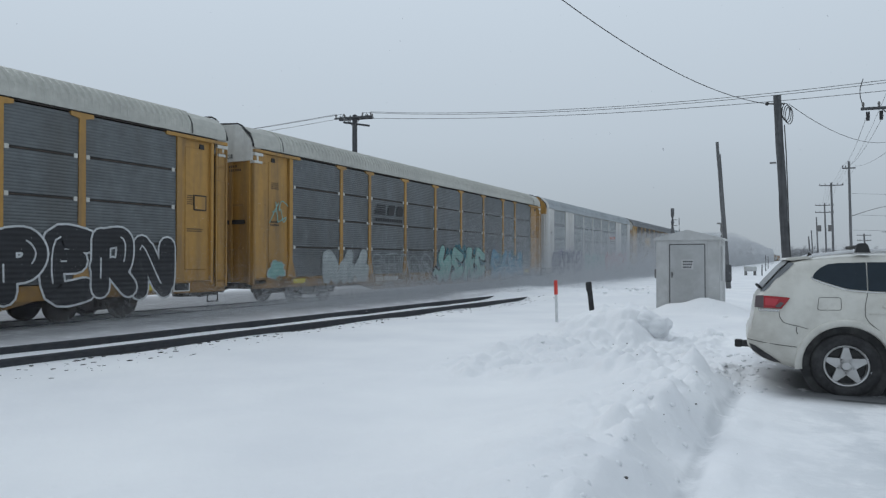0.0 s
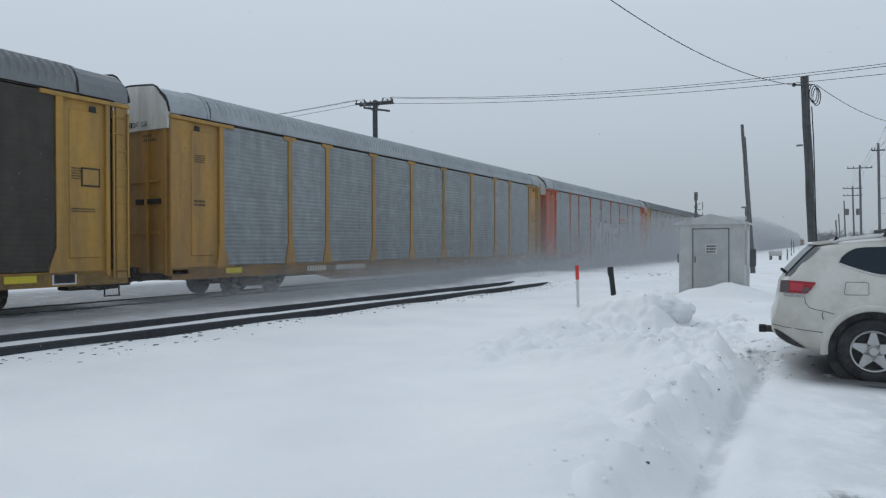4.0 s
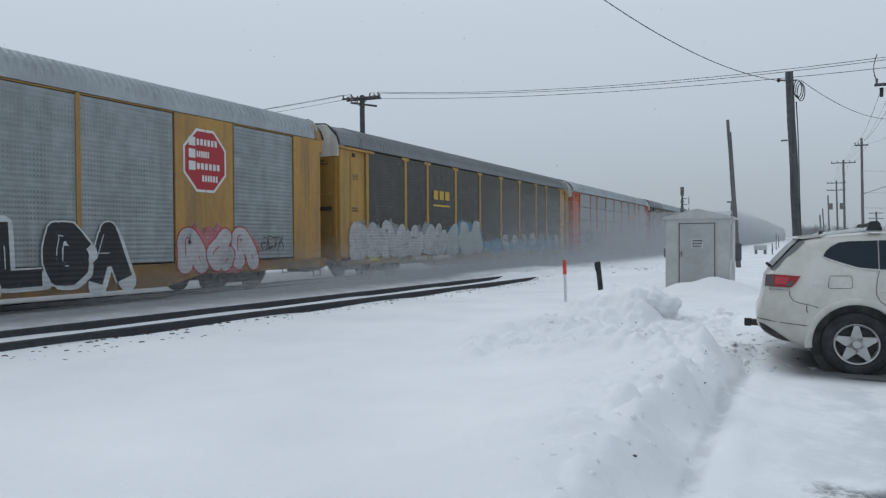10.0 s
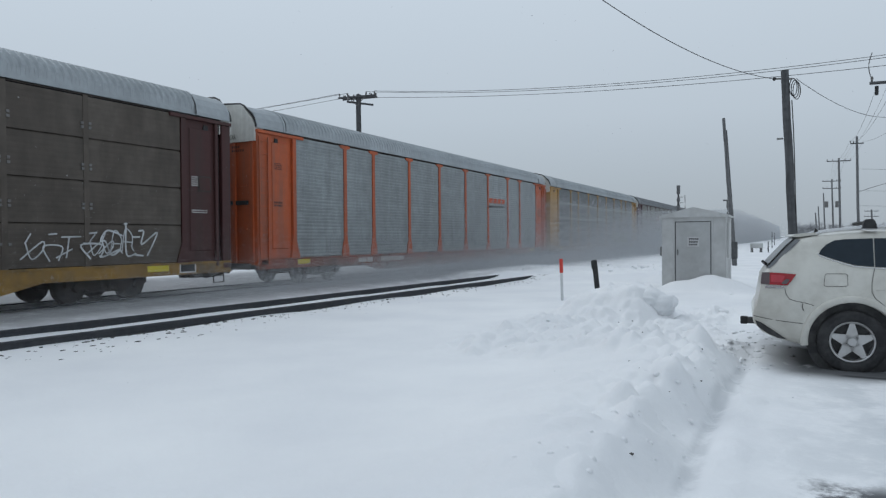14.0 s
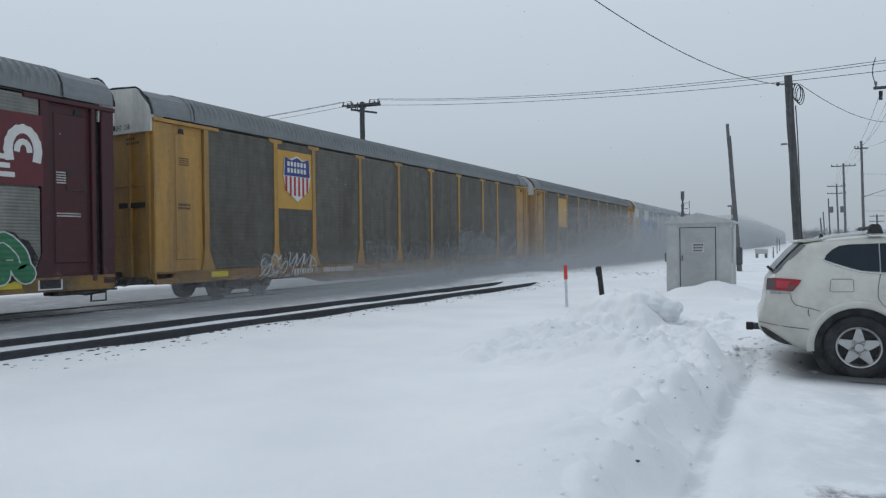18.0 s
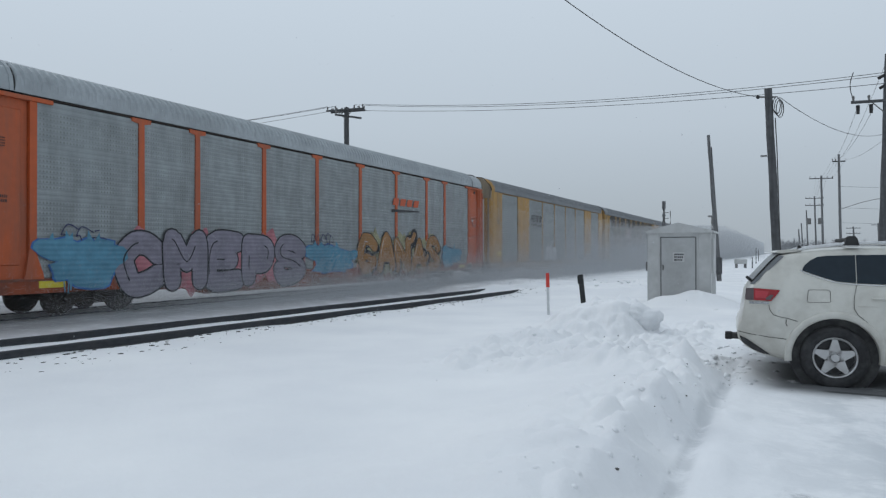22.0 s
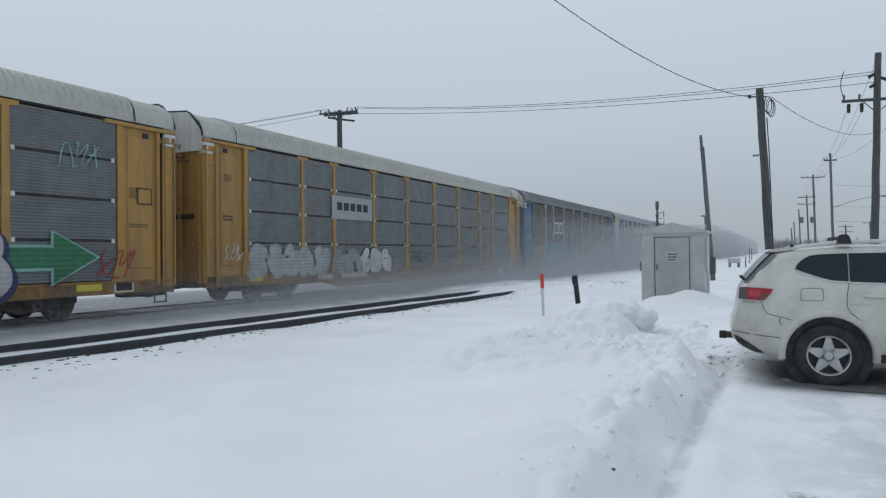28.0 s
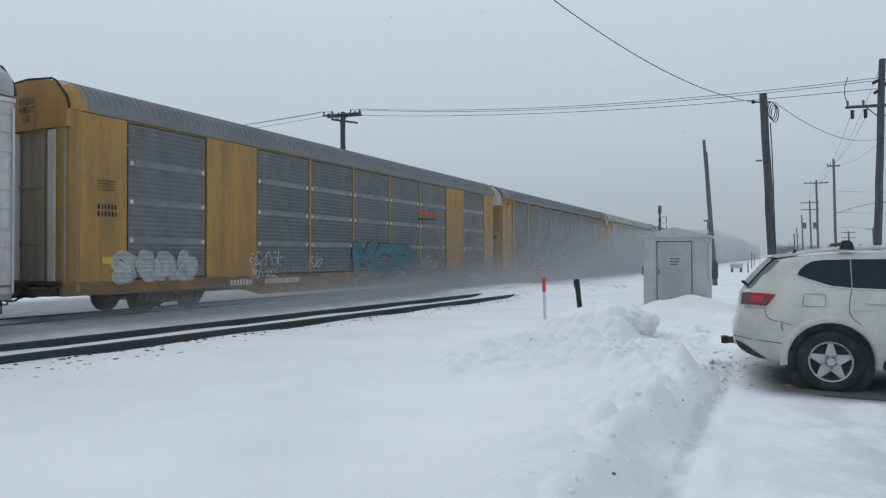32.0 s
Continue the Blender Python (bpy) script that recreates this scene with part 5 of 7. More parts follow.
P, F = "post", "flush"
PAINT["rust_post"] = PANEL["rust"]
LOUVRE = dict(tiers=4, seam=0.028, ribs=0.075, laps=True)
TIER = dict(tiers=4, bands="light")
TRAIN = [
    spec(P, "yellow", "grey", "pale", "yellow car carrier with grey louvred panels and black bubble graffiti", **LOUVRE),
    spec(P, "yellow", "grey", "pale", "yellow car carrier with grey louvred panels and teal graffiti", **LOUVRE),
    spec(F, "white", "light", "silver", "white smooth-sided car carrier with purple and pink graffiti", tiers=4, bands="grey", cap="yellow", bar=0.11),
    spec(P, "gold", "soot", "slate", "yellow car carrier with dark grimy panels and pale graffiti"),
    spec(P, "yellow", "light", "silver", "yellow car carrier with pale grey panels"),
    spec(P, "orange", "light", "silver", "orange car carrier with pale panels and large white letters"),
    spec(P, "yellow", "mid", "slate", "yellow car carrier with pale panels and blue green graffiti"),
    spec(P, "gold", "grimy", "slate", "yellow car carrier with grey panels and purple graffiti"),
    spec(F, "yellow", "light", "silver", "yellow smooth-sided car carrier with red octagon emblems", cap="yellow", end="tan"),
    spec(P, "gold", "grimy", "slate", "yellow car carrier with whitish scrubbed graffiti band"),
    spec(P, "orange", "light", "silver", "orange car carrier with pale tiered panels and black graffiti", tiers=4, bands="grey"),
    spec(P, "brown", "rust", "silver", "red-brown car carrier with brown sheets and yellow sill", sill="gold", post="rust_post", slim=True, bolts=True, tiers=4, hood="slate"),
    spec(P, "orange", "light", "silver", "orange car carrier with clean pale grey panels"),
    spec(P, "yellow", "grey", "silver", "yellow car carrier with grey tiered panels and olive graffiti", **TIER),
    spec(P, "maroon", "olive", "slate", "maroon car carrier with grey louvred panels and graffiti", tiers=2, seam=0.025, ribs=0.075, sill="gold", bolts=True),
    spec(P, "yellow", "dark", "slate", "yellow car carrier with dark panels and shield emblem"),
    spec(P, "yellow", "dark", "slate", "yellow car carrier with dark panels and one yellow panel"),
    spec(F, "white", "light", "silver", "white smooth-sided car carrier covered in graffiti", cap="yellow", tiers=3, bands="grey", bar=0.10),
    spec(P, "orange", "light", "silver", "orange car carrier with pale panels and pink letters"),
    spec(F, "yellow", "mid", "slate", "yellow smooth-sided car carrier with pale panels", cap="tan", end="tan"),
    spec(P, "gold", "soot", "slate", "yellow car carrier with dark brown tiered panels", tiers=4, bands="mid", bandw=0.045, bolts=True, centre=True, cap="yellow"),
    spec(P, "yellow", "grimy", "slate", "yellow car carrier with dark panels and white block letters"),
    spec(P, "yellow", "grey", "pale", "yellow car carrier with grey louvred panels and green graffiti", **LOUVRE),
    spec(P, "yellow", "steel", "pale", "yellow car carrier with grey louvred panels and white graffiti", **LOUVRE),
    spec(P, "blue", "dark", "slate", "blue car carrier with dark louvred panels and turquoise graffiti", sill="gold", post="paleblue", bolts=True, **LOUVRE),
    spec(P, "white", "steel", "silver", "off-white car carrier with grey tiered panels and lilac graffiti", cap="yellow", **TIER),
    spec(F, "yellow", "grey", "slate", "yellow smooth-sided car carrier with grey panels and white graffiti", tiers=4, bands="mid", laps=True, cap="yellow", end="tan"),
    spec(P, "yellow", "grey", "slate", "yellow car carrier with grey panels"),
    spec(P, "yellow", "light", "silver", "yellow car carrier with pale grey panels"),
    spec(P, "orange", "light", "silver", "orange car carrier with clean pale grey panels"),
    spec(P, "yellow", "grey", "slate", "yellow car carrier with grey panels"),
]
for k in (12, 16, 23, 25):
    TRAIN[k]["front_ladder"] = True
SPACING, SPEED, FIRST = 28.839, 22.724, 2.42
for letter in "ACEGHIRSTX":
    glyph_shape(letter, 0.012)
CARS = [build_car(sp) for sp in TRAIN]


def paint_train():
    pieces = [
        (0, 19.7, 25.6, 0.50, 2.30, "throw", "black", "white", None, "SPERN"), (0, 12.0, 19.3, 0.55, 2.1, "throw", "black", "white"),
        (1, 0.7, 1.5, 2.7, 3.6, "hand", "mint", "mint"), (1, 0.6, 1.5, 0.9, 1.5, "blot", "mint", "pale"), (1, 3.6, 6.6, 0.6, 2.0, "ghost", "pale", "pale", "pale"), (1, 6.8, 12.0, 0.5, 1.8, "ghost", "pale", "pale"), (1, 12.6, 18.2, 0.45, 2.3, "wild", "mint", "black", "teal"), (1, 19.1, 24.2, 0.42, 2.1, "wild", "sky", "navy", "teal"),
        (2, 1.2, 9.2, 0.55, 2.25, "wild", "navy", "white", "purple"), (2, 9.8, 16.4, 0.55, 2.0, "throw", "mint", "white", "teal", "BNDIS"), (2, 16.6, 25.6, 0.5, 2.2, "wild", "pink", "white", "red"),
        (3, 6.8, 11.4, 0.6, 2.1, "throw", "pale", "black", None, "AGNY"), (3, 3.9, 5.8, 1.2, 1.8, "hand", "grey", "grey"), (3, 12.3, 14.2, 1.2, 1.8, "hand", "pale", "pale"),
        (5, 10.8, 19.3, 0.45, 3.25, "block", "ash", "black", "grey", "MOTER"), (5, 2.4, 3.6, 1.4, 2.2, "hand", "black", "black"), (5, 5.2, 8.0, 0.9, 2.3, "hand", "black", "black"), (5, 9.6, 10.4, 1.4, 2.3, "hand", "black", "black"), (5, 19.6, 20.7, 1.9, 2.6, "hand", "black", "black"), (5, 20.9, 22.2, 1.0, 1.7, "hand", "grey", "grey"),
        (6, 2.4, 6.4, 0.45, 2.4, "throw", "blue", "white", "sky", "CTOB", "green"), (6, 7.0, 12.0, 0.7, 2.2, "block", "blue", "navy", None, "ABUSE", "lime"), (6, 12.0, 17.8, 0.44, 2.2, "block", "black", "white", "white", "SEPZ"), (6, 17.9, 19.9, 0.6, 2.0, "block", "ash", "grey", None, "DCF"), (6, 20.0, 23.5, 0.5, 1.75, "wild", "red", "wine", "red"), (6, 20.0, 24.5, 1.5, 2.1, "hand", "grey", "grey"),
        (7, 1.7, 10.2, 0.45, 2.2, "wild", "purple", "navy", "lilac", "MERALSE"), (7, 1.0, 2.2, 0.6, 1.7, "wild", "sky", "navy"), (7, 10.2, 12.6, 1.0, 1.9, "ghost", "pale", "pale", "pale"), (7, 14.8, 16.9, 0.65, 2.2, "block", "sky", "white", "red", "M"), (7, 17.0, 18.4, 0.7, 2.4, "wild", "mint", "black"), (7, 18.4, 21.2, 0.65, 2.2, "block", "sky", "white", "red", "SE"), (7, 22.3, 25.3, 0.5, 2.15, "throw", "white", "black"), (7, 0.8, 1.5, 1.4, 2.3, "hand", "grey", "grey"), (7, 0.75, 1.5, 2.4, 3.2, "hand", "grey", "grey"), (7, 0.75, 1.5, 3.3, 4.3, "hand", "grey", "grey"),
        (8, 5.7, 9.6, 0.6, 2.25, "throw", "black", "white", None, "AYCE"), (8, 13.8, 19.4, 0.5, 2.1, "block", "black", "white", None, "TALGA"), (8, 21.0, 24.1, 0.6, 2.0, "throw", "ash", "red", "pink"), (8, 2.4, 4.4, 1.1, 2.0, "hand", "black", "black"), (8, 4.2, 5.6, 0.9, 1.8, "blot", "teal", "teal"), (8, 9.6, 11.2, 1.0, 1.9, "blot", "teal", "teal"), (8, 24.2, 25.3, 1.2, 1.8, "hand", "black", "black"),
        (9, 0.6, 8.5, 0.8, 2.3, "throw", "ash", "pale", "grey"), (9, 8.5, 12.6, 0.8, 2.5, "throw", "pale", "ash", "sky"), (9, 12.6, 25.9, 0.75, 1.6, "cloudy", "sky", "sky"), (9, 15.0, 25.6, 0.95, 2.1, "curl", "ash", "ash"),
        (10, 3.1, 8.0, 0.5, 2.3, "block", "black", "white", "green", "SEKR"), (10, 8.2, 9.8, 0.7, 2.0, "ghost", "white", "white"), (10, 15.7, 17.6, 0.95, 1.6, "block", "lime", "olive"), (10, 17.9, 19.9, 0.5, 1.7, "wild", "pink", "red", "pink"), (10, 20.2, 23.4, 0.5, 1.8, "throw", "white", "black", "pink"),
        (11, 4.8, 6.3, 1.0, 2.2, "hand", "white", "white"), (11, 9.8, 19.4, 0.95, 1.95, "ghost", "faint", "pale", "faint"), (11, 21.3, 22.6, 1.05, 1.85, "hand", "white", "white"), (11, 0.8, 1.5, 4.0, 4.5, "hand", "orange", "orange"), (11, 0.8, 1.5, 1.6, 2.2, "hand", "white", "white"), (11, 22.7, 24.8, 1.1, 2.1, "hand", "white", "white"), (11, 22.9, 24.2, 1.2, 1.9, "hand", "white", "white"),
        (13, 17.2, 23.6, 0.6, 2.1, "wild", "olive", "black", "pale", "EASK"), (13, 23.4, 24.8, 1.2, 1.8, "hand", "black", "black"),
        (14, 1.2, 4.7, 0.8, 2.1, "throw", "black", "white"), (14, 4.7, 7.2, 0.6, 2.1, "wild", "lilac", "pale", "lilac"), (14, 7.2, 10.6, 0.6, 2.4, "wild", "black", "pale", "grey"), (14, 9.6, 11.6, 0.6, 2.2, "wild", "teal", "navy"), (14, 11.2, 15.6, 0.6, 2.2, "wild", "black", "lilac", "grey"), (14, 18.2, 25.6, 0.8, 2.0, "throw", "green", "white", "black"),
        (15, 3.9, 6.8, 0.6, 1.45, "hand", "white", "white"), (15, 4.0, 5.0, 0.7, 1.4, "ghost", "black", "pale"), (15, 9.9, 12.2, 0.95, 1.8, "ghost", "faint", "grey"), (15, 15.4, 17.9, 0.9, 1.75, "ghost", "faint", "grey"), (15, 18.0, 22.6, 0.85, 2.25, "ghost", "faint", "pale", "faint"), (15, 23.0, 24.0, 1.4, 2.1, "hand", "white", "white"),
        (16, 12.4, 14.5, 1.0, 1.95, "hand", "grey", "grey"), (16, 15.0, 17.4, 1.0, 1.8, "hand", "grey", "grey"), (16, 12.4, 17.4, 0.95, 1.7, "ghost", "faint", "faint"), (16, 17.6, 20.4, 1.05, 1.9, "ghost", "faint", "grey"), (16, 21.5, 24.5, 1.05, 1.8, "ghost", "faint", "grey"), (16, 9.8, 11.6, 1.1, 1.8, "hand", "pale", "pale"),
        (17, 0.35, 2.2, 2.2, 4.1, "throw", "yellow", "black", None, "SD"), (17, 2.4, 4.9, 2.3, 4.2, "throw", "blue", "white", "sky", "YUK"), (17, 5.0, 8.7, 2.15, 4.15, "throw", "blue", "white", "sky", "BONE"), (17, 8.8, 11.6, 2.15, 4.0, "blot", "black", "black"), (17, 12.4, 13.6, 2.2, 3.45, "throw", "purple", "black", None, "A"), (17, 13.8, 15.0, 2.2, 3.3, "throw", "purple", "black", None, "A"), (17, 15.2, 17.9, 2.25, 4.2, "throw", "ash", "black", None, "SLR"), (17, 18.1, 20.5, 2.2, 4.15, "blot", "black", "black"), (17, 22.9, 25.1, 2.1, 3.75, "blot", "black", "black"),
        (17, 3.8, 11.0, 0.6, 2.25, "block", "teal", "white", "olive", "FACTOR"), (17, 11.2, 15.6, 0.65, 2.2, "block", "teal", "white", "olive", "FLAIR"), (17, 15.5, 19.2, 0.65, 2.15, "wild", "teal", "white", "olive"), (17, 19.6, 22.0, 0.5, 1.85, "throw", "olive", "black"), (17, 22.6, 26.3, 0.6, 2.0, "throw", "white", "red", "pink"), (17, 3.0, 4.6, 1.6, 2.2, "hand", "black", "black"), (17, 11.0, 15.0, 2.1, 2.5, "hand", "red", "red"),
        (18, 1.8, 4.4, 0.7, 2.0, "blot", "sky", "blue"), (18, 4.0, 11.6, 0.40, 2.2, "throw", "lilac", "black", "pink", "CMEPS"), (18, 11.6, 15.0, 0.7, 1.9, "blot", "sky", "blue"), (18, 12.0, 13.4, 1.7, 2.3, "hand", "navy", "navy"), (18, 15.0, 22.3, 0.6, 2.4, "wild", "orange", "black", "olive", "CANAS"), (18, 22.3, 25.0, 0.8, 1.9, "blot", "sky", "navy"), (18, 2.4, 3.6, 1.6, 2.3, "hand", "navy", "navy"),
        (19, 10.3, 12.7, 0.93, 2.0, "throw", "white", "black"),
        (20, 3.4, 6.2, 0.8, 2.2, "cloudy", "green", "green"), (20, 3.4, 12.2, 0.85, 2.35, "ghost", "faint", "grey", "faint"), (20, 11.9, 15.6, 0.6, 2.45, "wild", "pale", "black", "ash"), (20, 11.9, 14.6, 0.6, 1.5, "throw", "ash", "black"), (20, 15.9, 18.2, 1.0, 1.8, "hand", "pale", "pale"), (20, 18.68, 20.0, 1.05, 1.5, "hand", "white", "white", None, "JAEPS"), (20, 20.6, 22.8, 1.4, 2.0, "hand", "pale", "pale"), (20, 20.6, 22.8, 0.9, 1.4, "hand", "pale", "pale"), (20, 22.9, 25.0, 1.3, 2.15, "hand", "pale", "pale"), (20, 22.9, 25.0, 0.9, 1.4, "hand", "pale", "pale"),
        (21, 0.5, 7.0, 0.55, 2.2, "throw", "white", "black"), (21, 10.5, 12.1, 0.9, 2.05, "throw", "white", "black", None, "O"), (21, 7.2, 10.4, 0.9, 1.7, "ghost", "pale", "grey"), (21, 12.3, 17.9, 0.9, 1.9, "ghost", "pale", "grey"), (21, 19.0, 21.0, 1.2, 1.8, "hand", "pale", "pale"),
        (22, 8.0, 14.6, 0.6, 2.15, "wild", "green", "navy", "mint"), (22, 16.5, 23.0, 0.5, 2.35, "wild", "ash", "navy", "white", "GRUB"), (22, 22.9, 25.2, 0.95, 2.15, "arrow", "green", "mint"), (22, 25.2, 26.1, 1.0, 1.9, "hand", "red", "red"), (22, 15.0, 16.4, 1.0, 2.0, "wild", "green", "white"), (22, 24.2, 25.2, 3.7, 4.4, "hand", "mint", "mint"),
        (23, 1.9, 6.3, 0.75, 1.95, "ghost", "pale", "pale", "grey"), (23, 6.6, 8.6, 0.8, 1.8, "throw", "grey", "pale"), (23, 8.4, 10.9, 0.8, 1.85, "throw", "white", "black"), (23, 12.7, 14.6, 1.1, 1.8, "hand", "black", "black"), (23, 0.8, 1.6, 1.4, 2.0, "hand", "white", "white"),
        (24, 2.2, 4.0, 0.8, 2.2, "blot", "orange", "pale"), (24, 3.6, 13.0, 0.55, 2.3, "throw", "sky", "navy", "mint", "CATONS"), (24, 13.0, 14.6, 0.8, 1.9, "blot", "orange", "lime"), (24, 14.0, 17.0, 1.7, 2.3, "hand", "pale", "pale"), (24, 17.4, 20.6, 1.7, 2.2, "hand", "orange", "orange"), (24, 22.5, 25.0, 1.5, 2.0, "hand", "pale", "pale"), (24, 15.6, 19.0, 0.9, 1.6, "hand", "pale", "pale"), (24, 20.6, 22.4, 0.9, 1.5, "hand", "pale", "pale"),
        (25, 7.9, 15.8, 0.48, 2.15, "wild", "lilac", "black", "ash"), (25, 16.3, 21.1, 0.45, 2.05, "wild", "lilac", "black", "ash", "BEIN"),
        (26, 1.4, 4.2, 0.85, 1.75, "ghost", "pale", "white", "pale"), (26, 6.4, 8.0, 1.2, 1.75, "hand", "white", "white"), (26, 6.5, 7.8, 0.85, 1.2, "hand", "white", "white"), (26, 12.5, 17.3, 0.7, 2.2, "throw", "teal", "black", None, "MOR"), (26, 18.1, 19.8, 0.86, 1.65, "hand", "white", "white"), (26, 22.4, 25.5, 0.78, 1.8, "hand", "grey", "grey"), (26, 9.4, 10.2, 1.1, 1.8, "hand", "white", "white"),
    ]
    for i, (k, s0, s1, z0, z1, style, *look_of) in enumerate(pieces):
        if style == "cloudy":
            cloud(CARS[k], random.Random(100 + i), s0, s1, z0, z1, THIN[look_of[0]])
        else:
            tag_piece(CARS[k], 100 + i, s0, s1, z0, z1, style, *look_of)
    for k, kind, s0, s1, z0, z1 in [
            (1, "stripes_dark", 6.95, 9.35, 2.9, 3.9), (3, "sign_yellow", 6.85, 9.45, 3.05, 4.05), (5, "swoosh", 17.8, 20.2, 3.25, 3.85), (6, "red_letters", 6.95, 8.75, 3.2, 3.95), (7, "stripes_dark", 6.9, 9.2, 3.0, 4.0),
            (8, "octagon", 4.75, 6.45, 2.95, 4.75), (8, "octagon", 21.2, 22.8, 2.95, 4.75), (9, "yellow_blocks", 7.2, 8.9, 3.0, 3.9), (10, "swoosh", 18.2, 20.4, 3.2, 3.8), (12, "swoosh", 18.1, 20.6, 3.2, 3.8),
            (14, "sign_maroon", 9.75, 12.5, 2.95, 4.05), (14, "sign_maroon", 23.1, 25.85, 3.0, 4.6), (15, "shield", 5.1, 6.5, 3.1, 4.65), (18, "swoosh", 17.7, 20.3, 3.25, 3.95), (19, "stripes_black", 6.95, 9.35, 3.05, 4.15),
            (20, "sign_maroon", 9.75, 12.4, 3.0, 4.1), (21, "yellow_blocks", 7.2, 8.9, 3.05, 3.85), (23, "boxed", 6.5, 9.4, 2.95, 3.85), (24, "white_blocks", 6.8, 9.2, 2.95, 4.0), (25, "cross", 6.8, 9.3, 3.25, 4.05),
            (25, "swoosh", 18.2, 20.9, 3.25, 3.75), (26, "swoosh", 17.9, 19.9, 3.25, 3.75), (2, "swoosh", 18.3, 20.5, 3.1, 3.7)]:
        emblem(CARS[k], kind, s0, s1, z0, z1)
    plate(CARS[15], "yellow_panel", 4.85, 6.6, 2.85, 4.78, "panelyellow", SIDE + 0.012, "plain yellow backing panel")
    plate(CARS[16], "yellow_panel", 4.85, 6.6, 2.75, 4.78, "panelyellow", SIDE + 0.012, "plain yellow backing panel")
    plate(CARS[11], "painted_patch", 6.95, 9.3, 3.05, 3.85, "smoke", SIDE + 0.012, "dark painted-over patch")
    for k, sp in enumerate(TRAIN):
        car = CARS[k]
        ink = "white" if sp["paint"] in ("maroon", "brown", "blue") else "black"
        if sp["kind"] == P:
            plate(car, "warning_label", END_BAY + 0.1, END_BAY + 0.75, 0.72, 0.90, "bright", SIDE + 0.018, "small yellow label")
            plate(car, "warning_label", 2 * HALF - END_BAY - 1.2, 2 * HALF - END_BAY - 0.5, 0.72, 0.90, "bright", SIDE + 0.018, "small yellow label")
            plate(car, "stencil_frame", 2 * HALF - END_BAY - 0.14, 2 * HALF - END_BAY + 0.44, 0.645, 0.935, "white", SIDE + 0.016)
            plate(car, "load_stencil", 2 * HALF - END_BAY - 0.1, 2 * HALF - END_BAY + 0.4, 0.68, 0.92, "black", SIDE + 0.018)
            if k not in (11, 14):
                bars(car, 0.82, 1.25, 2.75, 0.06, ink, 2, 0.04, SIDE - 0.02, seed=k)
            bars(car, 0.86, 1.22, 4.05, 0.03, ink, 4, 0.03, SIDE - 0.02, seed=k)
            bars(car, 2 * HALF - 1.5, 2 * HALF - 1.05, 3.35, 0.03, ink, 5, 0.03, SIDE - 0.02, seed=k + 50)
            bars(car, 2 * HALF - 1.5, 2 * HALF - 0.9, 2.4, 0.03, ink, 2, 0.03, SIDE - 0.02, seed=k + 70)
        else:
            plate(car, "warning_label", 1.1, 1.7, 1.38, 1.55, "bright", SIDE + 0.036, "small yellow label")
            if k == 26:
                bars(car, 0.95, 1.5, 2.75, 0.13, "black", 2, 0.05, SIDE + 0.036, seed=k)
            bars(car, 0.95, 1.45, 3.45, 0.035, "black", 4, 0.04, SIDE + 0.036, seed=k)
        white = sp["panel"] in ("dark", "rust", "grimy", "grey") or sp["paint"] in ("orange", "yellow", "gold")
        bars(car, 5.6, 6.6, 0.66, 0.17, "white" if white else "black", 1, 0, SIDE + 0.02, seed=k + 9)
        bars(car, 7.2, 9.0, 0.66, 0.17, "white" if white else "black", 1, 0, SIDE + 0.02, seed=k + 19)
        cap_tone = "white" if sp.get("cap") in ("brown",) else "black"
        if sp["kind"] == P:
            cap_words(car, cap_tone, "EXCESS HEIGHT CAR", 4.80, 0.14, -HALF - 0.056)
            end_bars(car, "black" if sp["paint"] not in ("maroon", "brown", "blue") else "white", k)
        else:
            for i, wd in enumerate(("EXCESS", "HEIGHT", "CAR")):
                cap_words(car, "black", wd, 5.35 - 0.22 * i, 0.16, -HALF + 0.164)


paint_train()
SLIP = [(0, -0.56), (1, -0.48), (1.5, -0.33), (2.5, -0.34), (3, -0.26), (5.5, -0.16), (6, 0.20), (7, 0.23), (8, 0.29), (8.5, -0.27), (9, -0.12), (9.5, -0.10), (10.5, 0.37), (11.5, 0.29), (12, 0.30), (13, 0.16), (14, 0.13), (14.5, 0.16), (16.5, 0.19), (17, 0.54), (18, 0.42), (19, 0.35), (20, 0.28), (20.5, 0.18), (21, 0.16), (21.5, 0.10), (22, 0.16), (22.5, 0.17), (23, 0.01), (23.5, 0.02), (24.5, 0.37), (25.5, -0.09), (27.5, -0.28), (28, -0.20), (28.5, -0.33), (29.5, -0.28), (30.5, -0.38), (31, -0.43), (32, -0.44)]


# small offsets per car along the track, fitted to the camera's view
CAR_FIT = {0: -0.15, 1: -0.11, 2: -0.11, 3: -0.12, 5: 0.01, 6: 0.06, 7: 0.12, 8: 0.22, 9: -0.13, 10: -0.02, 11: 0.06, 12: 0.05, 13: -0.03, 14: 0.03, 15: 0.06, 16: 0.16, 17: 0.25, 18: 0.16, 19: 0.26, 20: -0.13, 21: -0.06, 22: -0.07, 23: -0.13, 24: -0.19, 25: -0.08, 26: -0.11}


def car_y(k, t):
    return FIRST + SPACING * k + CAR_FIT.get(k, 0.0) - SPEED * t


# ---------------------------------------------------------------- poles and wires
def at_view(slope, depth, z):
    """A place on the plan by its sideways slope from the first line of sight and its depth along it."""
    th = radians(27.05)
    x = slope * depth
    return Vector((-math.sin(th) * depth + math.cos(th) * x, math.cos(th) * depth + math.sin(th) * x, z))


def rise(py_up, depth):
    """Height of a point that stands py_up (slope) above the eye's level at a depth."""
    return 1.55 + py_up * depth


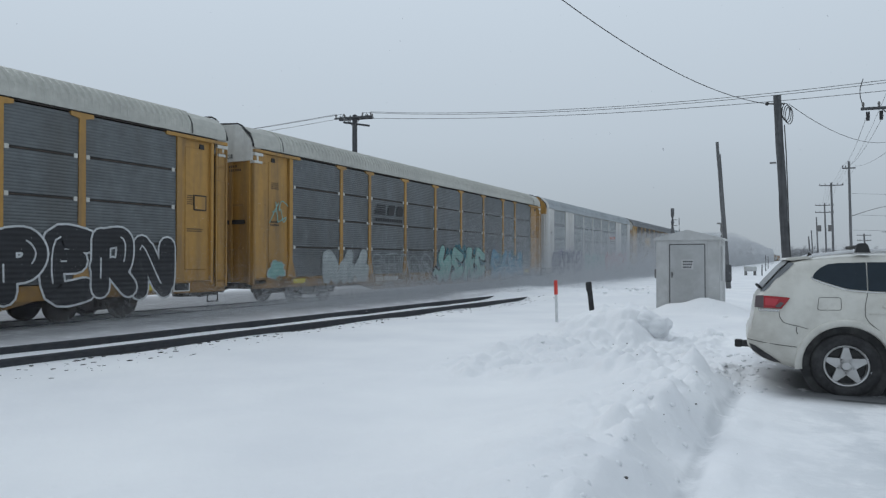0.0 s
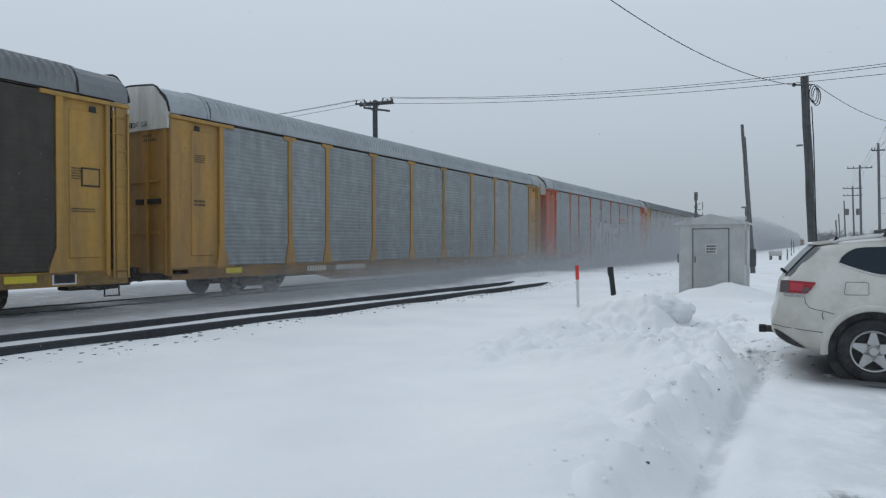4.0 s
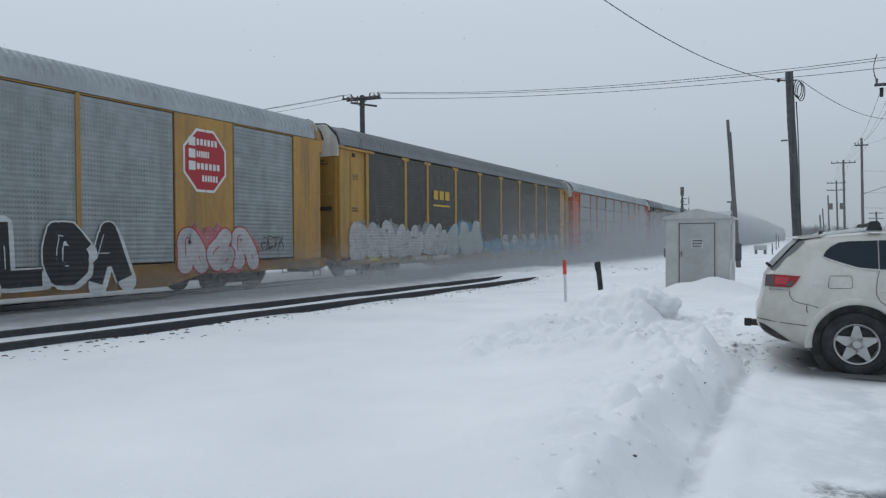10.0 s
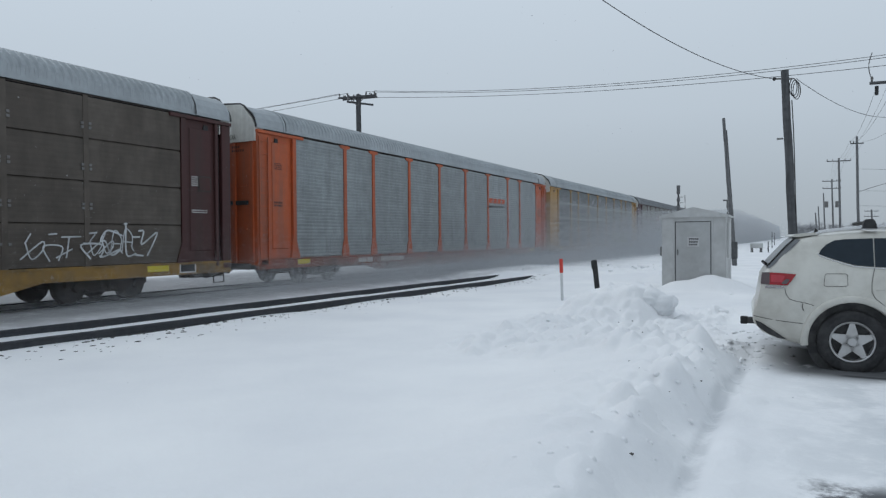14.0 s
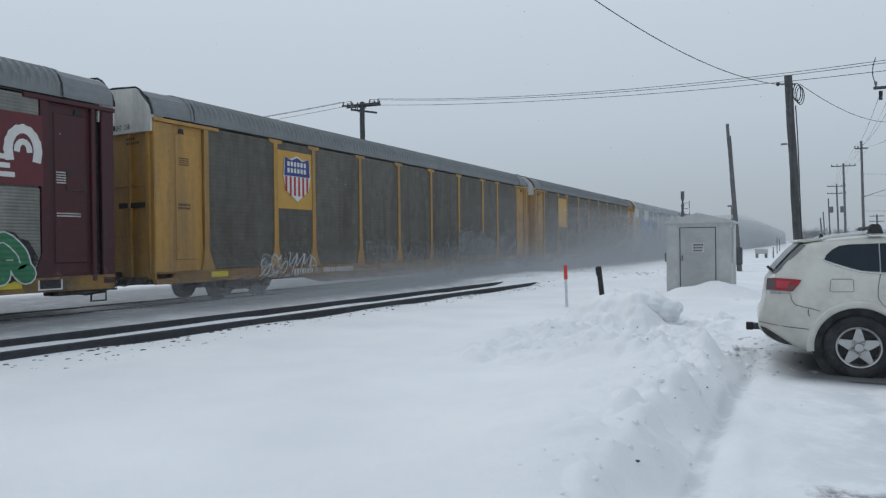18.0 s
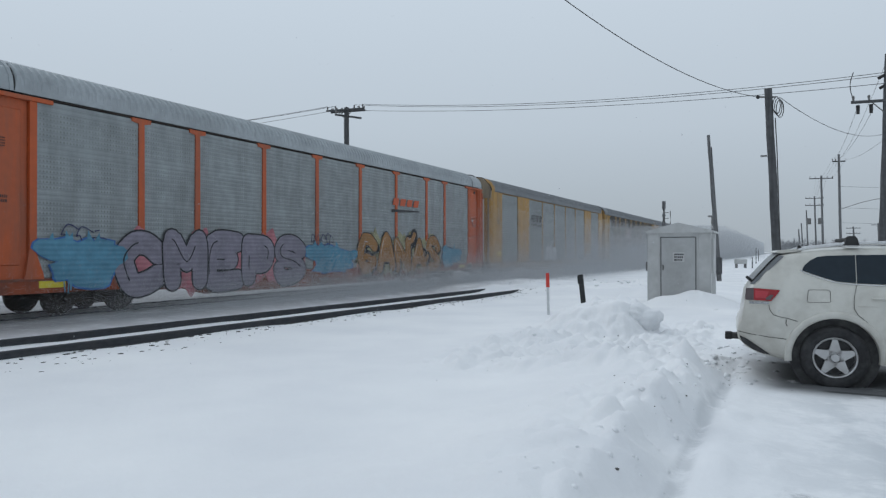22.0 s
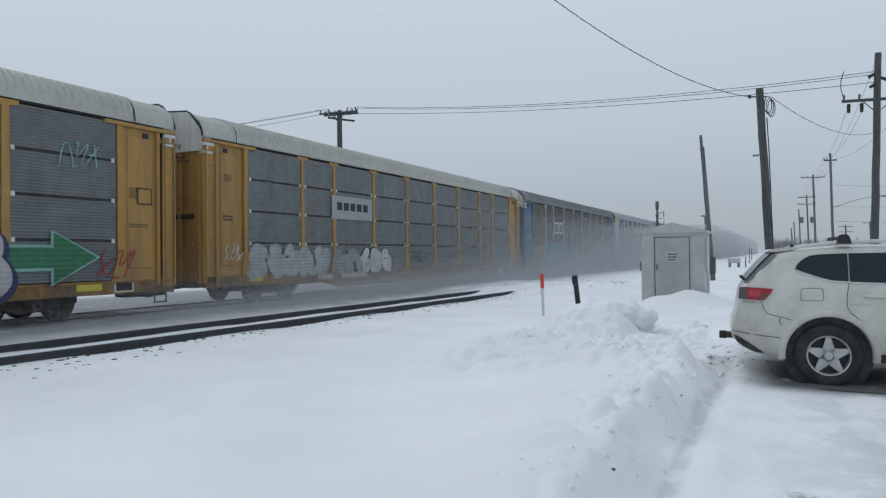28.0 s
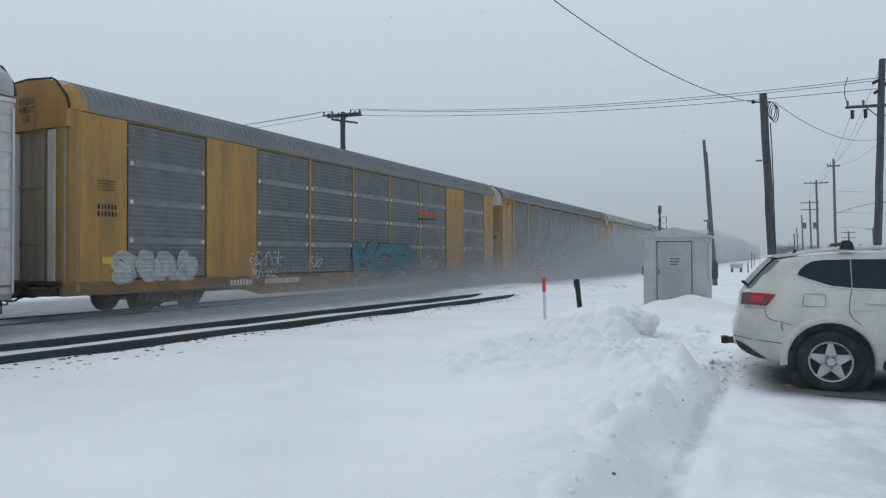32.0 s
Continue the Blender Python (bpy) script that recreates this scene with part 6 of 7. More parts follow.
def make_pole(name, base, top, r0, r1, material, label):
    ob = tagged(new(name), label, "utility pole")
    bm = bmesh.new()
    n = 10
    rng = random.Random(round(base[0] * 100))
    pts = [Vector(base).lerp(Vector(top), i / n) + Vector((rng.uniform(-0.01, 0.01), rng.uniform(-0.01, 0.01), 0)) for i in range(n + 1)]
    sweep(bm, pts, [r0 + (r1 - r0) * i / n for i in range(n + 1)], 16)
    part("shaft", bm, material, ob)
    return ob


def wire(name, p, q, sag, r, parent=None, label="", n=24):
    """A hanging wire as one tube."""
    p, q = Vector(p), Vector(q)
    bm = bmesh.new()
    pts = [p.lerp(q, i / n) - Vector((0, 0, 4 * sag * (i / n) * (1 - i / n))) for i in range(n + 1)]
    sweep(bm, pts, r, 6)
    ob = part(name, bm, M_WIRE, parent)
    if not parent:
        tagged(ob, label or "thin dark overhead wire", "wire")
    return ob


def crossarm(pole, centre, along, half, z, insulators=4, brace=True):
    c = Vector((centre[0], centre[1], z))
    d = Vector(along).normalized()
    bm = bmesh.new()
    tube(bm, c - d * half, c + d * half, 0.065, seg=6)
    arm = part("crossarm", bm, M_WOOD, pole)
    spots = [-0.94, -0.5, 0.5, 0.94][:insulators] if insulators <= 4 else [-0.94, -0.65, -0.35, 0.35, 0.65, 0.94]
    ends = []
    for k in spots:
        q = c + d * half * k
        bm = bmesh.new()
        tube(bm, q + Vector((0, 0, 0.05)), q + Vector((0, 0, 0.20)), 0.03, 0.055, seg=8)
        tube(bm, q + Vector((0, 0, 0.20)), q + Vector((0, 0, 0.26)), 0.055, 0.03, seg=8)
        part("insulator", bm, M_STEEL, arm)
        ends.append(q + Vector((0, 0, 0.26)))
    if brace:
        for k in (-0.45, 0.45):
            bm = bmesh.new()
            tube(bm, c + d * half * k, c - Vector((0, 0, 0.55)), 0.022, seg=6)
            part("brace", bm, M_STEEL, pole)
    return ends


# thick leaning stub that holds the span wire
STUB_D = 16.5
stub_base, stub_top = at_view(0.5037, STUB_D, -0.3), at_view(0.4865, STUB_D, rise(0.2385, STUB_D))
stub = make_pole("guy_stub_pole", stub_base, stub_top, 0.102, 0.086, M_WOOD, "thick leaning wooden stub pole with coiled wire")
hook = stub_top - Vector((0, 0, 0.20))
right = Vector((math.cos(radians(27)), math.sin(radians(27)), 0))
bm = bmesh.new()
tube(bm, hook - right * 0.26, hook + right * 0.18, 0.022, seg=8)
part("through_bolt", bm, M_STEEL, stub)
bm = bmesh.new()
bmesh.ops.create_uvsphere(bm, u_segments=10, v_segments=8, radius=0.045, matrix=Matrix.Translation(hook - right * 0.24))
part("strain_insulator", bm, M_BLACK, stub)
for k in range(3):
    bm = bmesh.new()
    cc = hook + right * (0.21 + 0.04 * k) - Vector((0, 0.1, 0.22 + 0.03 * k))
    pts = [cc + right * 0.09 * math.cos(6.28 * i / 14) + Vector((0, 0.05 * k, 0.21 * math.sin(6.28 * i / 14))) for i in range(15)]
    sweep(bm, pts, 0.011, 5)
    part("wire_coil", bm, M_WIRE, stub)
bm = bmesh.new()
pts = [stub_top.lerp(stub_base, i / 8) + right * (0.125 + 0.02 * math.sin(i * 0.9)) - Vector((0.0, 0.08, 0)) for i in range(1, 9)]
sweep(bm, pts, 0.012, 6)
part("ground_cable", bm, M_BLACK, stub)
bm = bmesh.new()
box(bm, -0.12, 0.02, -0.02, 0.02, -0.02, 0.02)
peg = part("step_peg", bm, M_STEEL, stub)
peg.matrix_basis = Matrix.Translation(stub_top.lerp(stub_base, 0.28) - right * 0.13)

# thin grey pole behind the hut
lean_base, lean_top = at_view(0.4145, 40, -0.3), at_view(0.3990, 40, rise(0.1705, 40))
lean = make_pole("bare_pole", lean_base, lean_top, 0.125, 0.085, M_WOODGREY, "thin grey leaning wooden pole without arms")
bm = bmesh.new()
q = lean_top.lerp(lean_base, 0.88)
box(bm, q.x - 0.16, q.x + 0.22, q.y - 0.2, q.y + 0.2, q.z - 0.5, q.z + 0.5, 0.04)
part("meter_box", bm, M_WOOD, lean)
bm = bmesh.new()
tube(bm, lean_top.lerp(lean_base, 0.08) + right * 0.12, lean_top.lerp(lean_base, 0.98) + right * 0.13, 0.03, seg=6)
part("conduit", bm, M_WOODGREY, lean)

# short distant pole by the hut with side pegs
sp_base, sp_top = at_view(0.3335, 60, -0.2), at_view(0.3335, 60, rise(0.074, 60))
short = make_pole("short_signal_pole", sp_base, sp_top, 0.17, 0.15, M_WOODGREY, "short grey pole with side pegs beyond the hut")
for k in range(5):
    bm = bmesh.new()
    z = sp_top.z - 1.0 - 0.5 * k
    tube(bm, Vector((sp_top.x, sp_top.y, z)), Vector((sp_top.x, sp_top.y, z)) + right * 0.42, 0.03, seg=6)
    part("peg", bm, M_STEEL, short)
mast_b, mast_t = at_view(0.3430, 62, -0.2), at_view(0.3430, 62, rise(0.06, 62))
mast = make_pole("thin_mast", mast_b, mast_t, 0.05, 0.035, M_STEEL, "thin grey metal mast beyond the hut")
hg_b, hg_t = at_view(0.4045, 36, -0.2), at_view(0.4045, 36, rise(0.052, 36))
hand_post = make_pole("switch_post", hg_b, hg_t, 0.06, 0.05, M_STEEL, "thin metal post with short arm")
bm = bmesh.new()
tube(bm, hg_t - right * 0.22, hg_t + right * 0.05, 0.05, seg=6)
part("arm", bm, M_STEEL, hand_post)

# pole with a crossarm behind the train
xp_base, xp_top = at_view(-0.1285, 42, -0.2), at_view(-0.1285, 42, rise(0.2095, 42))
xpole = make_pole("line_pole", xp_base, xp_top, 0.19, 0.15, M_WOOD, "dark wooden line pole with insulators behind the train")
along = (math.cos(radians(8)), math.sin(radians(8)), 0)
ends_far = crossarm(xpole, xp_top - Vector((0, 0.16, 0)), along, 1.25, xp_top.z - 0.16, 4)
crossarm(xpole, xp_top + Vector((0, 0.16, 0)), along, 1.15, xp_top.z - 0.20, 6, False)
crossarm(xpole, xp_top + Vector((0, 0.2, 0)), (0.45, 0.9, 0), 0.9, xp_top.z - 0.50, 2, False)
for k in (-0.8, 0.0, 0.8):
    bm = bmesh.new()
    q = xp_top + Vector((along[0], along[1], 0)) * k
    pts = [q + Vector((0.0, 0.0, 0.0 - 0.2)) + Vector((along[0] * 0.35 * (i / 6 - 0.5), 0, 0.25 * math.sin(3.14 * i / 6))) for i in range(7)]
    sweep(bm, pts, 0.018, 5)
    part("jumper_wire", bm, M_WIRE, xpole)

# pole line along the road
row = [  # sideways slope, top slope above eye, depth, radius, label, arms
    (0.6640, 0.2900, 27.0, 0.16, "dark wooden pole with a heavy crossarm", "big"),
    (0.5905, 0.1427, 64.0, 0.135, "grey wooden pole with street lamp arm", "lamp"),
    (0.5645, 0.1115, 86.0, 0.15, "wooden pole with single crossarm", "one"),
    (0.5545, 0.0815, 112.0, 0.15, "wooden pole with two crossarms and cans", "two"),
    (0.5425, 0.0610, 140.0, 0.16, "thin bare distant pole", ""),
    (0.5350, 0.0420, 170.0, 0.17, "thin bare distant pole", ""),
    (0.5310, 0.0330, 200.0, 0.24, "thin bare distant pole", ""),
    (0.6115, 0.0370, 150.0, 0.22, "distant pole with two crossarms", "two"),
    (0.6480, 0.0420, 150.0, 0.22, "distant pole with single crossarm", "one"),
]
tops = []
for sl, up, dep, rad, lab, arms in row:
    b, t = at_view(sl + (0.003 if arms != "big" else -0.012), dep, -0.3), at_view(sl, dep, rise(up, dep))
    # all but the nearest pole take paler wood, haze put into the colour
    ob = make_pole("line_pole", b, t, rad, rad * 0.75, M_WOOD if arms == "big" else M_WOODGREY, lab)
    tagged(ob, group="poles along the road")
    across = (1, 0.15, 0)
    tops.append(t)
    if arms == "big":
        big_pole, big_top = ob, t
        big_ends = crossarm(ob, t.lerp(b, 0.19), across, 1.25, t.lerp(b, 0.19).z, 4)
        c = t.lerp(b, 0.19) - Vector((1.0, 0.15, 0.18))
        for k in range(2):
            bm = bmesh.new()
            tube(bm, c + Vector((0.45 * k, 0, 0.05)), c + Vector((0.45 * k, 0, -0.30)), 0.07, 0.06, seg=10)
            part("cut_out_fuse", bm, M_BLACK, ob)
        for dz, dx in ((0.75, -0.35), (0.95, 0.35), (1.15, -0.3)):
            bm = bmesh.new()
            tube(bm, t - Vector((0, 0, dz)), t - Vector((-dx, 0.1, dz + 0.2)), 0.06, seg=8)
            part("strain_insulator", bm, M_BLACK, ob)
        bm = bmesh.new()
        q0 = t.lerp(b, 0.19) - Vector((1.15, 0.17, -0.1))
        pts = [q0 + Vector((-0.12 * math.sin(i / 8 * 3.1), 0, 1.1 * i / 8)) for i in range(9)]
        sweep(bm, pts, 0.018, 5)
        part("jumper_wire", bm, M_WIRE, ob)
    if arms in ("one", "two"):
        crossarm(ob, t, across, 1.35, t.z - 0.35, 4, False)
    if arms == "two":
        crossarm(ob, t, across, 1.35, t.z - 1.5, 4, False)
        for k in (-0.8, 0.8):
            bm = bmesh.new()
            q = t - Vector((k, 0, 3.6))
            tube(bm, q, q - Vector((0, 0, 1.0)), 0.32, seg=10)
            part("transformer", bm, M_STEEL, ob)
    if arms == "lamp":
        crossarm(ob, t, across, 0.55, t.z - 0.65, 2, False)
        q = t.lerp(b, 0.47)
        bm = bmesh.new()
        pts = [q + Vector((4.0 * i / 8, 0.5 * i / 8, 1.0 * math.sin(i / 8 * 1.5))) for i in range(9)]
        sweep(bm, pts, 0.028, 6)
        tube(bm, pts[-1], pts[-1] + Vector((0.8, 0.1, -0.05)), 0.06, 0.11, seg=8)
        part("lamp_arm", bm, M_STEEL, ob)

# spans of wire
targets = [big_top - Vector((0.1, 0.0, 0.72)), big_top - Vector((-0.1, 0.1, 0.84)), big_top - Vector((0.1, 0.0, 1.15))]
for e, tg, sg in zip((ends_far[3], ends_far[2], ends_far[1] - Vector((0, 0, 0.22))), targets, (0.50, 0.55, 0.45)):
    wire("overhead_wire", e, tg, sg, 0.012)
for e, dz in ((ends_far[0], 0.0), (ends_far[1], 0.0), (ends_far[0] - Vector((0, 0, 0.3)), -0.2)):
    wire("overhead_wire", e, e + Vector((-42, -2.0, dz)), 0.7, 0.012)
wire("span_wire", hook - right * 0.25, at_view(0.164, 9.0, rise(0.3745, 9.0)) + Vector((-1.3, -2.2, 1.2)), 0.56, 0.0075, label="dark span wire sagging to the stub pole")
wire("span_wire", hook + right * 0.28, big_top.lerp(at_view(0.652, 27.0, -0.3), 0.325), 0.42, 0.0075, label="dark span wire sagging between poles")
for i, (dx, dz) in enumerate(((-1.1, -2.15), (-0.5, -2.1), (1.1, -2.1), (0.0, -0.1))):
    for a, b in ((0, 1), (1, 2), (2, 3)):
        wire("overhead_wire", tops[a] + Vector((dx * (1 if a == 0 else 0.5), 0, dz if a == 0 else -0.4)), tops[b] + Vector((dx * 0.5, 0, -0.4 - 0.05 * i)), 0.5, 0.008)
for z in (3.0, 5.0, 6.4):
    wire("overhead_wire", tops[1] - Vector((0, 0, z)), tops[1] - Vector((-40, -25, z - 1.2)), 0.6, 0.010)

# ---------------------------------------------------------------- signal hut
hut = tagged(new("signal_hut"), "grey metal signal hut with gable roof in snow", "equipment hut")
HW, HD, HH = 0.97, 0.97, 2.22
bm = bmesh.new()
box(bm, -HW, HW, -HD, HD, -0.25, HH, 0.012)
part("body", bm, M_HUT, hut)
for x in (-HW + 0.02, -0.60, 0.60, HW - 0.02):
    bm = bmesh.new()
    box(bm, x - 0.012, x + 0.012, -HD - 0.012, -HD + 0.01, -0.2, HH)
    part("seam_strip", bm, M_HUT, hut)
for y in (-0.45, 0.0, 0.45):
    bm = bmesh.new()
    box(bm, HW - 0.01, HW + 0.012, y - 0.012, y + 0.012, -0.2, HH)
    part("seam_strip", bm, M_HUT, hut)
bm = bmesh.new()
box(bm, -0.53, 0.51, -HD - 0.03, -HD + 0.01, -0.15, 2.03, 0.008)
M_HUTDOOR = mat("aluminium_hut_door", (0.43, 0.437, 0.437), 0.45, 0.35, (0.28, 0.28, 0.27), 0.5, 1.2, 0.04, 5, bump=0.1, bump_scale=12)
door = part("door", bm, M_HUTDOOR, hut, "flush grey metal door")
M_GAP = mat("dark_gap", (0.06, 0.06, 0.06), 0.9)
for x0, x1, z0, z1 in ((-0.555, -0.532, -0.15, 2.05), (0.512, 0.532, -0.15, 2.05), (-0.555, 0.532, 2.032, 2.052)):
    bm = bmesh.new()
    box(bm, x0, x1, -HD - 0.022, -HD + 0.01, z0, z1)
    part("door_gap", bm, M_GAP, hut)
bm = bmesh.new()
tube(bm, (-0.47, -HD - 0.08, 0.98), (-0.47, -HD - 0.08, 1.16), 0.02, seg=8)
tube(bm, (-0.47, -HD - 0.08, 1.07), (-0.47, -HD - 0.02, 1.07), 0.018, seg=8)
part("handle", bm, M_STEEL, door, "dark lever handle")
rng = random.Random(5)
bm = bmesh.new()
box(bm, -0.18, 0.18, -HD - 0.036, -HD - 0.03, 1.25, 1.56)
sign = part("sign_plate", bm, M_HUT, door, "small stencilled notice with dark lines")
for r in range(3):
    u = -0.13
    while u < 0.12:
        w = rng.uniform(0.025, 0.05)
        bm = bmesh.new()
        box(bm, u, u + w, -HD - 0.040, -HD - 0.034, 1.47 - 0.09 * r, 1.52 - 0.09 * r)
        part("bar", bm, TONE["black"], sign)
        u += w + 0.016
bm = bmesh.new()
prism(bm, [(-1.05, HH - 0.04), (-1.05, HH + 0.02), (0, HH + 0.29), (1.05, HH + 0.02), (1.05, HH - 0.04)], "y", -1.05, 1.05)
part("roof", bm, M_HUT, hut, "low gabled metal roof")
bm = bmesh.new()
box(bm, -HW - 0.09, -HW, -0.75, -0.55, 0.95, 1.25, 0.02)
part("vent_box", bm, M_STEEL, hut)
bm = bmesh.new()
box(bm, HW - 0.02, HW + 0.07, -0.8, -0.35, 0.9, 2.0, 0.02)
part("side_cabinet", bm, M_HUT, hut)
hut.matrix_basis = pose(*at_view(0.3605, 22.8, -0.02), 0, 0, 0.5)

# ---------------------------------------------------------------- stakes, cabinets and litter near the crossing
M_REDSTAKE = mat("red_reflective", (0.62, 0.05, 0.035), 0.5, 0, (0.35, 0.04, 0.03), 0.4, 6, 0.06, 10)
M_WHITESTAKE = mat("white_stake", (0.62, 0.63, 0.64), 0.6, 0, (0.4, 0.4, 0.4), 0.4, 6, 0.06, 10)
stake = tagged(new("marker_stake"), "thin white snow stake with red top", "marker stake")
bm = bmesh.new()
tube(bm, (0, 0, -0.3), (0, 0, 0.74), 0.039, seg=10)
part("shaft", bm, M_WHITESTAKE, stake)
bm = bmesh.new()
tube(bm, (0, 0, 0.74), (0, 0, 1.12), 0.05, seg=10)
part("sleeve", bm, M_REDSTAKE, stake, "red sleeve")
p = at_view(0.1650, 18.5, 0)
stake.matrix_basis = pose(p.x, p.y, ground_z(p.x, p.y) - 0.0, 0, -1.5, 0)
marker = tagged(new("marker_post"), "dark leaning plastic marker post in snow", "marker post")
bm = bmesh.new()
box(bm, -0.075, 0.075, -0.03, 0.03, -0.3, 1.0, 0.012)
part("blade", bm, M_BLACK, marker)
bm = bmesh.new()
box(bm, -0.10, 0.06, -0.045, 0.045, 0.72, 0.98, 0.02)
part("head", bm, M_BLACK, marker)
p = at_view(0.2165, 20.9, 0)
marker.matrix_basis = pose(p.x, p.y, ground_z(p.x, p.y), 0, -6, 27)
lowbox = tagged(new("switch_machine"), "low grey railway cabinet on legs in snow", "trackside cabinet")
bm = bmesh.new()
box(bm, -0.55, 0.55, -0.35, 0.35, 0.35, 0.85, 0.04)
part("case", bm, M_HUT, lowbox)
for x in (-0.45, 0.45):
    bm = bmesh.new()
    box(bm, x - 0.05, x + 0.05, -0.3, 0.3, -0.1, 0.36)
    part("leg", bm, M_STEEL, lowbox)
lowbox.matrix_basis = pose(*at_view(0.4460, 72, -0.05), 0, 0, 20)
for sl, dep, up in ((0.4685, 95, 0.006), (0.4630, 70, -0.008), (0.472, 120, 0.004)):
    a, b = at_view(sl, dep, -0.1), at_view(sl, dep, rise(up, dep))
    make_pole("trackside_post", a, b, 0.07, 0.06, M_WOODGREY, "small grey distant trackside post")

# ---------------------------------------------------------------- sport utility vehicle
M_SUV = mat("dirty_pearl_white_paint", (0.62, 0.61, 0.56), 0.32, 0.0, (0.33, 0.305, 0.26), 0.6, 1.3, 0.04, 4)
M_SUV.node_tree.nodes["Principled BSDF"].inputs["Coat Weight"].default_value = 0.4
M_GLASS = mat("tinted_car_glass", (0.018, 0.028, 0.038), 0.08, 0.0)
M_GLASS.node_tree.nodes["Principled BSDF"].inputs["Specular IOR Level"].default_value = 0.22
# grey base colour holds both dust and the reflected sky
M_REARGLASS = mat("dusty_sky_grey_glass", (0.14, 0.15, 0.16), 0.3, 0.0, (0.2, 0.2, 0.2), 0.5, 3, 0.05, 6)
M_TRIM = mat("black_plastic_trim", (0.022, 0.022, 0.024), 0.6, 0, (0.12, 0.12, 0.115), 0.5, 5, 0.1, 10)
M_SEAM = mat("dusty_panel_gap", (0.13, 0.125, 0.115), 0.8)
M_LAMPCORE = mat("bright_lamp_core", (0.44, 0.035, 0.05), 0.2)
M_LAMP = mat("red_lamp_lens", (0.32, 0.012, 0.018), 0.12)
M_LAMPDARK = mat("smoked_lamp_lens", (0.10, 0.075, 0.08), 0.15)
M_ALLOY = mat("silver_alloy", (0.55, 0.55, 0.55), 0.35, 0.7, (0.25, 0.24, 0.22), 0.5, 5, 0.06, 10)
M_CHROME = mat("chrome_strip", (0.6, 0.6, 0.6), 0.2, 0.9)
M_TYRE = mat("dusty_tyre_rubber", (0.028, 0.028, 0.03), 0.85, 0, (0.11, 0.11, 0.11), 0.35, 5, 0.1, 20, bump=0.3, bump_scale=60)


def lin(x, table):
    if x <= table[0][0]:
        return table[0][1]
    for (a, u), (b, v) in zip(table, table[1:]):
        if x <= b:
            t = (x - a) / (b - a)
            return u + (v - u) * t
    return table[-1][1]


SUV_TOP = [(-1.14, 0.73), (-1.12, 0.79), (-1.09, 0.84), (-1.06, 1.02), (-1.03, 1.20), (-0.98, 1.28), (-0.90, 1.375), (-0.72, 1.585), (-0.60, 1.70), (-0.45, 1.735), (0.2, 1.79), (1.0, 1.80), (1.6, 1.77), (2.0, 1.65), (2.5, 1.32), (2.85, 1.14), (3.4, 1.05), (3.75, 0.95), (3.92, 0.78), (3.96, 0.62)]
SUV_LOW = [(-1.14, 0.58), (-1.12, 0.545), (-1.09, 0.52), (-1.04, 0.46), (-0.9, 0.39), (-0.6, 0.32), (-0.3, 0.30), (0.4, 0.30), (3.3, 0.30), (3.7, 0.36), (3.96, 0.45)]


def suv_half(x, z):
    w = lin(z, [(0.28, 0.90), (0.45, 0.955), (0.70, 0.985), (0.95, 0.985), (1.10, 0.965), (1.25, 0.93), (1.45, 0.85), (1.65, 0.755), (1.80, 0.69)])
    if x < -0.55:
        w *= 1 - 0.16 * ((-0.55 - x) / 0.54) ** 2
    if x > 3.0:
        w *= 1 - 0.22 * ((x - 3.0) / 0.96) ** 2
    for cx in (0.0, 2.98):
        d = math.hypot(x - cx, z - 0.38)
        w += 0.020 * math.exp(-((d - 0.54) / 0.06) ** 2)
    return w


def suv_skin(name, outline, material, parent, lift=0.008, step=0.04, label=""):
    """A patch on the right-hand flank, cut to an outline of (x, z) and lifted off the skin."""
    bm = bmesh.new()
    lo = [bm.verts.new((x, -suv_half(x, z) - lift, z)) for x, z in outline]
    bm.faces.new(lo)
    bmesh.ops.triangulate(bm, faces=bm.faces)
    for _ in range(2):
        bmesh.ops.subdivide_edges(bm, edges=bm.edges[:], cuts=1, use_grid_fill=True)
    for v in bm.verts:
        v.co.y = -suv_half(v.co.x, v.co.z) - lift
    return part(name, bm, material, parent, label, smooth=True)


def suv_strip(name, pts, width, material, parent, lift=0.006):
    bm = bmesh.new()
    for (x0, z0), (x1, z1) in zip(pts, pts[1:]):
        d = math.hypot(x1 - x0, z1 - z0)
        a, b = -(z1 - z0) / d * width / 2, (x1 - x0) / d * width / 2
        bm.faces.new([bm.verts.new((x, -suv_half(x, z) - lift, z)) for x, z in ((x0 + a, z0 + b), (x1 + a, z1 + b), (x1 - a, z1 - b), (x0 - a, z0 - b))])
    return part(name, bm, material, parent)


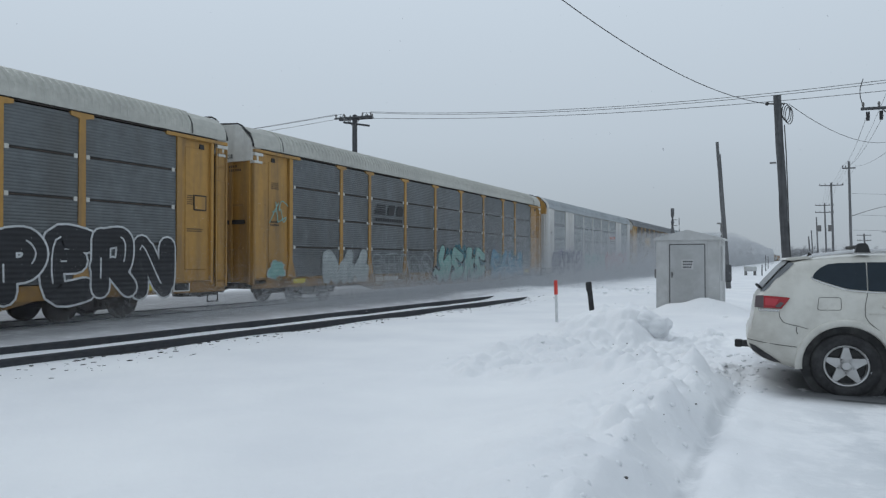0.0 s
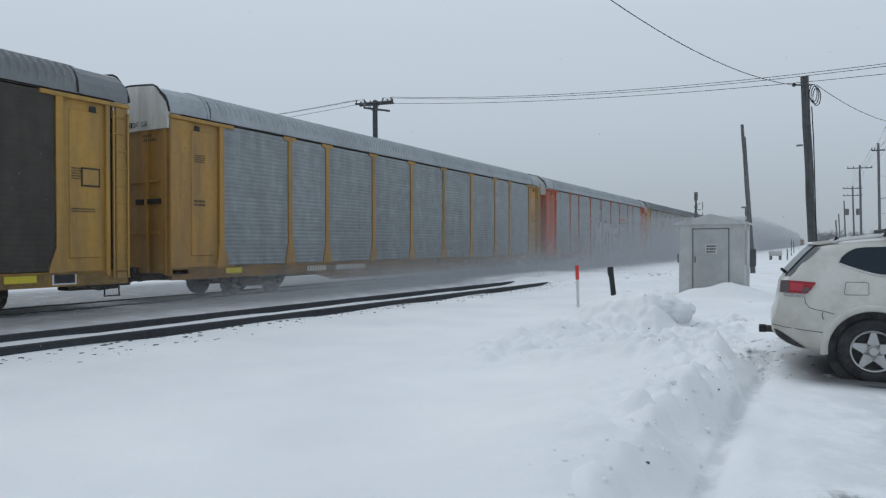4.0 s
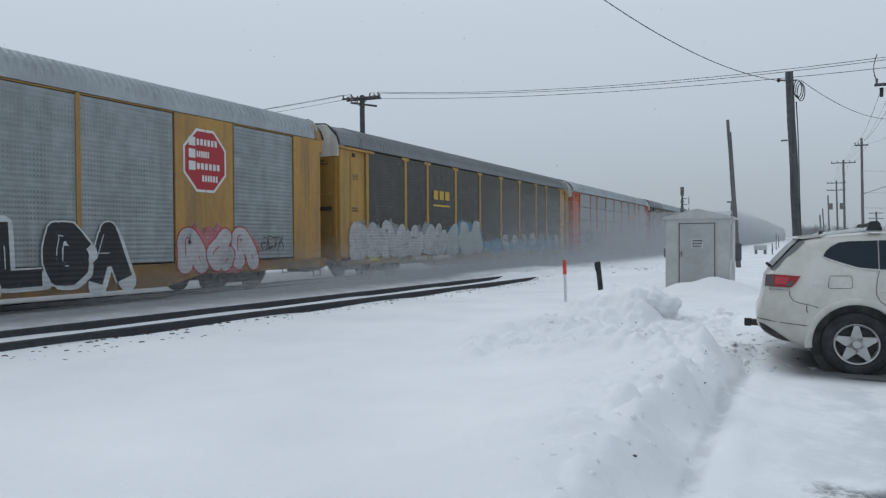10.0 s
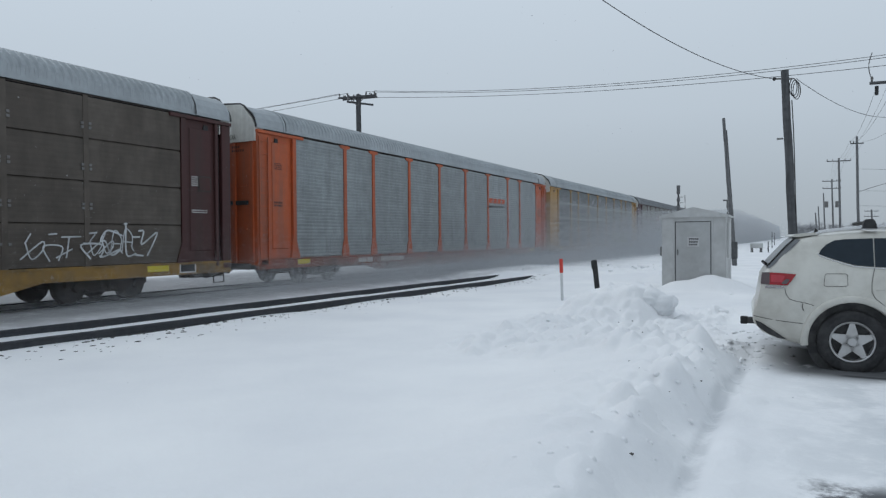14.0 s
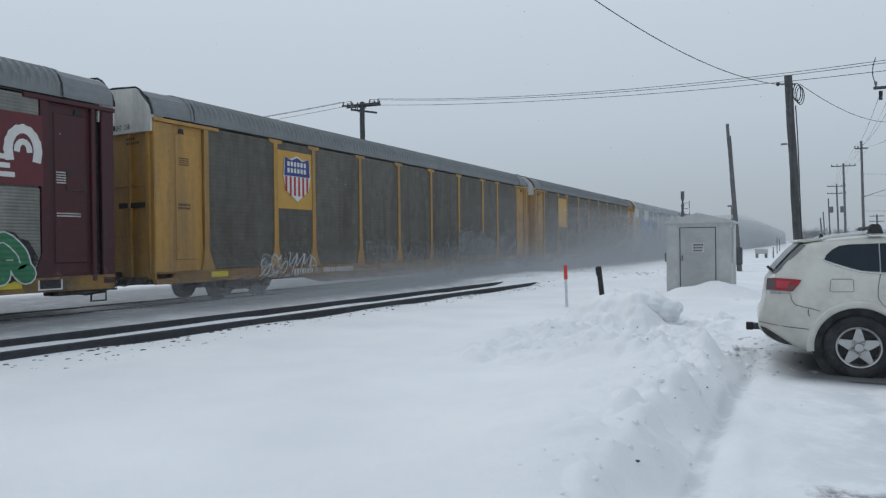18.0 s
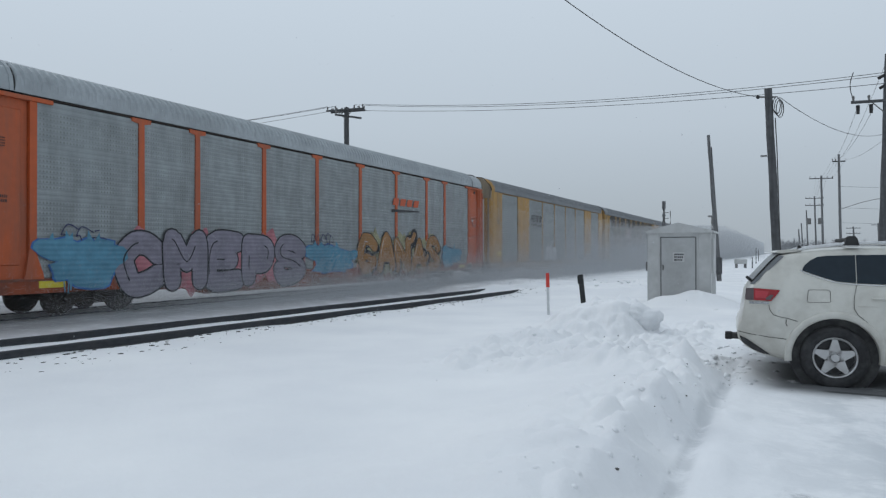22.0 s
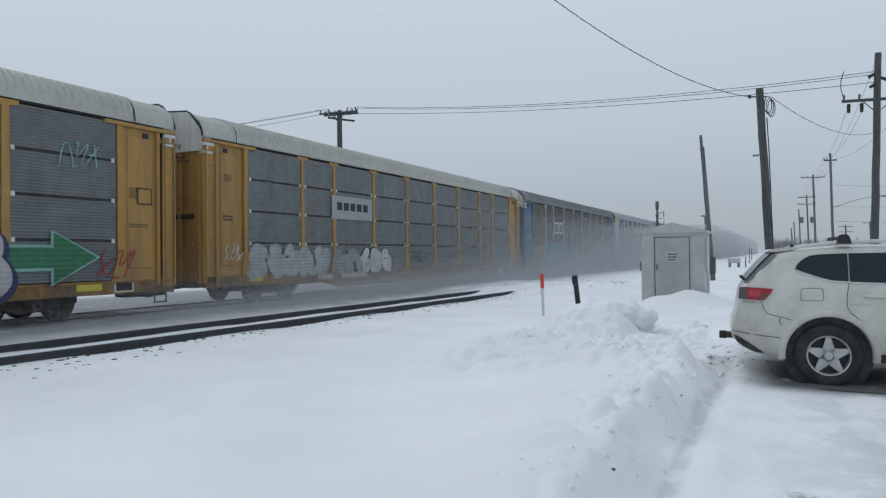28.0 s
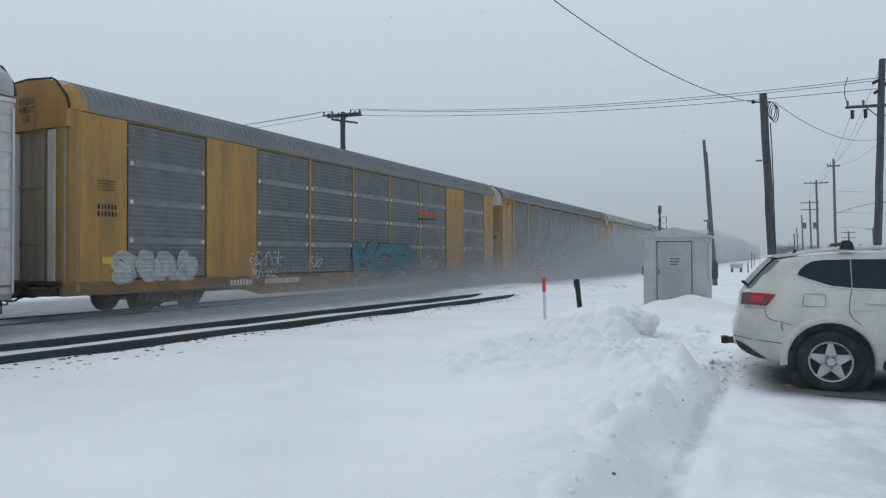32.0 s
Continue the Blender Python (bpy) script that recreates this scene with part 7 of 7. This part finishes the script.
def make_suv():
    car = tagged(new("parked_suv"), "dirty white sport utility vehicle parked on snowy lane", "car")
    xs = [-1.14, -1.12, -1.09, -1.06, -1.03, -0.98, -0.90, -0.81, -0.72, -0.60] + [-0.52 + 0.08 * i for i in range(56)]
    xs = [x for x in xs if x < 3.96] + [3.96]
    bm = bmesh.new()
    n = 22
    rings = []
    for x in xs:
        zb, zt = lin(x, SUV_LOW), lin(x, SUV_TOP)
        half = []
        for i in range(n):
            z = zb + (zt - 0.05 - zb) * i / (n - 1)
            half.append((suv_half(x, z), z))
        w = half[-1][0]
        half += [(w * 0.93, zt - 0.02), (w * 0.6, zt), (0.0, zt + 0.01)]
        ring = [(-w0, z) for w0, z in half] + [(w0, z) for w0, z in half[-2::-1]]
        rings.append([bm.verts.new((x, y, z)) for y, z in ring])
    for r, s in zip(rings, rings[1:]):
        for i in range(len(r) - 1):
            bm.faces.new((r[i], r[i + 1], s[i + 1], s[i]))
        bm.faces.new((r[-1], r[0], s[0], s[-1]))
    bm.faces.new(rings[0])
    bm.faces.new(rings[-1][::-1])
    # wheel arches: drop the skin inside the wheel housings
    gone = []
    for f in bm.faces:
        c = f.calc_center_median()
        for cx in (0.0, 2.98):
            if math.hypot(c.x - cx, c.z - 0.38) < 0.535 and c.z < 0.98:
                gone.append(f)
    bmesh.ops.delete(bm, geom=list(set(gone)), context='FACES')
    part("body", bm, M_SUV, car, smooth=True)
    for cx in (0.0, 2.98):
        for side in (-1, 1):
            bm = bmesh.new()
            seg = 40
            arcs = []
            for k in range(seg + 1):
                a = radians(-8 + 196 * k / seg)
                row_ = []
                for r, dy in ((0.492, -0.10), (0.497, 0.010), (0.508, 0.019), (0.560, 0.021), (0.576, 0.014), (0.585, -0.004)):
                    x, z = cx + r * math.cos(a), 0.38 + r * math.sin(a)
                    z = max(z, 0.29)
                    row_.append(bm.verts.new((x, side * (suv_half(x, max(z, 0.3)) + dy), z)))
                arcs.append(row_)
            for p, q in zip(arcs, arcs[1:]):
                for j in range(5):
                    bm.faces.new((p[j], p[j + 1], q[j + 1], q[j]))
            part("arch_lip", bm, M_SUV, car, smooth=True)
        bm = bmesh.new()
        tube(bm, (cx, -0.86, 0.38), (cx, 0.86, 0.38), 0.515, seg=36)
        bmesh.ops.delete(bm, geom=[f for f in bm.faces if f.calc_center_median().z < 0.30 and abs(f.normal.y) < 0.5], context='FACES')
        part("wheel_housing", bm, M_TRIM, car)
        for side in (-1, 1):
            wheel = place("wheel", tyre_mesh(), M_TYRE, car, "dusty tyre", at=(cx, side * 0.83, 0.375), rot=(0, 0, 0 if side < 0 else 180))
            wheel.scale = (1.07, 1.0, 1.07)
            place("rim", rim_mesh(), M_ALLOY, wheel, "five-spoke silver alloy rim")
            place("hub_cap", cached(("hub_cap",), lambda b: tube(b, (0, -0.128, 0), (0, -0.10, 0), 0.045, 0.055, seg=16)), M_ALLOY, wheel)
            place("brake_disc", cached(("brake_disc",), lambda b: tube(b, (0, -0.02, 0), (0, 0.02, 0), 0.17, seg=24)), M_STEEL, wheel)
    # glass
    suv_skin("rear_side_window", [(-0.364, 1.484), (-0.336, 1.545), (-0.27, 1.61), (-0.18, 1.66), (-0.07, 1.675), (0.25, 1.685), (0.24, 1.328), (0.03, 1.347), (-0.09, 1.383), (-0.23, 1.432)], M_GLASS, car)
    suv_skin("side_window", [(0.262, 1.685), (0.75, 1.69), (1.22, 1.69), (1.22, 1.30), (0.75, 1.31), (0.252, 1.327)], M_GLASS, car)
    suv_skin("side_window", [(1.30, 1.69), (1.70, 1.65), (2.20, 1.40), (2.34, 1.26), (1.8, 1.285), (1.30, 1.30)], M_GLASS, car)
    suv_strip("window_trim", [(-0.38, 1.49), (-0.35, 1.465), (-0.235, 1.417), (-0.09, 1.368), (0.03, 1.332), (0.24, 1.313), (0.75, 1.295), (1.3, 1.285), (2.35, 1.245)], 0.012, M_CHROME, car, 0.012)
    bm = bmesh.new()
    tail = [(-0.975, 1.30), (-0.905, 1.385), (-0.73, 1.59), (-0.615, 1.70)]
    rr = [[bm.verts.new((x - 0.012, sgn * (suv_half(x, z) - 0.06), z + 0.010)) for sgn in (-1, 1)] for x, z in tail]
    for p, q in zip(rr, rr[1:]):
        bm.faces.new((p[0], p[1], q[1], q[0]))
    part("rear_window", bm, M_REARGLASS, car, "dusty tinted rear window with sky reflection in its grey")
    bm = bmesh.new()
    pts = [(-0.985, 1.295), (-0.91, 1.38), (-0.74, 1.58), (-0.63, 1.685), (-0.565, 1.672), (-0.68, 1.555), (-0.885, 1.345), (-0.935, 1.295)]
    bm.faces.new([bm.verts.new((x, -suv_half(x, z) - 0.008, z)) for x, z in pts])
    part("corner_glass", bm, M_REARGLASS, car)
    bm = bmesh.new()
    prism(bm, [(-0.68, 1.715), (-0.63, 1.745), (-0.40, 1.765), (-0.36, 1.74), (-0.58, 1.705)], "y", -0.70, 0.70)
    part("roof_spoiler", bm, M_SUV, car)
    bm = bmesh.new()
    tube(bm, (-0.96, -0.45, 1.33), (-1.02, -0.72, 1.385), 0.02, seg=6)
    part("rear_wiper", bm, M_TRIM, car)
    # lamps and trim
    suv_skin("tail_lamp", [(-0.94, 1.244), (-0.78, 1.236), (-0.629, 1.225), (-0.675, 1.155), (-0.736, 1.08), (-0.942, 1.084)], M_LAMP, car, 0.014, label="red tail lamp lens")
    bm = bmesh.new()
    pts = [(-1.035, 1.24), (-0.94, 1.246), (-0.94, 1.082), (-1.05, 1.087)]
    bm.faces.new([bm.verts.new((x, -suv_half(x, z) - 0.012, z)) for x, z in pts])
    part("lamp_corner", bm, M_LAMPDARK, car, "smoked lamp corner")
    suv_skin("lamp_core", [(-0.925, 1.215), (-0.76, 1.205), (-0.80, 1.115), (-0.925, 1.118)], M_LAMPCORE, car, 0.018)
    suv_skin("lamp_lower", [(-0.80, 1.118), (-0.745, 1.165), (-0.705, 1.155), (-0.745, 1.095), (-0.80, 1.095)], M_LAMPDARK, car, 0.018)
    suv_strip("lamp_strip", [(-1.0, 1.052), (-0.762, 1.055)], 0.030, M_CHROME, car, 0.014)
    suv_strip("tailgate_gap", [(-0.762, 1.03), (-0.752, 0.967), (-0.714, 0.905), (-0.64, 0.88), (-0.541, 0.862), (-0.43, 0.83)], 0.008, M_SEAM, car)
    suv_strip("bumper_gap", [(-1.14, 0.657), (-0.991, 0.632), (-0.765, 0.607), (-0.56, 0.592)], 0.010, M_SEAM, car)
    suv_strip("dirt_run", [(-0.56, 0.85), (-0.565, 0.80), (-0.55, 0.76)], 0.012, M_SEAM, car)
    fl = [(-0.302, 1.222), (-0.28, 1.236), (-0.075, 1.238), (-0.052, 1.222), (-0.052, 1.095), (-0.07, 1.08), (-0.295, 1.076), (-0.318, 1.09), (-0.302, 1.222)]
    suv_strip("fuel_flap_gap", fl, 0.006, M_SEAM, car)
    suv_strip("door_gap", [(0.25, 1.318), (0.225, 1.22), (0.209, 1.12), (0.207, 1.01), (0.246, 0.935), (0.34, 0.85), (0.40, 0.79)], 0.008, M_SEAM, car)
    suv_strip("door_gap", [(1.26, 1.30), (1.27, 0.9), (1.25, 0.36)], 0.012, M_GAP, car)
    suv_strip("crease", [(0.25, 1.04), (1.2, 1.03), (2.9, 1.0)], 0.014, M_SUV, car, 0.008)
    for x in (0.40, 1.60):
        bm = bmesh.new()
        tube(bm, (x, -0.985, 1.142), (x + 0.22, -0.985, 1.136), 0.018, seg=8)
        part("door_handle", bm, M_SUV, car)
    suv_skin("rear_lower_cladding", [(-1.12, 0.60), (-1.043, 0.573), (-0.89, 0.475), (-0.739, 0.372), (-0.84, 0.382), (-0.954, 0.425), (-1.08, 0.51)], M_TRIM, car, 0.012, label="dark plastic bumper edge")
    suv_skin("sill_cladding", [(0.55, 0.42), (2.4, 0.42), (2.4, 0.31), (0.55, 0.31)], M_TRIM, car, 0.012)
    bm = bmesh.new()
    box(bm, -1.26, -1.0, -0.05, 0.05, 0.46, 0.55, 0.01)
    tow = part("tow_receiver", bm, M_TRIM, car, "square black tow hitch")
    bm = bmesh.new()
    box(bm, -1.30, -1.20, -0.06, 0.06, 0.452, 0.558, 0.012)
    part("hitch_cap", bm, M_BLACK, tow)
    for side in (-1, 1):
        bm = bmesh.new()
        pts = [(-0.42, 1.735), (-0.30, 1.775), (0.2, 1.835), (1.0, 1.85), (1.6, 1.82), (1.8, 1.76)]
        sweep(bm, [(x, side * 0.66, z) for x, z in pts], 0.022, 8)
        part("roof_rail", bm, M_CHROME, car)
    for x in (0.22, 1.25):
        bm = bmesh.new()
        prism(bm, [(x - 0.085, 1.81), (x - 0.06, 1.905), (x - 0.035, 1.93), (x + 0.035, 1.93), (x + 0.06, 1.905), (x + 0.085, 1.81)], "y", -0.74, -0.60)
        part("rack_foot", bm, M_BLACK, car)
        bm = bmesh.new()
        tube(bm, (x, -0.62, 1.89), (x, 0.62, 1.89), 0.025, seg=8)
        part("rack_bar", bm, M_BLACK, car)
    bm = bmesh.new()
    prism(bm, [(-0.36, 1.75), (-0.33, 1.83), (-0.27, 1.76)], "y", -0.02, 0.02)
    part("roof_antenna", bm, M_BLACK, car)
    return car


def tyre_mesh():
    def fill(bm):
        seg = 48
        prof = [(0.235, -0.10), (0.26, -0.125), (0.32, -0.13), (0.358, -0.115), (0.372, -0.09), (0.375, 0.0), (0.372, 0.09), (0.358, 0.115), (0.32, 0.13), (0.235, 0.10)]
        rings = [[bm.verts.new((r * math.cos(6.28319 * i / seg), v, r * math.sin(6.28319 * i / seg))) for i in range(seg)] for r, v in prof]
        for p, q in zip(rings, rings[1:]):
            for i in range(seg):
                bm.faces.new((p[i], p[(i + 1) % seg], q[(i + 1) % seg], q[i]))
    return cached(("tyre",), fill, True)


def rim_mesh():
    def fill(bm):
        seg = 48
        prof = [(0.243, -0.118), (0.236, -0.125), (0.222, -0.118), (0.212, -0.06), (0.215, 0.08)]
        rings = [[bm.verts.new((r * math.cos(6.28319 * i / seg), v, r * math.sin(6.28319 * i / seg))) for i in range(seg)] for r, v in prof]
        for p, q in zip(rings, rings[1:]):
            for i in range(seg):
                bm.faces.new((p[i], p[(i + 1) % seg], q[(i + 1) % seg], q[i]))
        for k in range(5):
            a = radians(90 + 72 * k)
            ca, sa = math.cos(a), math.sin(a)
            lo, hi = [], []
            for r, w in ((0.02, 0.062), (0.075, 0.066), (0.218, 0.026)):
                for sgn in (-1, 1):
                    lo.append((ca * r - sa * w * sgn, sa * r + ca * w * sgn))
            order = [lo[0], lo[2], lo[4], lo[5], lo[3], lo[1]]
            vf = [bm.verts.new((u, -0.105, v)) for u, v in order]
            vb = [bm.verts.new((u, -0.06, v)) for u, v in order]
            bm.faces.new(vf)
            for i in range(6):
                bm.faces.new((vf[i], vf[(i + 1) % 6], vb[(i + 1) % 6], vb[i]))
    return cached(("rim",), fill)


suv = make_suv()
SUV_AT = (0.506, 11.02)
suv.matrix_basis = pose(SUV_AT[0], SUV_AT[1], -0.175, 0, 0, 4)

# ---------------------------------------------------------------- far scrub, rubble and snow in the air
# paler than bare twigs: distance haze put into the colour
M_TWIG = mat("haze_paled_twigs", (0.27, 0.275, 0.285), 0.9, 0, (0.18, 0.18, 0.185), 0.5, 1, 0.1, 3)


def bush_mesh(seed, h, w):
    def fill(bm):
        rng = random.Random(seed)

        def limb(p, d, ln, r, depth):
            q = p + d * ln
            tube(bm, p, q, r, r * 0.6, seg=4, caps=False)
            if depth:
                for _ in range(4 if depth > 1 else 5):
                    dd = (d + Vector((rng.uniform(-0.8, 0.8), rng.uniform(-0.8, 0.8), rng.uniform(-0.2, 0.7)))).normalized()
                    limb(p.lerp(q, rng.uniform(0.4, 1.0)), dd, ln * rng.uniform(0.55, 0.8), r * 0.6, depth - 1)
        for _ in range(5):
            limb(Vector((rng.uniform(-w, w) * 0.5, rng.uniform(-w, w) * 0.3, -0.1)), Vector((rng.uniform(-0.35, 0.35), rng.uniform(-0.3, 0.3), 1)).normalized(), h * 0.42, 0.06 * h / 4, 3)
    return cached(("bush", seed, h, w), fill)


rng = random.Random(11)
for i in range(44):
    sl = rng.uniform(0.50, 0.78)
    dep = rng.uniform(150, 230)
    h = rng.uniform(3.0, 6.2)
    p = at_view(sl, dep, -0.1)
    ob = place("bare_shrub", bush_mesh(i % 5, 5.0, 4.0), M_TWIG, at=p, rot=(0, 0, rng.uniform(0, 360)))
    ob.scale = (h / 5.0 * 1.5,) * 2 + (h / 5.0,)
    tagged(ob, "leafless winter shrub paled to imitate distance haze", "shrub", "distant shrubs")
# stones and clods that poke out of the snow
M_CLOD = mat("dark_clod", (0.085, 0.08, 0.075), 0.9, 0, (0.2, 0.2, 0.2), 0.4, 5, 0.1, 10)


def scatter_mesh(seed, n, pick, s0, s1, flat=0.5, sink=0.0):
    """Loose lumps, each a rounded twelve-cornered stone, some drawn out along the wind."""
    rng = random.Random(seed)
    bm = bmesh.new()
    bmesh.ops.create_icosphere(bm, subdivisions=1, radius=1)
    base_v = [v.co.copy() for v in bm.verts]
    base_f = [tuple(v.index for v in f.verts) for f in bm.faces]
    bm.free()
    verts, faces = [], []
    for _ in range(n):
        x, y = pick(rng)
        s = s0 + (s1 - s0) * rng.random() ** 2
        z = ground_z(x, y) - sink * s
        long_, a = rng.uniform(0.9, 1.8), rng.uniform(-0.4, 0.4)
        i = len(verts)
        for c in base_v:
            k = rng.uniform(0.75, 1.2)
            u, v = c.x * k * s, c.y * k * s * long_
            verts.append((x + u * math.cos(a) - v * math.sin(a), y + u * math.sin(a) + v * math.cos(a), z + s * flat * c.z * k))
        faces += [tuple(i + j for j in f) for f in base_f]
    me = bpy.data.meshes.new("scatter")
    me.from_pydata(verts, [], faces)
    me.polygons.foreach_set("use_smooth", [True] * len(faces))
    return me


def by_rail(rng):
    y = 1.5 + 26 * rng.random() ** 1.6
    return near_rail_x(y) + 0.12 + abs(rng.gauss(0, 0.65 if y < 9 else 0.4)), y


def on_ridge(rng):
    if rng.random() < 0.6:
        return rng.gauss(-1.12, 0.22), rng.uniform(3.6, 8.8)
    cx, cy = rng.choice([(-3.7, 9.4), (-3.2, 10.2), (-2.75, 10.5), (-1.95, 9.2), (-1.1, 10.6), (-4.2, 12.0), (-3.0, 13.4)])
    return rng.gauss(cx, 0.28), rng.gauss(cy, 0.3)


def by_suv(rng):
    return rng.uniform(-0.9, 3.2), rng.uniform(8.6, 10.4)


def by_bumper(rng):
    return rng.gauss(-0.75, 0.28), rng.uniform(9.6, 12.6)


def up_lane(rng):
    y = rng.uniform(15.5, 34)
    return rng.gauss(-0.6 + 0.09 * (y - 15), 0.7), y


def crossing(rng):
    return rng.uniform(-12.8, -4.0), rng.uniform(30, 44)


tagged(place("ballast_stones", scatter_mesh(1, 620, by_rail, 0.008, 0.045, 0.35), M_CLOD), "dark ballast stones showing through snow by the rail", "stones", kind="stuff")
# these dark lumps stand for dirt specks and for small shadows between clods
tagged(place("snow_clods", scatter_mesh(2, 20, on_ridge, 0.006, 0.022, 0.7), M_CLOD), "dark crumbs for dirt and clod shadows on ploughed snow", "dirt", kind="stuff")
tagged(place("slush_clods", scatter_mesh(3, 14, by_suv, 0.008, 0.025, 0.6), M_CLOD), "dark slush clods beside the parked car", "slush", kind="stuff")
tagged(place("churned_snow", scatter_mesh(6, 70, by_bumper, 0.02, 0.06, 0.45), M_SNOW), "churned snow crumbs behind the parked car", "snow lumps", kind="stuff")
tagged(place("crossing_clods", scatter_mesh(4, 160, crossing, 0.04, 0.13, 0.5), M_SNOW), "churned snow lumps at the buried crossing", "snow lumps", kind="stuff")
tagged(place("lane_clods", scatter_mesh(7, 90, up_lane, 0.03, 0.17, 0.6, 0.2), M_SNOW), "broken snow lumps beside the far lane", "snow lumps", kind="stuff")
tagged(place("ridge_clods", scatter_mesh(5, 130, on_ridge, 0.010, 0.045, 0.7, 0.3), M_SNOW), "loose snow lumps on the ploughed ridge", "snow lumps", kind="stuff")



def snow_block(x, y, sx, sy, sz, seed):
    """A broken-off block of ploughed snow."""
    bm = bmesh.new()
    bmesh.ops.create_icosphere(bm, subdivisions=4, radius=1)
    for v in bm.verts:
        n = v.co.normalized()
        k = 1 + 0.30 * noise.noise(n * 1.3 + Vector((seed, 0, 0))) + 0.14 * noise.noise(n * 3.2 + Vector((0, seed, 0))) + 0.05 * noise.noise(n * 8)
        v.co = Vector((n.x * sx * k, n.y * sy * k, n.z * sz * k))
    ob = place("snow_block", mesh_of(bm, "snow_block", True), M_SNOW, at=(x, y, ground_z(x, y) + sz * 0.15), rot=(0, 0, seed * 50))
    return tagged(ob, "rounded block of ploughed snow on the ridge", "snow lump", "blocks of ploughed snow")


for row_ in ((-2.62, 14.55, 0.42, 0.36, 0.27, 21), (0.2, 17.0, 0.24, 0.2, 0.13, 14), (0.7, 20.5, 0.34, 0.3, 0.2, 15), (1.3, 23.5, 0.34, 0.34, 0.2, 16), (0.2, 19.2, 0.25, 0.22, 0.15, 17), (0.5, 22.0, 0.28, 0.25, 0.16, 18)):
    snow_block(*row_)
M_FLAKE = mat("airborne_snow", (0.60, 0.615, 0.635), 0.9)


def flakes(name, label, seed, count, sampler, size):
    """Snow blown up and hanging in the air, as loose small flakes."""
    r = np.random.default_rng(seed)
    pos = sampler(r, count)
    s = size(pos)[:, None, None]
    tri = r.normal(size=(len(pos), 3, 3))
    tri -= tri.mean(axis=1, keepdims=True)
    tri *= s / np.linalg.norm(tri, axis=2, keepdims=True)
    verts = (pos[:, None, :] + tri).reshape(-1, 3)
    me = bpy.data.meshes.new(name)
    n = len(pos)
    me.vertices.add(3 * n)
    me.vertices.foreach_set("co", verts.astype(np.float32).ravel())
    me.loops.add(3 * n)
    me.loops.foreach_set("vertex_index", np.arange(3 * n, dtype=np.int32))
    me.polygons.add(n)
    me.polygons.foreach_set("loop_start", np.arange(0, 3 * n, 3, dtype=np.int32))
    me.update(calc_edges=True)
    return tagged(place(name, me, M_FLAKE), label, "blowing snow", kind="stuff")


def dust_far(r, n):
    u = r.random(n)
    inv = 1 / 28.0 - u * (1 / 28.0 - 1 / 480.0)
    y = 1 / inv
    keep = r.random(n) < np.clip((y - 22) / 46, 0.12, 1)
    y = y[keep]
    m = len(y)
    x = -15.25 + 3.9 * r.random(m)
    tall = 1 + 0.8 * np.clip((y - 70) / 90, 0, 1)
    z = np.minimum(-0.05 + tall * r.exponential(2.0, m), tall * 4.1 * np.sqrt(r.random(m)))
    return np.stack([x, y, z], axis=1)


def dust_low(r, n):
    y = 5 + 55 * r.random(n) ** 0.9
    y = y[r.random(n) < np.clip((y - 7) / 13, 0.10, 1) * np.clip(1 - (y - 24) / 26, 0.22, 1)]
    n = len(y)
    x = -15.3 + 2.2 * r.random(n) ** 1.4
    z = -0.08 + r.exponential(0.40, n)
    return np.stack([x, y, z], axis=1)


def air_far(r, n):
    y = 60 + 190 * r.random(n)
    x = -8 + (y * 0.32 + 8) * r.random(n)
    z = 4.5 * r.random(n) ** 1.8
    return np.stack([x, y, z], axis=1)


# flakes grow with distance, sized to about a pixel in the camera's view
flakes("blown_snow_cloud", "powder snow whirled up along the train, flakes sized to the view", 1, 1400000, dust_far, lambda p: 0.00029 * p[:, 1] * (1 + 0.6 * np.clip((p[:, 1] - 110) / 150, 0, 1)))
flakes("drifting_powder", "low powder snow drifting under the train", 2, 1600000, dust_low, lambda p: 0.0034 + 0.00021 * p[:, 1])
flakes("hanging_snow", "thin snow haze in the distance", 3, 40000, air_far, lambda p: 0.0003 * p[:, 1])


def fall(seed, n):
    """A slab of sparse falling flakes; it drifts through the view."""
    r = np.random.default_rng(seed)
    p = np.stack([-14 + 18 * r.random(n), 4 + 16 * r.random(n), 45 * r.random(n)], axis=1)
    return p


falling = flakes("falling_flakes", "sparse snowflakes drifting down", 4, 2800, lambda r, n: fall(4, n), lambda p: 0.010 + 0 * p[:, 1])


def motions():
    for k, car in enumerate(CARS):
        walk(car, [(t, pose(TRACK_X, car_y(k, t) + d, 0.0)) for t, d in SLIP])
    walk(falling, [(t, pose(2.0 - 0.10 * t, 0.05 * t, -1.15 * t)) for t in (0, 8, 16, 24, 32)])


motions()
